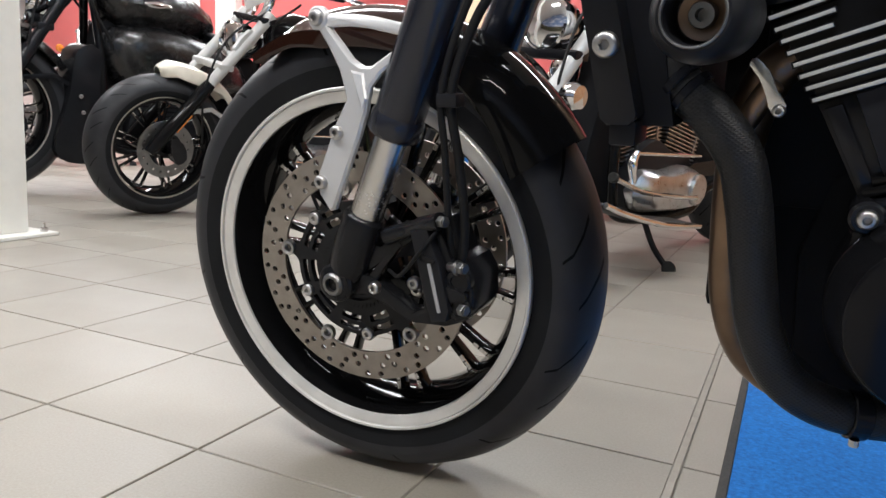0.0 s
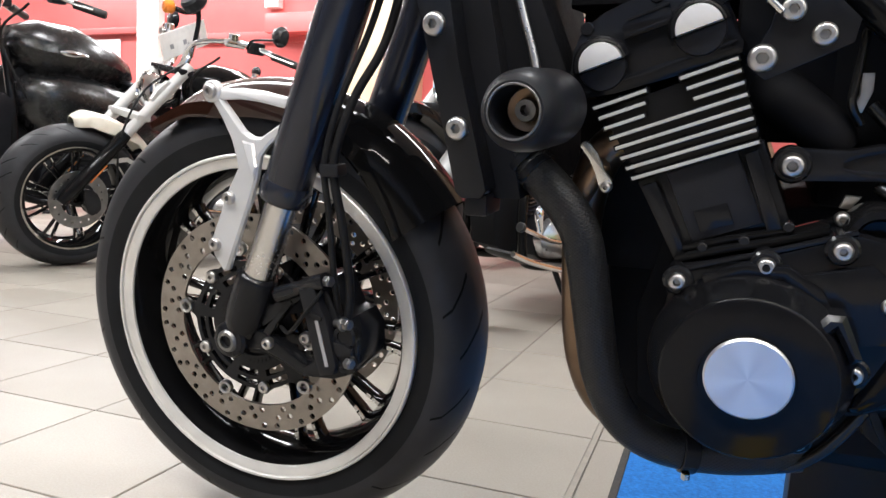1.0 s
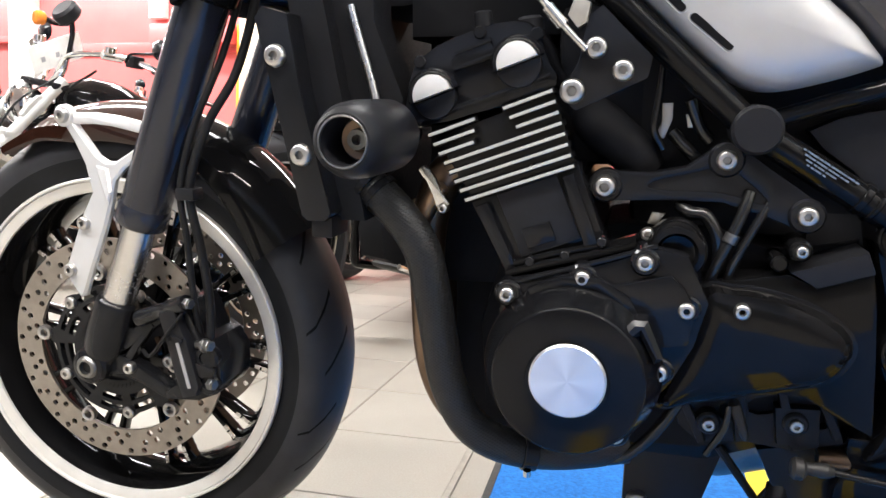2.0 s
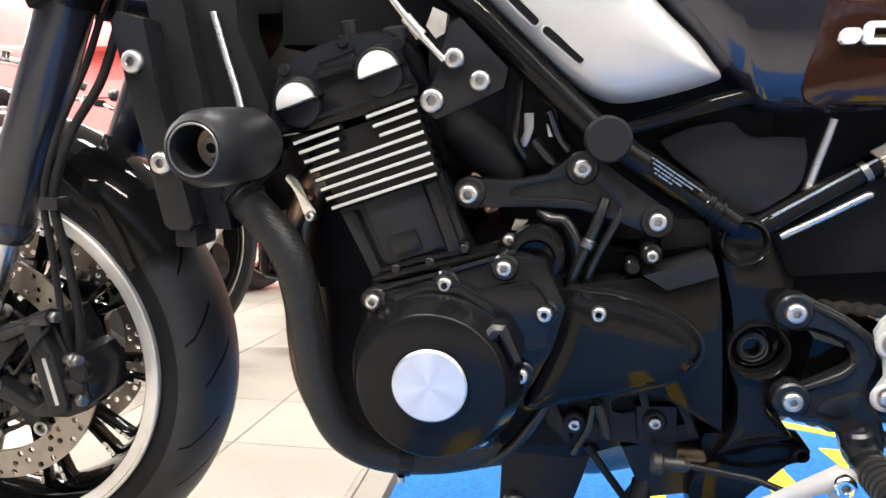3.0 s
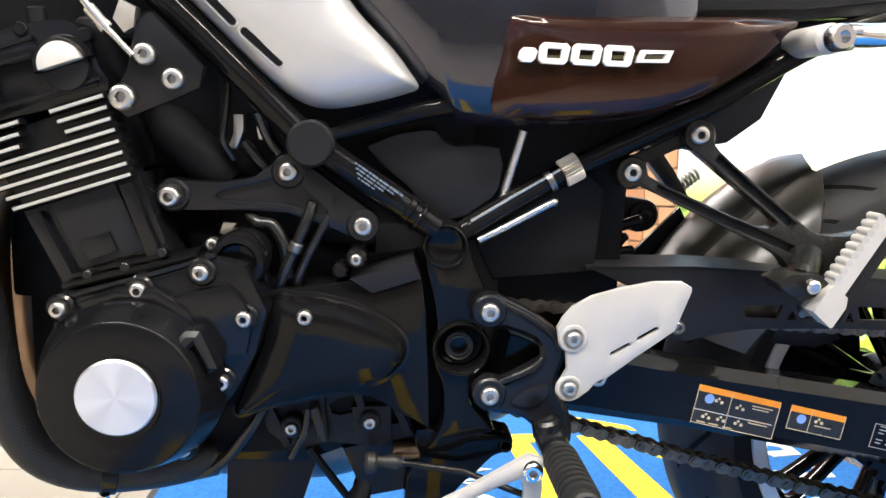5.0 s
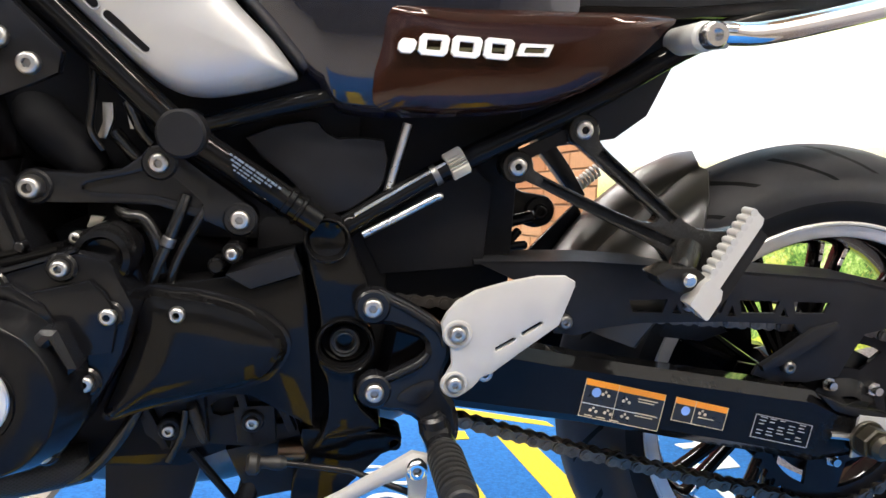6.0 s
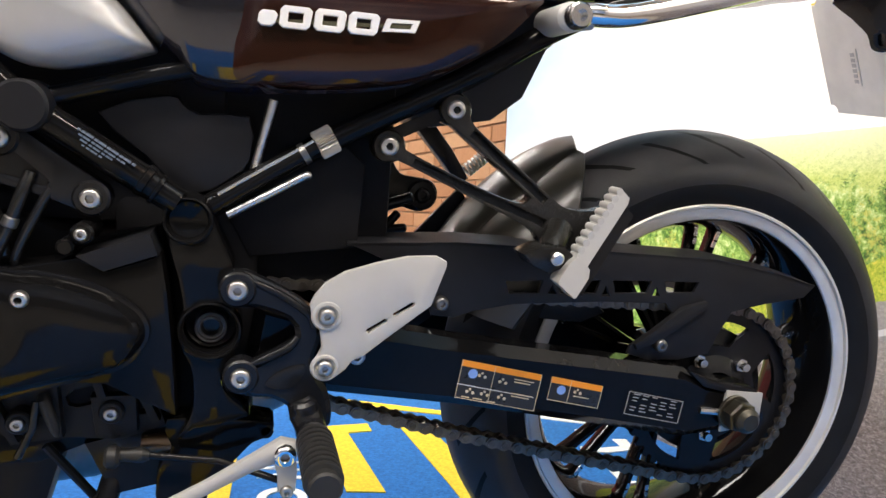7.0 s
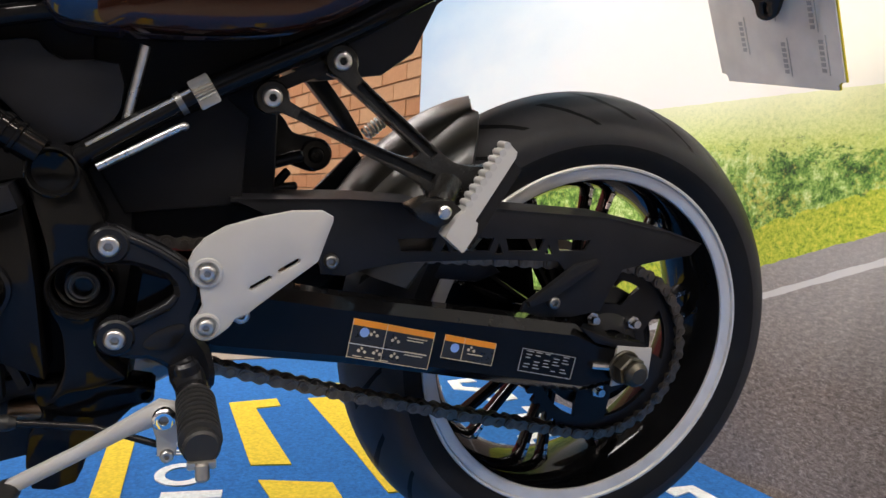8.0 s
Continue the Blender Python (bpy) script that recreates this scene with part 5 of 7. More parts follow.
bolt(upb, 0.589, -0.184, 0.637, 0.011, "bolt_steel", 0.007)
bolt(upb, 0.608, -0.185, 0.673, 0.0092, "bolt_steel", 0.006)
bolt(upb, 0.631, -0.185, 0.654, 0.0092, "bolt_steel", 0.006)

cast = part("pivot_plate", cheek(smooth_loop([(0.8465, 0.5177), (0.8478, 0.5283), (0.8574, 0.5347), (0.8716, 0.5367), (0.8834, 0.5327), (0.891, 0.5165), (0.8976, 0.4987), (0.909, 0.4733), (0.9036, 0.4622), (0.8995, 0.449), (0.907, 0.4343), (0.9155, 0.4238), (0.918, 0.4053), (0.9124, 0.3927), (0.9045, 0.3816), (0.9005, 0.3651), (0.907, 0.3508), (0.92, 0.3385), (0.9273, 0.3298), (0.9181, 0.3258), (0.8975, 0.3202), (0.8765, 0.3169), (0.8622, 0.3053), (0.8726, 0.3283), (0.8759, 0.3452), (0.8737, 0.3747), (0.8659, 0.3921), (0.8607, 0.4094), (0.8615, 0.4207), (0.8656, 0.4305), (0.8617, 0.4569), (0.8536, 0.4875)], 3), -0.146, -0.07, [circle(0.869, 0.5145, 0.0165, 28), circle(0.8893, 0.4135, 0.0232, 36)], 0.004), "gloss_black", bike, "gloss black cast pivot plate")
part("pivot_boss", lathe([(0.0289, -0.13), (0.0287, -0.1468), (0.0276, -0.1505), (0.0258, -0.1515), (0.0242, -0.1497), (0.0232, -0.146), (0.0225, -0.124), (0.0152, -0.119)], (0.8893, 0, 0.4135), 48), "gloss_black", cast)
part("pivot_sleeve", lathe([(0.0152, -0.118), (0.015, -0.1245), (0.0142, -0.1255), (0.0128, -0.1245), (0.0122, -0.121), (0.0104, -0.1205), (0.01, -0.125), (0.009, -0.1255), (0.008, -0.1245), (0.0076, -0.115)], (0.8893, 0, 0.41), 36), "dull_steel", cast, "dull steel pivot sleeve")
part("pivot_core", lathe([(0.0001, -0.1135), (0.0225, -0.1145), (0.0225, -0.11)], (0.8893, 0, 0.4125), 24), "engine_black", cast)
part("upper_boss", lathe([(0.0222, -0.13), (0.022, -0.147), (0.0212, -0.1508), (0.0196, -0.1518), (0.018, -0.1502), (0.0168, -0.1465), (0.0162, -0.1425), (0.012, -0.1405), (0.0001, -0.14)], (0.869, 0, 0.5145), 40), "gloss_black", cast)

# footrest bracket, heel guard, gear lever
fb = bracket("footrest_bracket", ((0.913, 0.456), (0.918, 0.3735)), 0.0165, -0.16, 0.018,
             smooth_loop([(0.913, 0.4715), (0.93, 0.467), (0.955, 0.455), (0.98, 0.438), (0.989, 0.422), (0.989, 0.408), (0.984, 0.392), (0.986, 0.376), (0.997, 0.36), (1.003, 0.335), (0.998, 0.318), (0.972, 0.317), (0.964, 0.34), (0.944, 0.352), (0.922, 0.354), (0.915, 0.383), (0.93, 0.386), (0.957, 0.402), (0.966, 0.413), (0.958, 0.428), (0.93, 0.438), (0.91, 0.441)], 2), bike, "satin_black", None, "black cast footrest bracket")
part("rib", tube([(0.927, -0.158, 0.3845), (0.943, -0.16, 0.3925), (0.96, -0.16, 0.402), (0.968, -0.159, 0.411)], [0.003, 0.0045, 0.0045, 0.003], 12), "satin_black", fb)
part("rib", tube([(0.928, -0.158, 0.462), (0.952, -0.1595, 0.451), (0.976, -0.1595, 0.434), (0.983, -0.159, 0.42)], 0.0035, 12), "satin_black", fb)
part("panel_ridge", cheek(smooth_loop([(0.94, 0.365), (0.962, 0.362), (0.976, 0.378), (0.972, 0.386), (0.95, 0.378)], 4), -0.1625, -0.158, bev=0.002), "satin_black", fb)
part("neck", tube([(0.972, -0.158, 0.35), (0.978, -0.162, 0.338), (0.982, -0.17, 0.328)], [0.012, 0.016, 0.014], 18), "satin_black", fb)
bolt(fb, 0.913, -0.163, 0.456, 0.0094, "bolt_steel", 0.006)
bolt(fb, 0.918, -0.163, 0.3735, 0.0094, "bolt_steel", 0.006)
guard = part("heel_guard", cheek([(0.9766, 0.4447), (0.981, 0.4545), (0.9896, 0.4655), (1.007, 0.4765), (1.035, 0.4855), (1.065, 0.4925), (1.0921, 0.4936), (1.1022, 0.4885), (1.1025, 0.484), (1.0903, 0.4455), (1.0546, 0.4175), (1.0289, 0.3965), (1.0187, 0.3923), (1.0125, 0.3835), (1.0025, 0.3752), (0.994, 0.3725), (0.9855, 0.3765), (0.9806, 0.387), (0.9892, 0.4045), (0.9863, 0.4236), (0.979, 0.434)], -0.171, -0.1655,
                                   [slot(1.031, 0.4208, 1.047, 0.4308, 0.0016, 3), slot(1.0555, 0.4365, 1.072, 0.447, 0.0016, 3)], 0.0028), "satin_silver", bike, "satin silver aluminium heel guard")
part("bolt_seat", lathe([(0.0145, -0.1695), (0.013, -0.1725), (0.0105, -0.1728), (0.0092, -0.171), (0.0001, -0.171)], (0.9925, 0, 0.435), 28), "satin_silver", guard)
part("bolt_seat", lathe([(0.0135, -0.1695), (0.012, -0.1725), (0.0102, -0.1728), (0.009, -0.171), (0.0001, -0.171)], (0.9928, 0, 0.3855), 28), "satin_silver", guard)
bolt(guard, 0.9925, -0.1715, 0.435, 0.0076, "bolt_steel", 0.005)
bolt(guard, 0.9928, -0.1715, 0.3855, 0.0076, "bolt_steel", 0.005)
bolt(guard, 1.024, -0.158, 0.392, 0.008, "bolt_steel", 0.004)
peg = part("footpeg", tube([(0.984, -0.185, 0.323), (0.984, -0.19, 0.323), (0.987, -0.262, 0.322), (0.987, -0.277, 0.322)], [0.0125, 0.0125, 0.013, 0.013], 24, smooth=False), "rubber", bike, "ribbed black rubber footpeg")
for k in range(9):
    y = -0.194 - 0.0088 * k
    part("rib", lathe([(0.012, y + 0.0032), (0.0168, y + 0.0024), (0.0172, y), (0.0168, y - 0.0024), (0.012, y - 0.0032)], (0.985 + 0.0002 * k, 0, 0.323 - 0.0001 * k), 28), "rubber", peg)
part("peg_end", rod((0.987, -0.275, 0.322), (0.987, -0.28, 0.322), 0.0145, 24, 0.002), "rubber", peg)
part("peg_tip", block(0.976, 0.998, -0.283, -0.276, 0.306, 0.3125, 0.002), "cast_alu", peg)
part("feeler", rod((0.987, -0.282, 0.312), (0.988, -0.286, 0.298), 0.0055, 12, 0.002), "cast_alu", peg)
part("peg_mount", merge(rod((0.982, -0.15, 0.327), (0.984, -0.188, 0.324), 0.015, 20, 0.003), rod((0.975, -0.165, 0.352), (0.985, -0.165, 0.315), 0.013, 16, 0.003)), "satin_black", peg)
lever = part("gear_lever", skin([[(x, y + dy * w, z + dz * h) for dy, dz in ((-1, -0.5), (-0.6, -1), (0.6, -1), (1, -0.5), (1, 0.5), (0.6, 1), (-0.6, 1), (-1, 0.5))] for x, y, z, w, h in ((0.97, -0.183, 0.312, 0.006, 0.008), (0.955, -0.184, 0.313, 0.006, 0.011), (0.93, -0.187, 0.302, 0.0055, 0.008), (0.89, -0.194, 0.283, 0.005, 0.0065), (0.84, -0.204, 0.262, 0.005, 0.0065))]), "satin_silver", bike, "satin silver aluminium gear lever")
part("lever_arm", cheek(arm([(0.958, 0.31), (0.962, 0.29), (0.962, 0.272)], [0.011, 0.009, 0.008]), -0.188, -0.18, bev=0.002), "satin_silver", lever)
bolt(lever, 0.959, -0.191, 0.31, 0.0105, "chrome", 0.007)
bolt(lever, 0.962, -0.189, 0.273, 0.006, "bolt_steel", 0.004)
part("toe_rubber", rod((0.842, -0.196, 0.26), (0.836, -0.238, 0.256), 0.0095, 16, 0.003), "rubber", lever)
part("toe_cap", rod((0.836, -0.2375, 0.256), (0.8355, -0.2405, 0.2558), 0.0085, 16), "bright_steel", lever)

# body panels
shroud = smooth_loop([(0.60, 0.778), (0.598, 0.757), (0.625, 0.731), (0.659, 0.7), (0.69, 0.671), (0.72, 0.647), (0.744, 0.637), (0.766, 0.6375), (0.80, 0.6455), (0.828, 0.6545), (0.837, 0.6605), (0.826, 0.676), (0.812, 0.6925), (0.78, 0.7225), (0.75, 0.76), (0.68, 0.82)], 4)
sh = part("side_cowl", pillow(shroud, -0.145, -0.172, 9, 2.6, -0.1), "silver_paint", bike, "satin silver side cowl with long slots")
# raised black plates stand for the shade inside the cowl's slots
for (x0, z0), (x1, z1) in (((0.625, 0.753), (0.6755, 0.7055)), ((0.686, 0.6975), (0.7155, 0.6735))):
    part("slot", cheek(slot(x0, z0, x1, z1, 0.0033, 7), -0.1692, -0.15), "engine_black", sh, "black plate standing for a shaded cooling slot")
    part("slot_lip", cheek(slot(x0, z0, x1, z1, 0.0054, 7), -0.1686, -0.15, [slot(x0, z0, x1, z1, 0.0036, 7)], 0.0008), "silver_paint", sh)
tank = part("fuel_tank", pillow(smooth_loop([(0.56, 0.81), (0.70, 0.79), (0.77, 0.735), (0.812, 0.694), (0.838, 0.6655), (0.8603, 0.647), (0.872, 0.6325), (0.891, 0.629), (0.926, 0.6295), (0.97, 0.633), (1.03, 0.64), (1.075, 0.656), (1.09, 0.70), (1.08, 0.80), (0.95, 0.93), (0.7, 0.98), (0.53, 0.95), (0.48, 0.86)], 4), -0.128, -0.156, 9, 2.6, 0.1), "dark_paint", bike, "glossy dark metallic fuel tank")
panel = part("side_panel", pillow(smooth_loop([(0.9065, 0.69), (0.9095, 0.721), (0.924, 0.7285), (0.99, 0.7295), (1.06, 0.7335), (1.172, 0.738), (1.169, 0.723), (1.145, 0.6975), (1.116, 0.676), (1.0796, 0.656), (1.035, 0.644), (0.972, 0.6365), (0.925, 0.6355), (0.906, 0.641), (0.904, 0.66)], 4), -0.152, -0.166, 8, 2.8, -0.08), "brown_paint", bike, "glossy candy brown side panel")
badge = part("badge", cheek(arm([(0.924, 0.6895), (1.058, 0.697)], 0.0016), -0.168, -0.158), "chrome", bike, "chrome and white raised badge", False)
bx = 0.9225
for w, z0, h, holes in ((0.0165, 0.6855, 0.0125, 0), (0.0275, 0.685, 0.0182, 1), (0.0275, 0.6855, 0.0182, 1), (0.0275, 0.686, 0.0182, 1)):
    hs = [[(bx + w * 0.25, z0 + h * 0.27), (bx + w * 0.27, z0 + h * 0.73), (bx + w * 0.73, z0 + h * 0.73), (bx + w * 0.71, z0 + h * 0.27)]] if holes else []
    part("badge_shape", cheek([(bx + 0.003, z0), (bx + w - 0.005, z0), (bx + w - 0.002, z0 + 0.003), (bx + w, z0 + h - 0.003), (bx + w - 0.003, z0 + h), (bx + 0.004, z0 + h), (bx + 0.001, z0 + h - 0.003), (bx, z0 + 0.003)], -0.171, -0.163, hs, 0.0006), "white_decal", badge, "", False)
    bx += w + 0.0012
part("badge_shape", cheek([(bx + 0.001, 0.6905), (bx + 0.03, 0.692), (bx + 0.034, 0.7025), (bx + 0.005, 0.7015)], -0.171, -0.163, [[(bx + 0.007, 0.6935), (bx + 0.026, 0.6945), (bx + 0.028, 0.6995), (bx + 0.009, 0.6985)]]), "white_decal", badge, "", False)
seat = part("seat", skin([[(x, -w, z), (x, -w * 1.02, z + 0.03), (x, -w * 0.8, z + h), (x, 0, z + h + 0.01), (x, w * 0.8, z + h), (x, w * 1.02, z + 0.03), (x, w, z)] for x, w, z, h in ((0.95, 0.08, 0.755, 0.06), (1.05, 0.12, 0.742, 0.08), (1.2, 0.125, 0.752, 0.08), (1.35, 0.12, 0.775, 0.09), (1.55, 0.1, 0.81, 0.09), (1.66, 0.07, 0.83, 0.08))]), "plastic_black", bike, "black vinyl dual seat")
part("seat_base", cheek([(0.97, 0.75), (1.04, 0.738), (1.2, 0.742), (1.35, 0.762), (1.6, 0.808), (1.6, 0.822), (1.34, 0.785), (1.2, 0.765), (1.0, 0.765)], -0.118, 0.118, bev=0.003), "satin_black", seat)
rail = part("grab_rail", tube([(1.195, -0.15, 0.72), (1.215, -0.17, 0.7245), (1.26, -0.172, 0.729), (1.35, -0.17, 0.754), (1.45, -0.165, 0.785), (1.6, -0.14, 0.83), (1.68, -0.06, 0.85), (1.69, 0.0, 0.852)], 0.0112, 18), "chrome", bike, "chromed tubular grab rail")
part("rail_mount", merge(rod((1.2, -0.11, 0.7205), (1.2, -0.176, 0.7205), 0.0138, 24, 0.003), rod((1.194, -0.165, 0.719), (1.224, -0.168, 0.7245), 0.0125, 20, 0.003)), "satin_silver", rail)
part("rail_nut", lathe([(0.0122, -0.165), (0.0122, -0.187), (0.01, -0.19), (0.0055, -0.19), (0.0055, -0.183), (0.0001, -0.183)], (1.203, 0, 0.721), 20), "bright_steel", rail)
part("inner_fender", cheek([(1.0, 0.64), (1.1, 0.61), (1.165, 0.622), (1.198, 0.648), (1.22, 0.70), (1.26, 0.735), (1.36, 0.76), (1.2, 0.76), (1.0, 0.73)], -0.07, 0.07, bev=0.004), "plastic_black", bike, "black inner rear fender")
part("tail_unit", cheek([(1.36, 0.765), (1.5, 0.79), (1.64, 0.815), (1.7, 0.83), (1.7, 0.87), (1.5, 0.85), (1.36, 0.81)], -0.08, 0.08, bev=0.006), "satin_black", bike, "black tail unit under the seat")
part("triangle_panel", cheek(smooth_loop([(0.791, 0.603), (0.848, 0.622), (0.86, 0.616), (0.875, 0.607), (0.918, 0.608), (0.92, 0.57), (0.905, 0.552), (0.868, 0.534), (0.83, 0.568)], 2), -0.122, -0.1, bev=0.003), "plastic_black", bike, "matt black frame infill panel")
part("electrics_box", cheek([(0.9, 0.515), (0.93, 0.54), (1.006, 0.59), (1.03, 0.57), (1.026, 0.486), (0.922, 0.474)], -0.102, 0.08, bev=0.004), "matt_black", bike, "black electrics cover")
# plain dark block added to stop the view through the frame
part("filler_airbox", block(0.64, 0.9, -0.098, 0.098, 0.5, 0.8, 0.02), "matt_black", bike, "black filler block inside the upper frame")
part("intake", tube([(0.585, -0.06, 0.625), (0.615, -0.1, 0.6), (0.643, -0.112, 0.578), (0.655, -0.11, 0.562)], [0.024, 0.024, 0.022, 0.018], 20), "matt_black", bike, "black rubber intake stub")
for pts, r in (([(0.664, -0.13, 0.66), (0.6628, -0.13, 0.6434), (0.6605, -0.13, 0.62), (0.6594, -0.13, 0.6016), (0.668, -0.125, 0.585)], 0.0038),
               ([(0.685, -0.14, 0.536), (0.6951, -0.148, 0.5296), (0.7083, -0.15, 0.5275), (0.7194, -0.15, 0.508), (0.722, -0.145, 0.48)], 0.0062),
               ([(0.744, -0.148, 0.55), (0.7398, -0.153, 0.536), (0.7302, -0.155, 0.5093), (0.7179, -0.155, 0.479), (0.714, -0.15, 0.462)], 0.0052),
               ([(0.763, -0.143, 0.546), (0.7543, -0.148, 0.528), (0.7408, -0.15, 0.5007), (0.7322, -0.15, 0.4787), (0.73, -0.145, 0.462)], 0.0043),
               ([(0.69, -0.125, 0.63), (0.7, -0.12, 0.605), (0.71, -0.12, 0.592)], 0.006), ([(0.676, -0.115, 0.6), (0.69, -0.12, 0.585), (0.7, -0.12, 0.575)], 0.0065)):
    part("wiring_hose", tube(pts, r, 12), "gloss_hose", bike, "glossy black hose")
part("hose_band", rod((0.7318, -0.1555, 0.5135), (0.7286, -0.1555, 0.505), 0.0064, 14, 0.001), "dull_steel", bike)
part("fitting", cheek([(0.6656, 0.6263), (0.6751, 0.6267), (0.6754, 0.6119), (0.6688, 0.5941), (0.6606, 0.5952), (0.6658, 0.6089)], -0.118, -0.112, bev=0.0015), "cast_alu", bike, "small cast metal bracket")
part("fitting", cheek([(0.6868, 0.6163), (0.6958, 0.6153), (0.6947, 0.6045), (0.6892, 0.6043)], -0.118, -0.112, bev=0.0015), "cast_alu", bike, "small cast metal bracket")
for (x0, z0), (x1, z1), r in (((0.538, 0.742), (0.571, 0.701), 0.0036), ((0.566, 0.707), (0.58, 0.691), 0.0058), ((0.58, 0.691), (0.6, 0.671), 0.003)):
    part("clutch_cable", rod((x0, -0.19, z0), (x1, -0.19, z1), r, 10), "bright_steel", bike)
part("cable_holder", cheek([(0.583, 0.7), (0.589, 0.716), (0.602, 0.71), (0.6, 0.694), (0.592, 0.689)], -0.187, -0.175, bev=0.0015), "cast_alu", bike, "small cast cable holder")

# swingarm and chain
sw_out = [(0.93, 0.44), (1.0, 0.42), (1.127, 0.400), (1.398, 0.366), (1.43, 0.352), (1.49, 0.343), (1.51, 0.32), (1.49, 0.295), (1.41, 0.283), (1.132, 0.329), (1.0, 0.345), (0.92, 0.375)]


def swing_side(s):
    return cheek([(x, z) for x, z in sw_out], s * 0.136, s * 0.1, bev=0.011, flat=True)


sw = part("swingarm", merge(swing_side(-1), swing_side(1), block(0.93, 1.08, -0.12, 0.12, 0.37, 0.42, 0.01)), "gloss_black", bike, "gloss black box-section swingarm")


def decal(name, outline, material, y=-0.1372, label="", holes=()):
    return part(name, cheek(outline, y, y + 0.0007, holes), material, sw, label, False)


def quad(x0, z0, w, h, lean=-0.2, slant=-0.14):
    """A small parallelogram following the swingarm's slope."""
    return [(x0, z0), (x0 + w, z0 + w * lean), (x0 + w + h * slant, z0 + w * lean - h), (x0 + h * slant, z0 - h)]


def sticker(x, z, w, h, split):
    decal("sticker", quad(x, z, w, h), "decal_dark", -0.1368, "dark warning sticker with orange header")
    decal("sticker_header", quad(x, z, w, 0.0065), "orange_decal", -0.1372)
    for o in (quad(x, z - 0.001, 0.0005, h), quad(x + w, z - w * 0.2, 0.0005, h), quad(x - h * 0.14, z - h, w, 0.0005), quad(x + split, z - split * 0.2, 0.0005, h)):
        decal("sticker_rule", o, "gold_print", -0.1374)
    decal("sticker_sign", circle(x + 0.012, z - 0.0155, 0.005, 16), "blue_decal", -0.1374)


sticker(1.136, 0.381, 0.088, 0.04, 0.036)
sticker(1.236, 0.3615, 0.06, 0.025, 0.023)
decal("sticker_rule", quad(1.132, 0.3555, 0.085, 0.0006), "white_decal", -0.1374)
for x, z in ((1.158, 0.368), (1.146, 0.351), (1.162, 0.348), (1.181, 0.361), (1.181, 0.344), (1.267, 0.348)):
    for q in range(3):
        decal("sticker_print", circle(x - 0.003 + 0.0032 * q, z - 0.0025 - (0.002 if q != 1 else -0.0012) - 0.0009 * q, 0.0017 - 0.0004 * (q == 1), 9), "gold_print", -0.1375)
for x, z, w in ((1.194, 0.3595, 0.022), (1.194, 0.3565, 0.018), (1.192, 0.344, 0.024), (1.192, 0.341, 0.02), (1.137, 0.342, 0.009), (1.15, 0.3395, 0.01), (1.165, 0.336, 0.01), (1.263, 0.3395, 0.018)):
    decal("sticker_print", quad(x, z, w, 0.0009), "gold_print", -0.1375)
for k in range(6):
    for q in range(5):
        if (k + q) % 4 < 3:
            decal("plate_print", quad(1.335 - 0.0007 * k + 0.0118 * q, 0.3405 - 0.0036 * k - 0.0024 * q, 0.0085 - 0.0012 * ((k + q) % 3), 0.0009), "grey_print", -0.1374)
for o in (quad(1.329, 0.3435, 0.068, 0.0006), quad(1.325, 0.318, 0.068, 0.0006), quad(1.329, 0.3435, 0.0006, 0.0255), quad(1.397, 0.3299, 0.0006, 0.0255)):
    decal("plate_rule", o, "grey_print", -0.1374)
part("end_casting", cheek([(1.398, 0.366), (1.432, 0.3535), (1.488, 0.3435), (1.498, 0.332), (1.46, 0.337), (1.42, 0.347)], -0.1385, -0.13, bev=0.002), "satin_black", sw)
part("end_slot", cheek(slot(1.462, 0.313, 1.494, 0.308, 0.011), -0.1376, -0.13), "engine_black", sw)
part("adjuster_plate", cheek([(1.45, 0.343), (1.4985, 0.3385), (1.4985, 0.3), (1.449, 0.293)], -0.1395, -0.136, bev=0.001), "satin_silver", sw, "grey axle adjuster plate")
part("axle_nut", merge(rod((1.462, -0.139, 0.317), (1.462, -0.144, 0.317), 0.0205, 28, 0.001), rod((1.462, -0.143, 0.317), (1.462, -0.16, 0.317), 0.0185, 6, 0.002), rod((1.462, -0.158, 0.317), (1.462, -0.172, 0.317), 0.0145, 24, 0.005)), "axle_steel", sw, "dark steel axle nut")
part("adjuster_bolt", rod((1.418, -0.139, 0.32), (1.446, -0.139, 0.317), 0.0042, 8), "bright_steel", sw)
cg = part("chain_guard", cheek([(1.015, 0.493), (1.128, 0.4975), (1.29, 0.4935), (1.432, 0.488), (1.52, 0.473), (1.57, 0.4605), (1.556, 0.4455), (1.5, 0.436), (1.462, 0.427), (1.449, 0.402), (1.438, 0.377), (1.4, 0.37), (1.36, 0.37), (1.334, 0.378), (1.338, 0.388), (1.365, 0.403), (1.39, 0.42), (1.375, 0.436), (1.295, 0.437), (1.195, 0.433), (1.15, 0.425), (1.13, 0.418), (1.105, 0.42), (1.1, 0.44), (1.07, 0.47)], -0.112, -0.108,
                                [[(1.183, 0.4578), (1.2254, 0.4597), (1.2209, 0.4455), (1.1884, 0.4452)], [(1.2399, 0.4602), (1.292, 0.4608), (1.2874, 0.4466), (1.2465, 0.446)], [(1.3071, 0.461), (1.3541, 0.4612), (1.3495, 0.448), (1.3117, 0.447)], [(1.3705, 0.4612), (1.4132, 0.4612), (1.4083, 0.4493), (1.3746, 0.4482)], [(1.2325, 0.4454), (1.2365, 0.4545), (1.2425, 0.445)], [(1.2955, 0.4434), (1.2993, 0.4546), (1.305, 0.4436)], [(1.357, 0.4445), (1.3605, 0.4545), (1.366, 0.4442)]], 0.0012), "plastic_black", bike, "matt black chain guard with cut-outs")
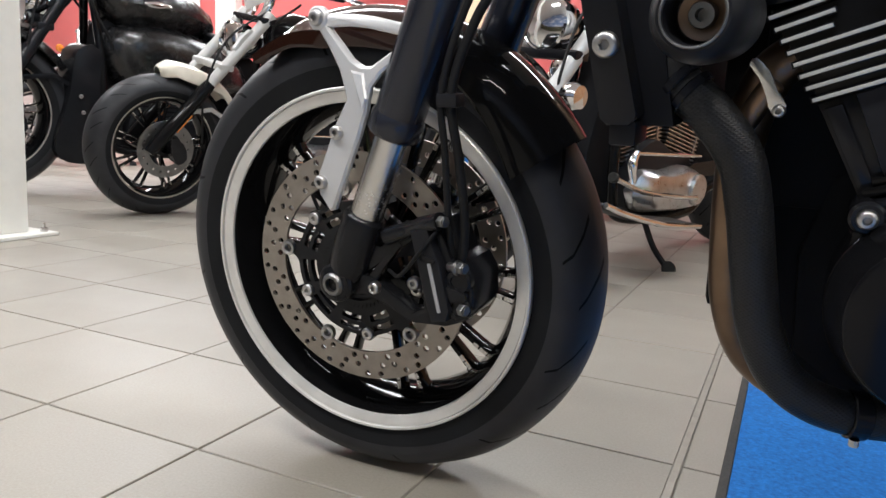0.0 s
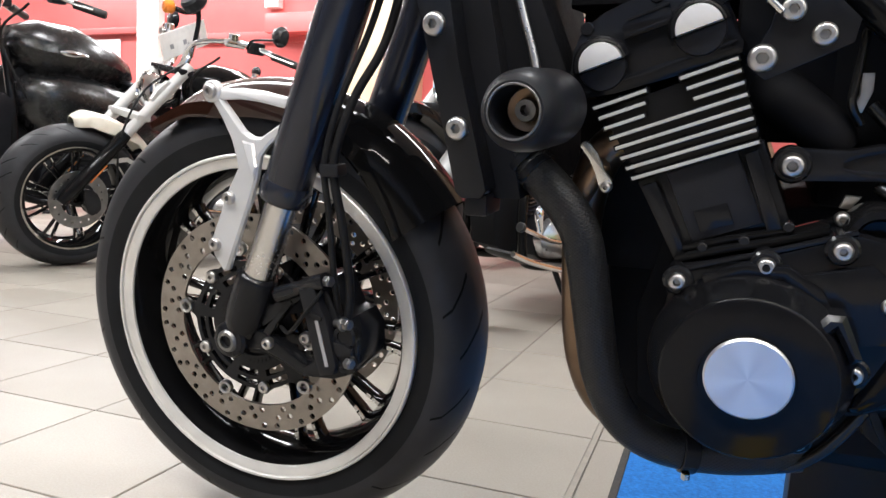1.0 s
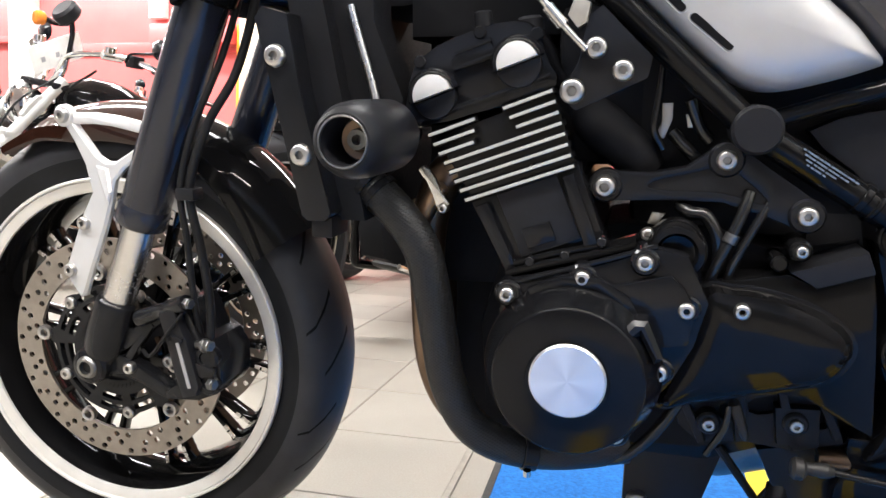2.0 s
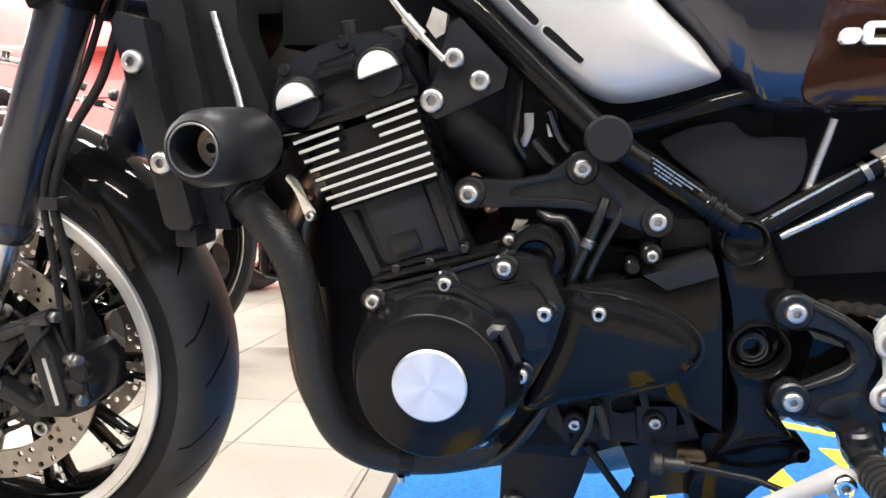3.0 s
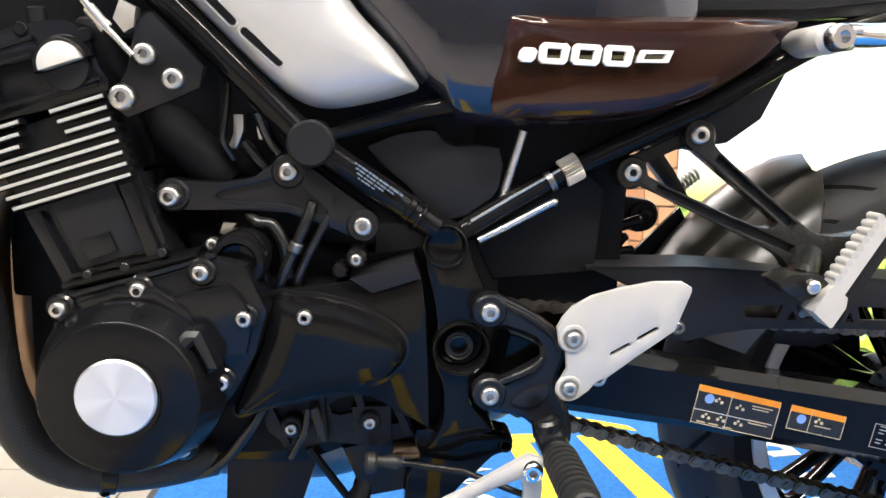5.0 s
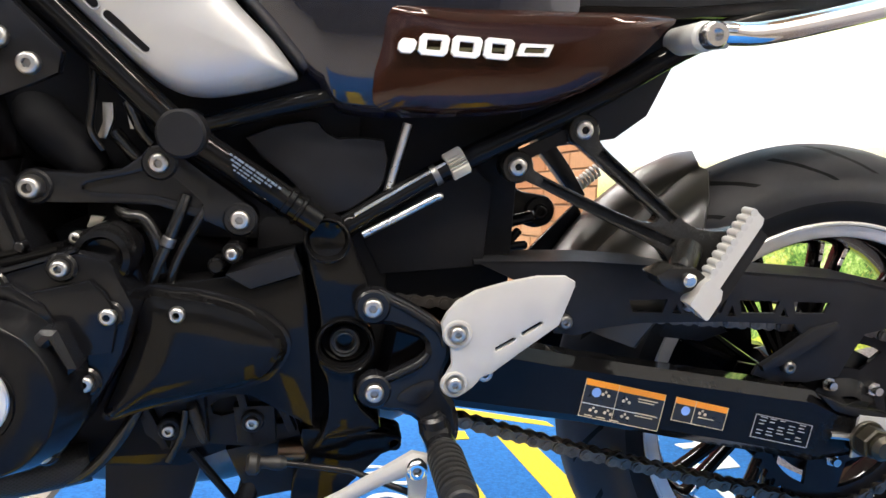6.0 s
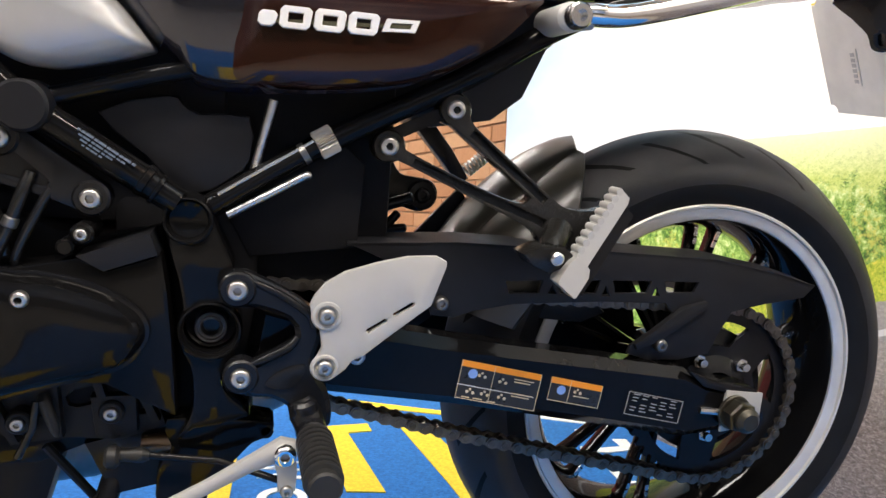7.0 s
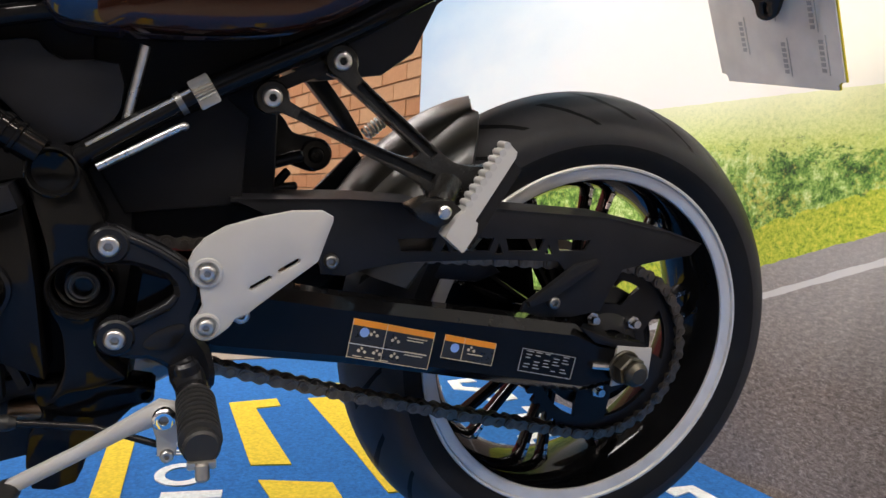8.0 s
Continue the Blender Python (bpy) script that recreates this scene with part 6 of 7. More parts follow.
part("flange", skin([[(x, -0.112, z), (x, -0.065, z + 0.003), (x, -0.065, z), (x, -0.112, z - 0.003)] for x, z in ((1.015, 0.493), (1.128, 0.4975), (1.29, 0.4935), (1.432, 0.488), (1.52, 0.473), (1.565, 0.4615))]), "plastic_black", cg)
part("fold", cheek(arm([(1.341, 0.387), (1.366, 0.4), (1.4, 0.4255), (1.425, 0.437)], [0.004, 0.008, 0.009, 0.004]), -0.119, -0.111, bev=0.0035), "plastic_black", cg)
bolt(cg, 1.114, -0.116, 0.434, 0.0075, "dull_steel", 0.006)
bolt(cg, 1.372, -0.116, 0.389, 0.0075, "dull_steel", 0.006)

spk = [((0.107 + (0.0035 if i % 4 < 2 else -0.0035)) * math.cos(math.tau * i / 168), (0.107 + (0.0035 if i % 4 < 2 else -0.0035)) * math.sin(math.tau * i / 168)) for i in range(168)]
wins = []
for i in range(5):
    a = math.tau * i / 5 + 0.22
    wins.append([(0.09 * math.cos(a + t), 0.09 * math.sin(a + t)) for t in np.linspace(-0.38, 0.38, 7)] + [(0.06 * math.cos(a + t), 0.06 * math.sin(a + t)) for t in np.linspace(0.2, -0.2, 4)])
part("sprocket", cheek(spk, -0.102, -0.096, [circle(0, 0, 0.03, 24), *wins]), "satin_black", rear, "black rear sprocket", False)
part("carrier", lathe([(0.03, -0.112), (0.042, -0.107), (0.058, -0.094), (0.078, -0.088), (0.08, -0.05), (0.06, -0.03), (0.04, -0.02)], seg=36), "satin_black", rear, "black cush drive hub")
for i in range(5):
    a = math.tau * i / 5 + 0.3
    part("hub_web", cheek([(0.05 * math.cos(a - 0.3), 0.05 * math.sin(a - 0.3)), (0.1 * math.cos(a - 0.1), 0.1 * math.sin(a - 0.1)), (0.1 * math.cos(a + 0.1), 0.1 * math.sin(a + 0.1)), (0.05 * math.cos(a + 0.3), 0.05 * math.sin(a + 0.3))], -0.03, 0.03, bev=0.004), "gloss_black", rear)
for i in range(5):
    a = math.tau * i / 5 + 0.85
    part("sprocket_nut", merge(rod((0.05 * math.cos(a), -0.102, 0.05 * math.sin(a)), (0.05 * math.cos(a), -0.11, 0.05 * math.sin(a)), 0.0085, 6), rod((0.05 * math.cos(a), -0.11, 0.05 * math.sin(a)), (0.05 * math.cos(a), -0.119, 0.05 * math.sin(a)), 0.005, 10)), "bright_steel", rear)
part("brake_disc", cheek(circle(0, 0, 0.11, 64), 0.082, 0.087, [circle(0, 0, 0.09, 48)]), "disc_steel", rear, "rear brake disc", False)

rc = part("rear_caliper", cheek(smooth_loop([(1.29, 0.43), (1.31, 0.462), (1.36, 0.47), (1.4, 0.45), (1.405, 0.41), (1.37, 0.385), (1.32, 0.385)], 3), 0.06, 0.115, bev=0.006), "satin_black", bike, "black rear brake caliper on the far side")
# bracket enlarged into a dark plate that blocks the view under the chain guard
part("caliper_bracket", cheek(smooth_loop([(1.25, 0.365), (1.29, 0.43), (1.34, 0.452), (1.4, 0.445), (1.44, 0.4), (1.455, 0.35), (1.46, 0.29), (1.38, 0.285), (1.28, 0.31)], 3), 0.085, 0.1, bev=0.003), "satin_black", rc)
part("bleed_screw", rod((1.345, 0.055, 0.44), (1.36, 0.05, 0.452), 0.005, 10, 0.001), "bright_steel", rc)
part("brake_pipe", tube([(1.1, 0.06, 0.45), (1.2, 0.06, 0.435), (1.27, 0.055, 0.415), (1.31, 0.055, 0.43), (1.345, 0.055, 0.44)], 0.005, 10), "gloss_hose", rc)
# dark piece added to close the gap above the swingarm
part("swingarm_gap_filler", cheek([(1.14, 0.41), (1.3, 0.398), (1.33, 0.41), (1.31, 0.43), (1.2, 0.43), (1.15, 0.44)], -0.06, 0.0, bev=0.004), "plastic_black", bike, "black filler piece above the swingarm")
C = Vector((1.466, 0.319))
line = [(0.80, 0.4525), (0.9, 0.449), (1.0, 0.4445), (1.2, 0.436), (1.445, 0.4275)]
line += [(C.x + 0.1075 * math.cos(a), C.y + 0.1075 * math.sin(a)) for a in np.linspace(radians(95), radians(-100), 40)]
line += [(1.43, 0.2155), (1.286, 0.2465), (1.148, 0.279), (1.018, 0.314), (0.9, 0.345), (0.80, 0.368)]
pitch, run, walked = 0.01588, [], 0.0
for (x0, z0), (x1, z1) in zip(line, line[1:]):
    d = math.hypot(x1 - x0, z1 - z0)
    while walked <= d:
        run.append((x0 + (x1 - x0) * walked / d, z0 + (z1 - z0) * walked / d))
        walked += pitch
    walked -= d
def link_plate(y, w):
    o = [(pitch / 2 + 0.0068 * math.cos(t), 0.0068 * math.sin(t)) for t in np.linspace(-1.9, 1.9, 7)] + [(0, 0.0045)] + [(-pitch / 2 + 0.0068 * math.cos(t), 0.0068 * math.sin(t)) for t in np.linspace(1.24, 5.04, 7)] + [(0, -0.0045)]
    return cheek(o, y, y + w)
chain = part("drive_chain", merge(*[rod((x, -0.099, z), (x, -0.075, z), 0.0042, 8) for x, z in run[:-1]]), "chain_steel", bike, "dark greased drive chain")
inner, outer = None, None
for i, ((x0, z0), (x1, z1)) in enumerate(zip(run, run[1:])):
    m = Matrix.Translation(((x0 + x1) / 2, -0.087, (z0 + z1) / 2)) @ Matrix.Rotation(-math.atan2(z1 - z0, x1 - x0), 4, "Y")
    if i == 0:
        outer = part("link", merge(link_plate(-0.0105, 0.002), link_plate(0.0085, 0.002)), "chain_steel", chain, "", False)
        outer.matrix_basis = m
    elif i == 1:
        inner = part("link", merge(link_plate(-0.0078, 0.002), link_plate(0.0058, 0.002)), "chain_steel", chain, "", False)
        inner.matrix_basis = m
    else:
        again(inner if i % 2 else outer, m, chain)

# passenger footrest bracket
def splay(bm):
    """Leans the bracket outwards from its two bosses to the peg."""
    for v in bm.verts:
        s = max(0.0, (v.co.x - 1.046) * 0.527 - (v.co.z - 0.591) * 0.851)
        v.co.y -= 0.04 * s / 0.152
    return bm


pb_out = [(1.0975, 0.6215), (1.0965, 0.634), (1.104, 0.643), (1.115, 0.6445), (1.125, 0.636), (1.1255, 0.622), (1.1395, 0.607), (1.1785, 0.5755), (1.206, 0.5535), (1.2225, 0.5432), (1.2487, 0.5425), (1.2686, 0.5476), (1.2621, 0.5385), (1.2491, 0.5214), (1.2306, 0.5079), (1.2227, 0.5033), (1.2, 0.5045), (1.1915, 0.5163), (1.1791, 0.525), (1.1407, 0.5418), (1.0964, 0.5611), (1.0558, 0.578), (1.043, 0.5755), (1.034, 0.584), (1.0345, 0.597), (1.0435, 0.605), (1.0555, 0.6025), (1.0645, 0.588), (1.0961, 0.5736), (1.1349, 0.5579), (1.1651, 0.5474), (1.1787, 0.5455), (1.1846, 0.55), (1.1826, 0.554), (1.1619, 0.5706), (1.1341, 0.5924), (1.1095, 0.612)]
pb_cuts = [arm([(1.1275, 0.609), (1.156, 0.5845), (1.186, 0.5605), (1.2, 0.5485)], 0.0038), arm([(1.072, 0.5778), (1.0962, 0.5672), (1.1405, 0.549), (1.1789, 0.5353), (1.2, 0.5272)], 0.0038)]
pb = part("passenger_bracket", splay(merge(cheek(smooth_loop(pb_out, 2), -0.126, -0.117, pb_cuts, 0.0018), cheek(smooth_loop(pb_out, 2), -0.1172, -0.108))), "bracket_black", bike, "black forked passenger footrest bracket")
for x, z in ((1.111, 0.6295), (1.048, 0.5905)):
    part("boss", lathe([(0.016, -0.1), (0.016, -0.125), (0.0145, -0.127), (0.0118, -0.127), (0.011, -0.1245), (0.0001, -0.1245)], (x, 0, z), 32), "bracket_black", pb)
part("peg_boss", tube([(1.215, -0.16, 0.521), (1.205, -0.175, 0.512), (1.197, -0.185, 0.504)], [0.015, 0.0135, 0.012], 18), "bracket_black", pb)
bolt(pb, 1.111, -0.1245, 0.6295, 0.0094, "bolt_steel", 0.006)
bolt(pb, 1.048, -0.1245, 0.5905, 0.0094, "bolt_steel", 0.006)
part("strap", cheek(arm([(1.05, 0.6), (1.1, 0.625)], 0.006), -0.118, -0.112), "satin_black", pb)
prp = [Vector((1.205, -0.204, 0.476)), Vector((1.263, -0.19, 0.564))]
def along(t, ox=0.0, oz=0.0, oy=0.0):
    p = prp[0].lerp(prp[1], t)
    return (p.x + ox, p.y + oy, p.z + oz)
pp = part("passenger_peg", merge(
    skin([[along(t, -0.006 * w, 0.005 * w, -0.008), along(t, 0.006 * w, -0.005 * w, -0.008), along(t, 0.006 * w, -0.005 * w, 0.008), along(t, -0.006 * w, 0.005 * w, 0.008)] for t, w in ((0.03, 0.9), (0.05, 1.0), (0.95, 1.0), (1.0, 0.7))]),
    *[rod(along(t, -0.0052, 0.0044, -0.0085), along(t, -0.0052, 0.0044, 0.0085), 0.0036, 10) for t in np.linspace(0.34, 0.97, 9)],
    skin([[along(t, -0.008 * w, 0.0065 * w, -0.011), along(t, 0.011 * w, -0.009 * w, -0.011), along(t, 0.011 * w, -0.009 * w, 0.01), along(t, -0.008 * w, 0.0065 * w, 0.01)] for t, w in ((-0.02, 0.9), (0.0, 1.0), (0.2, 1.0), (0.27, 0.7))])), "satin_silver", bike, "folding silver passenger peg with serrated edge")
part("peg_body", skin([[along(t, 0.004, -0.004, -0.006), along(t, 0.016, -0.013, -0.006), along(t, 0.016, -0.013, 0.008), along(t, 0.004, -0.004, 0.008)] for t in (0.05, 0.92)]), "satin_black", pp)
part("hinge", cheek([(1.1655, 0.504), (1.1808, 0.5119), (1.2042, 0.5128), (1.2145, 0.505), (1.2135, 0.4955), (1.1929, 0.4863), (1.1743, 0.4938)], -0.2035, -0.172, bev=0.003), "bracket_black", pp)
part("hinge_pin", rod((1.194, -0.216, 0.5025), (1.194, -0.206, 0.503), 0.0065, 12, 0.002), "bright_steel", pp)

# rear fender hugger, shock parts, silencer
def hugger_ring(u):
    """One cross-section: crown, fold and splayed side wall; u runs from the rear edge to the front."""
    grow_fold = np.interp(u, (0, 0.2, 0.4, 0.65, 1), (0.0, -0.002, 0.0, 0.009, 0.02))
    grow_top = np.interp(u, (0, 0.2, 0.4, 0.65, 1), (0.0, 0.011, 0.017, 0.022, 0.028))
    prof = [(-0.091, 0.255, 136, 0), (-0.088, 0.291, 133, 0), (-0.075, 0.313, 127.4, 0), (-0.041, 0.327, 122.8, 0), (-0.021, 0.3295, 122.6, 0), (-0.019, 0.3312, 122.4, 0.1), (0.0, 0.333, 121.2, 0.6), (0.036, 0.334, 118.6, 1), (0.07, 0.333, 120, 0.7), (0.088, 0.331, 121.5, 0), (0.094, 0.313, 125, 0), (0.096, 0.255, 132, 0)]
    rows = [(y, r + grow_fold * (1 - k) + grow_top * k, a) for y, r, a, k in prof]
    rows += [(y * 0.97, r - 0.004, a) for y, r, a in reversed(rows)]
    return [(1.466 + r * math.cos(t), y, 0.319 + r * math.sin(t)) for y, r, t in ((y, r, radians(a + u * (163 - a))) for y, r, a in rows)]


hg = part("rear_hugger", skin([hugger_ring(u) for u in np.linspace(0, 1, 24)]), "fender_plastic", bike, "satin black rear hugger")
part("liner", cheek([(1.175, 0.538), (1.109, 0.465), (1.105, 0.44), (1.15, 0.44), (1.185, 0.52)], 0.064, 0.07, bev=0.001), "satin_black", hg, "dark inner liner")
lk = part("link_plate", cheek(smooth_loop([(1.142, 0.526), (1.134, 0.544), (1.115, 0.548), (1.094, 0.552), (1.08, 0.57), (1.05, 0.58), (1.037, 0.548), (1.068, 0.524), (1.1, 0.511), (1.124, 0.507)], 3), 0.046, 0.058, bev=0.002), "satin_black", bike, "black suspension link plate")
part("boss", lathe([(0.0185, 0.056), (0.0185, 0.043), (0.0165, 0.041), (0.0001, 0.041)], (1.122, 0, 0.527), 28), "satin_black", lk)
bolt(lk, 1.122, 0.041, 0.527, 0.0095, "satin_black", 0.006)
part("strut", cheek(arm([(1.115, 0.618), (1.15, 0.578), (1.175, 0.545)], [0.011, 0.01, 0.008]), 0.05, 0.07, bev=0.003), "satin_black", lk)
for x0, z0, x1, z1, r in ((1.02, 0.507, 1.095, 0.532, 0.0065), (1.03, 0.49, 1.09, 0.498, 0.005), (1.05, 0.478, 1.08, 0.515, 0.005)):
    part("link_rod", rod((x0, -0.03, z0), (x1, -0.03, z1), r, 12, 0.002), "satin_black", lk)
for x, z in ((1.035, 0.505), (1.05, 0.488)):
    part("link_nut", rod((x, -0.045, z), (x, -0.03, z), 0.006, 6, 0.001), "bolt_steel", lk)
coil = []
for t in np.linspace(0, math.tau * 6, 84):
    k = t / (math.tau * 6)
    ax = Vector((0.745, 0.0, 0.667))
    sd = Vector((-0.667, 0.0, 0.745))
    coil.append(Vector((1.219, 0.197, 0.548)) + ax * (0.036 * k) + sd * (0.0082 * math.cos(t)) + Vector((0, 0.0082 * math.sin(t), 0)))
part("spring", tube(coil, 0.0024, 8, smooth=False), "satin_silver", bike, "small bright coil spring")
# black stands for the shaded side of a steel silencer
part("silencer", tube([(1.06, 0.1, 0.355), (1.11, 0.13, 0.36), (1.17, 0.15, 0.375), (1.26, 0.165, 0.392), (1.36, 0.172, 0.405), (1.44, 0.176, 0.412)], [0.03, 0.042, 0.05, 0.054, 0.054, 0.048], 28), "plastic_black", bike, "far-side silencer, coloured black to look shaded")
part("exhaust_collector", tube([(0.58, 0.0, 0.25), (0.75, 0.04, 0.235), (0.95, 0.08, 0.29), (1.07, 0.1, 0.365)], [0.04, 0.05, 0.045, 0.03], 20), "dull_steel", bike, "dull steel exhaust collector under the engine")

# side stand
ss = part("side_stand", tube([(0.80, -0.1, 0.25), (0.77, -0.17, 0.14), (0.742, -0.243, 0.032)], [0.011, 0.0105, 0.009], 14), "satin_black", bike, "black side stand holding the motorcycle up")
part("foot", rod((0.742, -0.243, 0.033), (0.738, -0.252, 0.0345), 0.022, 18, 0.003), "satin_black", ss)
part("stand_hinge", cheek([(0.775, 0.29), (0.89, 0.32), (0.9, 0.27), (0.87, 0.25), (0.80, 0.235)], -0.11, -0.08, bev=0.004), "satin_black", ss)

# number plate carrier
part("plate_carrier", tube([(1.6, 0.0, 0.83), (1.66, 0.03, 0.85), (1.69, 0.04, 0.87)], 0.012, 12), "satin_black", bike, "black plate carrier arm")
PL = Matrix.Translation((1.785, 0.037, 0.678)) @ Matrix.Rotation(radians(-28), 4, "Y") @ Matrix.Rotation(radians(4), 4, "X")
def plate_sheet(x0, x1, y0, y1, z0, z1):
    bm = block(x0, x1, y0, y1, z0, z1)
    bmesh.ops.bevel(bm, geom=[e for e in bm.edges if abs(e.verts[0].co.x - e.verts[1].co.x) > 1e-4], offset=0.012, segments=3, affect="EDGES")
    return bm
pl = part("number_plate", plate_sheet(0.0, 0.002, -0.115, 0.115, -0.01, 0.17), "plate_back", bike, "pale back of a plate with grey print")
pl.matrix_basis = PL
part("plate_face", plate_sheet(0.0022, 0.0045, -0.117, 0.117, -0.01, 0.172), "plate_yellow", pl, "yellow front layer", False)
for y, z in ((-0.075, 0.075), (-0.005, 0.09), (-0.085, 0.015), (-0.02, 0.01), (0.055, 0.04)):
    for q in range(6):
        part("print_bar", block(-0.0006, 0.0004, y - 0.0035, y + 0.0035, z + 0.008 * q, z + 0.0055 + 0.008 * q), "faint_print", pl, "", False)
    part("print_bar", block(-0.0006, 0.0004, y - 0.009, y - 0.0078, z - 0.004, z + 0.052), "faint_print", pl, "", False)
pbk = cheek(smooth_loop([(0.1, 0.185), (0.1, 0.165), (0.085, 0.152), (0.06, 0.152), (0.035, 0.14), (0.02, 0.112), (0.008, 0.104), (-0.004, 0.11), (-0.006, 0.13), (-0.02, 0.152), (-0.035, 0.185)], 3), -0.01, -0.004, [slot(0.008, 0.115, 0.009, 0.128, 0.0025, 3)], 0.002)
for v in pbk.verts:
    v.co.x = 0.008 + (v.co.x - 0.008) * 1.45
bmesh.ops.rotate(pbk, cent=(0, 0, 0), matrix=Matrix.Rotation(radians(-90), 3, "Z"), verts=pbk.verts)
bmesh.ops.translate(pbk, verts=pbk.verts, vec=(0.0, 0, -0.014))
part("plate_bracket", pbk, "satin_black", pl)

# radiator shroud, and dark filler blocks added to close the gaps between frame and engine
part("filler_under_seat", block(0.88, 1.06, -0.085, 0.085, 0.44, 0.7, 0.01), "matt_black", bike, "black filler block under the seat")
part("filler_mid_frame", block(0.8, 0.93, -0.1, 0.1, 0.3, 0.53, 0.01), "matt_black", bike, "black filler block inside the frame")
part("filler_behind_head", block(0.565, 0.66, -0.095, 0.13, 0.565, 0.72, 0.015), "matt_black", bike, "black filler block where the throttle bodies sit")
part("radiator_shroud", cheek([(0.335, 0.80), (0.40, 0.80), (0.402, 0.70), (0.43, 0.63), (0.42, 0.57), (0.375, 0.53), (0.35, 0.6)], -0.168, -0.12, bev=0.004), "matt_black", bike, "black radiator shroud")
part("filler_steering_head", block(0.27, 0.42, -0.08, 0.08, 0.72, 1.0, 0.02), "matt_black", bike, "black filler block at the steering head")
part("filler_under_tank", cheek([(0.41, 0.69), (0.47, 0.69), (0.53, 0.69), (0.61, 0.69), (0.7, 0.7), (0.72, 0.8), (0.6, 0.9), (0.41, 0.9)], -0.085, 0.12, bev=0.01), "matt_black", bike, "black filler block under the tank")
part("filler_engine_front", block(0.452, 0.53, -0.11, 0.165, 0.44, 0.62, 0.008), "matt_black", bike, "black filler block at the engine front")
part("filler_engine_low", block(0.464, 0.55, -0.1, 0.12, 0.265, 0.46, 0.006), "matt_black", bike, "black filler block low at the engine front")
part("filler_downtube", block(0.405, 0.455, 0.0, 0.17, 0.3, 0.72, 0.01), "matt_black", bike, "black filler block between radiator and engine")


# ---- other motorcycles in the row behind ----
def cruiser(m, label, fender, tank_mat, fork_mat="chrome", card=False, engine_mat="polished", fin_mat="engine_black", tall=0.0, reach=0.0, low_mat=None, bulk=False, axle=0.345, size=1.1, wide=1.0):
    """A heavy cruiser, front axle over the origin, nose towards -x."""
    c = thing("cruiser_motorcycle", m, label, "motorcycle", "motorcycles in the row")
    prof = [(0.2215, -0.06), (0.235, -0.068), (0.255, -0.072), (0.275, -0.068), (0.292, -0.052), (0.306, -0.028), (0.312, 0), (0.306, 0.028), (0.292, 0.052), (0.275, 0.068), (0.255, 0.072), (0.235, 0.068), (0.2215, 0.06)]
    for nm, x in (("front_wheel", -reach), ("rear_wheel", 1.66)):
        k = size if x < 0.5 else 1.1
        w = wheel(nm, (x + (0.05 if size < 1.05 and x < 0.5 else 0), 0, axle if x < 0.5 else 0.345), 0.06, prof, 9, c, 0.1, True)
        w.scale = (k, 1.15, k)
        part("brake_disc", cheek(circle(0, 0, 0.125, 48), -0.078, -0.073, [circle(0, 0, 0.075, 32), *[circle(0.1 * math.cos(t), 0.1 * math.sin(t), 0.005, 6) for t in np.linspace(0, math.tau, 18, endpoint=False)]]), "dull_steel", w, "drilled steel brake disc", False)
    fx = lambda z: (0.6 + reach / 0.6) * (z - 0.345) - 0.02 - reach
    for y in (-0.12, 0.12):
        leg = part("fork_leg", tube([(fx(0.32), y, 0.32), (fx(0.36), y, 0.36), (fx(0.62), y, 0.62), (fx(0.64), y, 0.64)], [0.022, 0.031, 0.03, 0.026], 18, smooth=False), low_mat or fork_mat, c)
        part("upper_tube", rod((fx(0.62), y, 0.62), (fx(0.98), y, 0.98), 0.0255, 16), fork_mat, leg)
        part("reflector", cheek(arm([(fx(0.42) + 0.03, 0.42), (fx(0.5) + 0.03, 0.5)], 0.012), y - 0.01, y + 0.01, bev=0.002), "orange_lens", leg, "amber reflector")
    part("caliper", cheek(smooth_loop([(x - reach, z) for x, z in ((0.06, 0.38), (0.12, 0.36), (0.14, 0.29), (0.1, 0.26), (0.07, 0.3))], 2), -0.12, -0.06, bev=0.006), "satin_black", c)
    rings = []
    low = size < 1.05
    for k, a in enumerate(np.linspace(radians(99 if low else 100), radians(37 if low else 34), 20)):
        wd = 0.094 * min(1, 0.35 + 0.65 * (k / 4) ** 0.5) * (1 - 0.25 * max(0, (k - 14) / 5))
        lift = -0.008 * max(0, 1 - k / 3) * (3 if low else 1)
        edge = 0.346 - (0.03 * math.sin(math.pi * min(1, k / 15)) if low else 0)
        pr = [(-wd, edge), (-wd * 0.96, 0.36), (-wd * 0.88, 0.374), (-wd * 0.6, 0.383), (0, 0.387), (wd * 0.6, 0.383), (wd * 0.88, 0.374), (wd * 0.96, 0.36), (wd, edge)]
        pr += [(y * 0.96, r - 0.004) for y, r in reversed(pr)]
        rings.append([((r + lift) * math.cos(a) - reach + (0.08 if low else 0), y, axle + (r + lift) * math.sin(a)) for y, r in pr])
    part("front_fender", skin(rings), fender, c)
    part("fender_strut", cheek(arm([(fx(0.5) + 0.02, 0.5), (0.25 - reach, 0.52), (0.32 - reach, 0.48)], 0.01), -0.102, -0.094, bev=0.002), fork_mat, c)
    for z in (0.72, 0.95):
        part("fork_clamp", block(fx(z) - 0.034, fx(z) + 0.034, -0.145, 0.145, z - 0.016, z + 0.016, 0.01), fork_mat if z < 0.8 and card else "satin_black", c)
    hx = fx(0.84) + (0.02 if card else -0.075)
    lamp = lathe([(0.0001, 0.1), (0.05, 0.09), (0.078, 0.04), (0.085, -0.02), (0.088, -0.05), (0.08, -0.056), (0.076, -0.05)], seg=28)
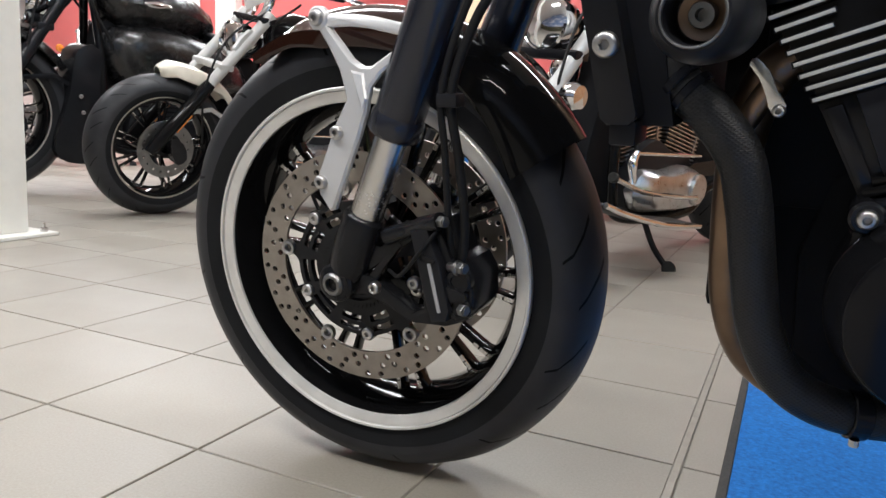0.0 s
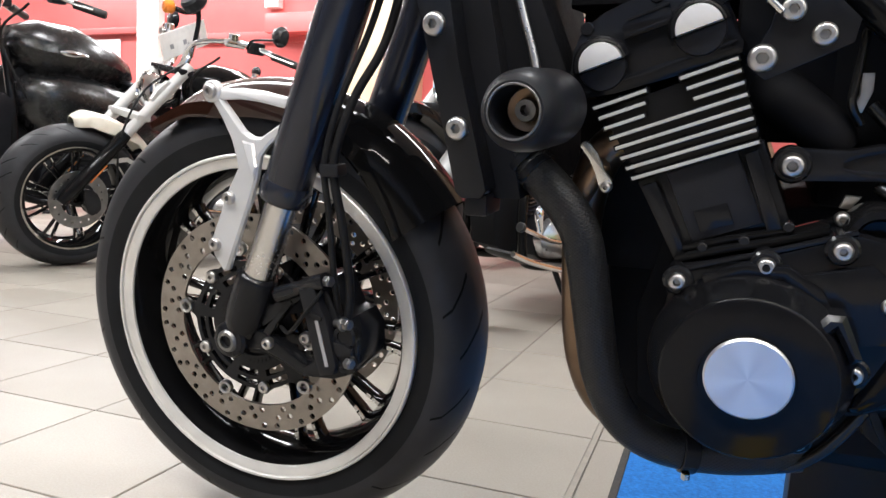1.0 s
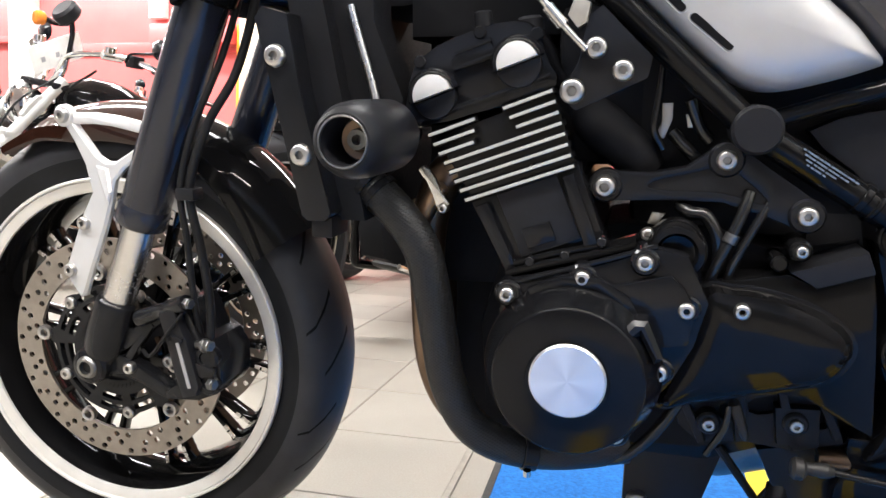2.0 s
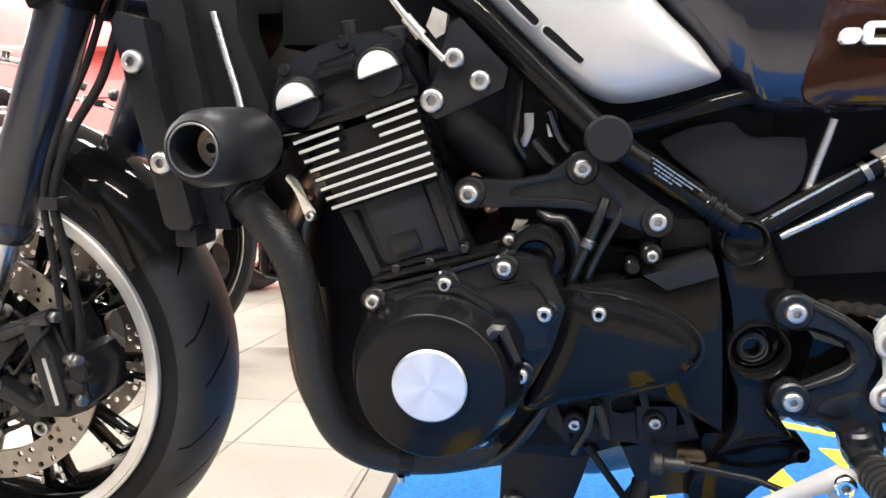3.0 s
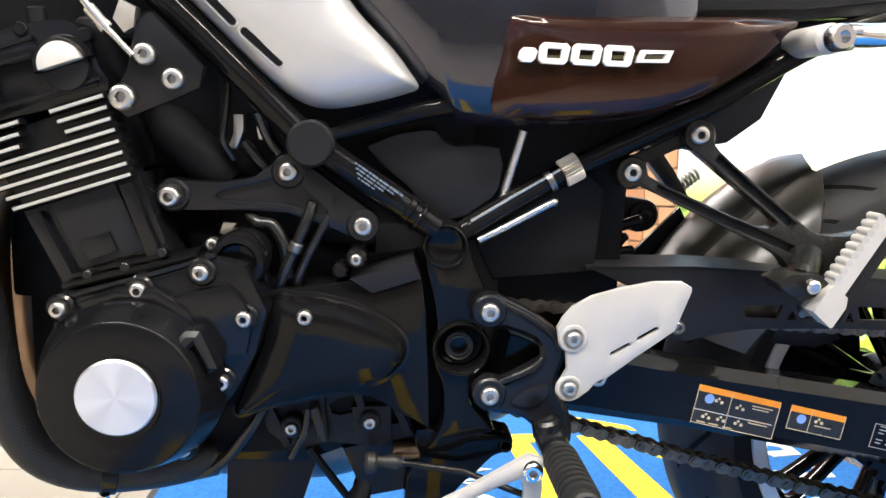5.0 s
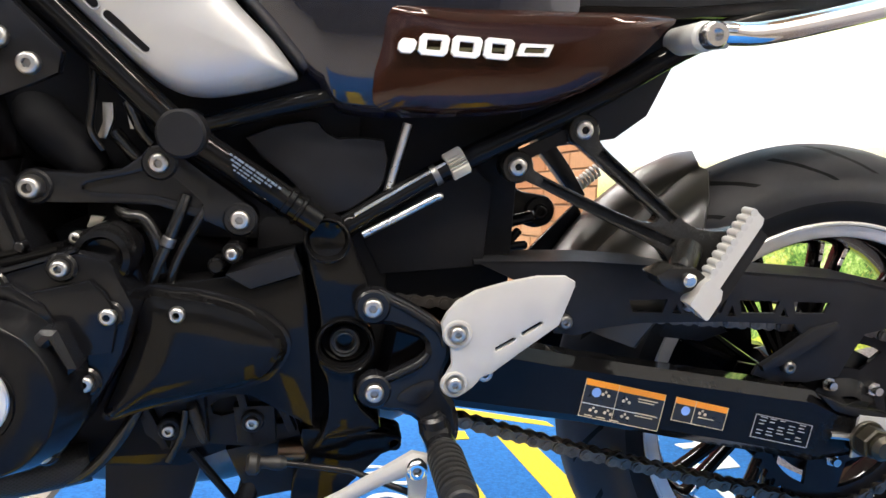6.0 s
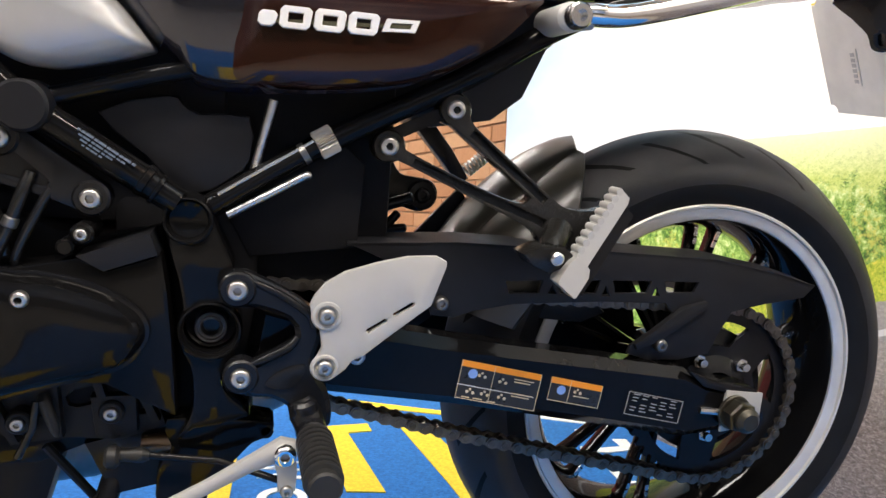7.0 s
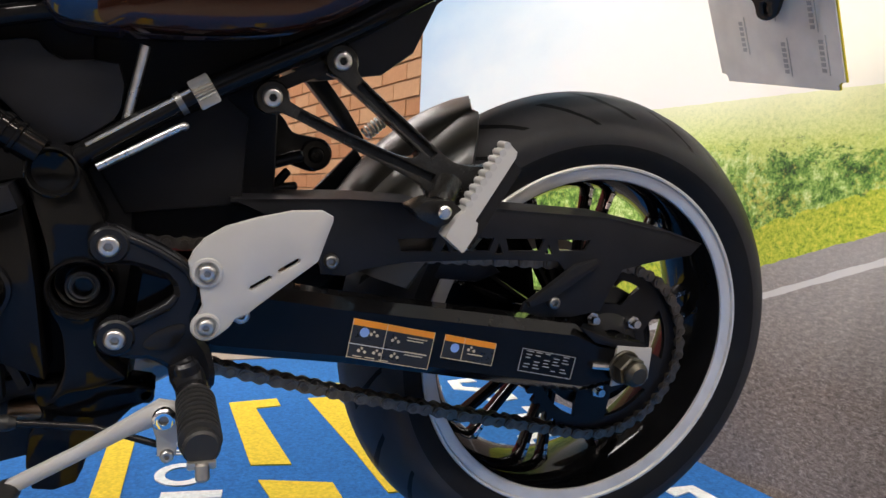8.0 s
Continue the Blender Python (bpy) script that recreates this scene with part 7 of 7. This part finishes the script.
    glass = lathe([(0.076, -0.048), (0.05, -0.058), (0.0001, -0.062)], seg=28)
    turn = Matrix.Translation((hx, 0, 0.84 if card else 0.81)) @ Matrix.Rotation(radians(-90), 4, "Z")
    for b in (lamp, glass):
        bmesh.ops.transform(b, matrix=turn, verts=b.verts)
    hl = part("headlamp", lamp, "chrome", c, "chromed round headlamp")
    part("fork_brace", cheek(smooth_loop([(fx(0.8) - 0.035, 0.81), (fx(0.88) - 0.03, 0.9), (fx(0.88) + 0.03, 0.88), (fx(0.8) + 0.01, 0.78)], 2), -0.135, -0.11, bev=0.006), fork_mat, c)
    part("lens", glass, "chrome", hl)
    zt = 1.08 + tall
    for s in (-1, 1):
        part("handlebar", tube([(fx(0.98), s * 0.04, 0.98), (fx(0.98) + 0.02, s * 0.1, zt - 0.02), (fx(0.98) + 0.12, s * 0.26 * wide, zt + 0.02), (fx(0.98) + 0.26, s * 0.38 * wide, zt - 0.02)], 0.0125, 12), "chrome", c)
        part("grip", rod((fx(0.98) + 0.22, s * 0.345 * wide, zt - 0.012), (fx(0.98) + 0.32, s * 0.43 * wide, zt - 0.04), 0.018, 14, 0.003), "rubber", c)
        part("lever", tube([(fx(0.98) + 0.16, s * 0.3 * wide, zt + 0.01), (fx(0.98) + 0.19, s * 0.36 * wide, zt - 0.01), (fx(0.98) + 0.26, s * 0.44 * wide, zt - 0.03)], 0.006, 8), "bright_steel", c)
        part("switch_box", block(fx(0.98) + 0.14, fx(0.98) + 0.2, s * 0.3 * wide - 0.03, s * 0.3 * wide + 0.03, zt - 0.02, zt + 0.035, 0.008), "plastic_black", c)
        part("mirror_stalk", tube([(fx(0.98) + 0.14, s * 0.28 * wide, zt), (fx(0.98) + 0.13, s * 0.32 * wide, zt + 0.04), (fx(0.98) + 0.2, s * 0.37 * wide, zt + 0.06)], 0.006, 8), "satin_black", c)
        part("mirror", pillow(circle(0, 0, 0.06, 20), 0, 0.022, 4, 2, -0.006), "satin_black", c).matrix_basis = Matrix.Translation((fx(0.98) + 0.22, s * 0.38 * wide, zt + 0.08)) @ Matrix.Rotation(radians(80), 4, "Z") @ Matrix.Diagonal((1.3, 1, 0.8, 1))
        part("riser", tube([(fx(0.95), s * 0.06, 0.95), (fx(0.98) + 0.02, s * 0.062, 1.02), (fx(0.98) + 0.03, s * 0.065, zt - 0.02)], [0.022, 0.017, 0.02], 12), "chrome", c)
        part("reservoir", merge(rod((fx(0.98) + 0.1, s * 0.235 * wide, zt + 0.02), (fx(0.98) + 0.1, s * 0.235 * wide, zt + 0.055), 0.026, 14, 0.004), rod((fx(0.98) + 0.06, s * 0.235 * wide, zt + 0.012), (fx(0.98) + 0.15, s * 0.25 * wide, zt + 0.012), 0.019, 12, 0.003)), "chrome", c)
        if not card and not bulk and s < 0:
            part("spot_lamp", lathe([(0.0001, 0.045), (0.025, 0.038), (0.04, 0.015), (0.042, -0.01), (0.034, -0.03), (0.0001, -0.038)], (fx(0.6) + 0.0, 0, 0.6), 20), "chrome", c, "small chromed lamp housing").location = (0, -0.2, 0)
        if not card:
            part("indicator", lathe([(0.0001, -0.03), (0.028, -0.022), (0.034, 0.0), (0.02, 0.03), (0.0001, 0.035)], (fx(0.9) - 0.04, 0, 0.94), 16), "orange_lens", c).location = (0, s * 0.2, 0)
    sect = lambda x, w, z0, z1: [(x, w * math.cos(t) * (1 if math.sin(t) > 0 else 0.85), (z0 + z1) / 2 + (z1 - z0) / 2 * math.sin(t)) for t in np.linspace(0, math.tau, 20, endpoint=False)]
    tk = part("fuel_tank", skin([sect(0.42, 0.03, 0.86, 0.9), sect(0.45, 0.1, 0.79, 0.96), sect(0.55, 0.16, 0.73, 1.0), sect(0.7, 0.175, 0.72, 1.0), sect(0.85, 0.15, 0.73, 0.95), sect(0.97, 0.09, 0.74, 0.88), sect(1.01, 0.03, 0.78, 0.82)]), tank_mat, c)
    part("emblem", pillow(smooth_loop([(0.6, 0.87), (0.66, 0.885), (0.73, 0.87), (0.66, 0.855)], 3), -0.17, -0.178, 3, 2, -0.16), "chrome", tk, "plain chrome tank emblem")
    part("seat", skin([sect(0.93, 0.06, 0.76, 0.8), sect(0.98, 0.14, 0.7, 0.79), sect(1.12, 0.17, 0.66, 0.76), sect(1.28, 0.16, 0.69, 0.8), sect(1.34, 0.08, 0.76, 0.84)]), "plastic_black", c)
    rr = []
    for a in np.linspace(radians(135), radians(-5), 20):
        pr = [(-0.1, 0.35), (-0.095, 0.378), (-0.05, 0.394), (0, 0.397), (0.05, 0.394), (0.095, 0.378), (0.1, 0.35)]
        pr += [(y * 0.96, r - 0.004) for y, r in reversed(pr)]
        rr.append([(1.66 + r * math.cos(a), y, 0.37 + r * math.sin(a)) for y, r in pr])
    part("rear_fender", skin(rr), tank_mat, c)
    part("tail_lamp", rod((2.03, 0, 0.55), (2.08, 0, 0.56), 0.04, 16, 0.01), "red_lens", c)
    part("frame", tube([(0.42, -0.06, 0.86), (0.44, -0.11, 0.6), (0.46, -0.13, 0.3), (0.55, -0.13, 0.2), (1.0, -0.13, 0.2), (1.2, -0.12, 0.3), (1.62, -0.12, 0.34)], 0.019, 12), "gloss_black", c)
    part("frame_tube", tube([(0.42, 0.06, 0.86), (0.46, 0.13, 0.3), (0.55, 0.13, 0.2), (1.0, 0.13, 0.2), (1.62, 0.12, 0.34)], 0.019, 12), "gloss_black", c)
    en = part("crankcase", cheek(smooth_loop([(0.56, 0.3), (0.6, 0.42), (0.72, 0.48), (0.84, 0.44), (0.98, 0.42), (1.04, 0.3), (0.96, 0.21), (0.62, 0.21)], 3), -0.12, 0.12, bev=0.01), "plastic_black", c)
    for tilt in (-0.21, 0.19):
        d, s = Vector((math.sin(tilt), math.cos(tilt))), Vector((math.cos(tilt), -math.sin(tilt)))
        base = Vector((0.83 + tilt * 0.68, 0.408))
        p = base + d * 0.1
        cy = part("cylinder", cheek([tuple(p + s * (0.09 * a) + d * (0.11 * b)) for a, b in ((-1, -1), (1, -1), (1, 1), (-1, 1))], -0.068, 0.068), "engine_black", c, "black finned cylinder", False)
        fin = part("fin", cheek([tuple(base + s * (0.128 * a) + d * (0.0024 * b)) for a, b in ((-1, -1), (1, -1), (1, 1), (-1, 1))], -0.085, 0.085), fin_mat, cy, "", False)
        for k in range(1, 14):
            again(fin, Matrix.Translation((d.x * 0.0148 * k, 0, d.y * 0.0148 * k)), cy)
        q = base + d * 0.22
        part("rocker_cover", cheek([tuple(q + s * (0.1 * a) + d * (0.03 * b)) for a, b in ((-1, -1), (1, -1), (0.8, 1), (-0.8, 1))], -0.08, 0.08, bev=0.01), engine_mat, en)
        part("fin_edge", cheek(arm([tuple(base + d * 0.03 + s * 0.1), tuple(base + d * 0.19 + s * 0.1)], 0.004), -0.088, -0.084), engine_mat, en)
    part("primary_cover", pillow(smooth_loop([(0.56, 0.3), (0.62, 0.37), (0.75, 0.37), (0.9, 0.39), (1.02, 0.36), (1.06, 0.29), (1.0, 0.23), (0.85, 0.22), (0.7, 0.22), (0.6, 0.23)], 3), -0.15, -0.2, 5, 3, -0.1), engine_mat, c, "polished primary cover")
    part("derby_cover", lathe(disc_profile(0.06, -0.212, -0.19, 0.006), (0.93, 0, 0.305), 28), engine_mat, c)
    if not bulk:
        fb = part("footboard", cheek(smooth_loop([(0.13, 0.288), (0.24, 0.258), (0.43, 0.222), (0.7, 0.2), (0.72, 0.212), (0.44, 0.238), (0.25, 0.275), (0.14, 0.304)], 2), -0.34, -0.22, bev=0.004), "rubber", c, "black rubber footboard")
        part("edge", tube([(0.115, -0.335, 0.303), (0.22, -0.345, 0.272), (0.43, -0.345, 0.231), (0.6, -0.345, 0.214), (0.72, -0.34, 0.206)], 0.0095, 8), "chrome", fb, "chromed edge")
        part("shift_rod", tube([(0.381, -0.25, 0.446), (0.6, -0.248, 0.443), (0.82, -0.245, 0.44)], 0.006, 8), "chrome", c)
        part("shift_lever", tube([(0.27, -0.25, 0.368), (0.36, -0.252, 0.342), (0.466, -0.25, 0.316), (0.65, -0.25, 0.298), (0.84, -0.25, 0.287)], 0.0085, 8), "chrome", c)
        part("shift_arm", tube([(0.381, -0.25, 0.452), (0.362, -0.25, 0.41), (0.386, -0.25, 0.35)], [0.01, 0.016, 0.01], 10), "chrome", c)
        part("toe_peg", rod((0.258, -0.25, 0.37), (0.275, -0.25, 0.366), 0.017, 12, 0.003), "rubber", c)
    part("down_pipe", tube([(0.68, 0.09, 0.56), (0.58, 0.13, 0.5), (0.56, 0.17, 0.36), (0.7, 0.2, 0.26), (1.1, 0.21, 0.25), (1.9, 0.23, 0.28)], [0.024, 0.024, 0.024, 0.028, 0.045, 0.045], 14), "chrome", c)
    part("air_cleaner", lathe(disc_profile(0.085, 0.12, 0.2, 0.015), (0.74, 0, 0.62), 28), "satin_black", c)
    part("belt_guard", cheek(smooth_loop([(0.95, 0.4), (1.3, 0.42), (1.66, 0.44), (1.66, 0.37), (1.3, 0.36), (0.95, 0.35)], 2), -0.16, -0.15), "satin_black", c)
    part("side_stand", tube([(0.66, -0.15, 0.2), (0.68, -0.2, 0.1), (0.7, -0.26, 0.03)], 0.011, 10), "satin_black", c)
    part("stand_foot", rod((0.7, -0.262, 0.03), (0.695, -0.27, 0.034), 0.03, 14, 0.004), "satin_black", c)
    for k, (pts, r) in enumerate((([(fx(0.98), -0.1, 1.0), (fx(0.8) - 0.06, -0.12, 0.85), (fx(0.6), -0.14, 0.62), (0.08, -0.11, 0.36)], 0.005), ([(fx(0.98) + 0.1, -0.2, 1.05), (0.38, -0.12, 0.9), (0.5, -0.14, 0.62), (0.56, -0.14, 0.4)], 0.006), ([(fx(0.98) + 0.12, 0.2, 1.05), (0.33, 0.1, 0.95), (0.42, 0.05, 0.8)], 0.006))):
        part("cable", tube(pts, r, 8), "hose", c)
    # flat dark filler that blocks the view of the wall behind the engine
    part("engine_filler", cheek(smooth_loop([(0.42, 0.26), (0.9, 0.2), (1.3, 0.28), (1.3, 0.62), (0.95, 0.74), (0.5, 0.8), (0.43, 0.6)], 3), -0.05, 0.06, bev=0.01), "matt_black", c, "dark filler standing for engine and frame")
    if bulk:
        cowl = part("radiator_cowl", cheek(smooth_loop([(0.24, 0.2), (0.3, 0.44), (0.33, 0.63), (0.43, 0.645), (0.47, 0.4), (0.45, 0.18), (0.34, 0.14)], 3), -0.13, 0.06, bev=0.008), "satin_black", c, "black radiator cowl")
        for bx, bz in ((0.348, 0.44), (0.358, 0.37)):
            bolt(cowl, bx, -0.131, bz, 0.009)
        for k in range(9):
            part("engine_fin", block(0.6, 0.86, -0.13, -0.08, 0.32 + 0.022 * k, 0.328 + 0.022 * k, 0.002), "engine_black", c)
        part("side_shroud", pillow(smooth_loop([(0.46, 0.72), (0.6, 0.78), (0.85, 0.76), (1.1, 0.66), (1.15, 0.5), (0.9, 0.45), (0.6, 0.47), (0.47, 0.56)], 3), -0.1, -0.2, 6, 2.4, 0.0), tank_mat, c, "bulging black side shroud")
    if card:
        gx = fx(0.98) + 0.06
        gauge = part("gauge_pod", rod((gx, -0.03, zt + 0.15), (gx - 0.05, -0.03, zt + 0.19), 0.062, 20, 0.012), "plastic_black", c, "black round gauge pod")
        part("stem", tube([(gx, -0.03, zt - 0.02), (gx + 0.01, -0.03, zt + 0.08), (gx, -0.03, zt + 0.15)], 0.012, 10), "satin_black", gauge)
        amber = part("indicator", rod((gx - 0.05, 0.2, zt + 0.13), (gx + 0.0, 0.19, zt + 0.13), 0.034, 16, 0.01), "orange_lens", c, "amber indicator lens")
        part("stalk", tube([(gx, 0.19, zt + 0.13), (gx + 0.02, 0.12, zt + 0.12), (gx + 0.01, -0.02, zt + 0.13)], 0.014, 10), "satin_black", amber)
        cd = part("display_card", cheek([(0.0, 0.0), (0.28, 0.0), (0.28, 0.12), (0.0, 0.12)], -0.003, 0.003), "white_paint", c, "plain white display card", False)
        cd.matrix_basis = Matrix.Translation((fx(0.98) - 0.1, -0.06, 0.985)) @ Matrix.Rotation(radians(12), 4, "Z") @ Matrix.Rotation(radians(-24), 4, "Y")
        for k in range(3):
            part("print_bar", cheek([(0.05 + 0.08 * k, 0.04), (0.07 + 0.08 * k, 0.04), (0.07 + 0.08 * k, 0.062), (0.05 + 0.08 * k, 0.062)], -0.0045, -0.002), "grey_print", cd, "", False)
    return c


ROW = 72.5
cruiser(pose(-2.29, 1.62, 0, 10, 0, ROW), "cruiser motorcycle with cream front fender and silver fork", "cream_paint", "gloss_black", "satin_silver", card=True, reach=0.13, low_mat="gloss_black", axle=0.327, size=1.045, wide=1.25, tall=0.03)
cruiser(pose(-3.53, 1.47, 0, 5, 0, ROW) @ Matrix.Scale(1.25, 4), "large black cruiser motorcycle with gloss black fender and tank", "tank_satin", "tank_satin", "satin_black", engine_mat="engine_black", bulk=True)
cruiser(pose(-0.45, 1.25, 0, 5, 0, ROW), "cruiser motorcycle with chromed fork and polished engine covers", "gloss_black", "gloss_black", "satin_silver", fin_mat="polished", reach=0.13)
cruiser(pose(-0.95, 2.85, 0, 5, 0, ROW + 6), "red cruiser motorcycle parked in the second row", "red_paint", "red_paint", engine_mat="polished")
cruiser(pose(-3.3, 3.75, 0, 5, 0, ROW + 4), "dark cruiser motorcycle with tall bars in the second row", "gloss_black", "gloss_black", tall=0.1)
cruiser(pose(-5.3, 2.9, 0, 5, 0, ROW + 4), "dark cruiser motorcycle further along the row", "gloss_black", "red_paint")


# ---- pieces of the setting: floor tiles and bricks ----
def tile_mesh(w, x0=None, x1=None):
    bm = block(-w / 2 if x0 is None else x0, w / 2 if x1 is None else x1, -w / 2, w / 2, -0.008, 0.0)
    top = [e for e in bm.edges if all(v.co.z > -1e-6 for v in e.verts)]
    bmesh.ops.bevel(bm, geom=top, offset=0.0012, segments=1, affect="EDGES")
    return bm


first_tile, loose, cut_tiles = None, [], {}
for i in range(-31, 10):
    for j in range(-13, 20):
        c = NODE + GU * (TILE * (i + 0.5)) + GV * (TILE * (j + 0.5))
        if not (-9.8 < c.x < 2.2 and -4.3 < c.y < 5.8):
            continue
        if 0.6 < c.x < 2.2 and -1.3 < c.y < 1.0 or c.x > 1.75:
            continue
        near = -4.6 < c.x < 0.72 and -0.75 < c.y < 4.0
        if not near:
            loose.append(c)
            continue
        m = Matrix.Translation(c) @ Matrix.Rotation(GRID + random.uniform(-0.002, 0.002), 4, "Z") @ Matrix.Rotation(random.uniform(-0.001, 0.001), 4, "X")
        if i in (1, 2):
            if i in cut_tiles:
                again(cut_tiles[i], m, floor)
            else:
                cut_tiles[i] = part("tile", tile_mesh(TILE - JOINT, None if i == 1 else -0.168, 0.138 if i == 1 else None), "tile", floor, "", False)
                cut_tiles[i].matrix_basis = m
        elif first_tile is None:
            first_tile = part("tile", tile_mesh(TILE - JOINT), "tile", floor, "", False)
            first_tile.matrix_basis = m
        else:
            again(first_tile, m, floor)
verts, faces = [], []
for c in loose:
    h, k = (TILE - JOINT) / 2, len(verts)
    base = [c + GU * (h * a) + GV * (h * b) for a, b in ((-1, -1), (1, -1), (1, 1), (-1, 1))]
    verts += [tuple(p) for p in base] + [(p.x, p.y, -0.006) for p in base]
    faces += [(k, k + 1, k + 2, k + 3)] + [(k + e, k + 4 + e, k + 4 + (e + 1) % 4, k + (e + 1) % 4) for e in range(4)]
me = bpy.data.meshes.new("far_tiles")
me.from_pydata(verts, [], faces)
me.materials.append(M["tile"])
far = tagged(new("far_tiles", me), "beige floor tiles further off", "", "", "stuff")
far.parent = floor

first_brick = None
for row in range(27):
    for k in range(10):
        x = -1.33 - 0.1 - 0.2 * k - (0.1 if row % 2 else 0.0) + 0.09
        m = Matrix.Translation((x, 0.009 + random.uniform(-0.0015, 0.0015), 0.04 + 0.062 * row)) @ Matrix.Rotation(random.uniform(-0.004, 0.004), 4, "Y")
        if first_brick is None:
            first_brick = part("brick", block(-0.0965, 0.0965, 0, 0.05, -0.0275, 0.0275, 0.002), "brick", wall_east, "", False)
            first_brick.matrix_basis = m
        else:
            again(first_brick, m, wall_east)
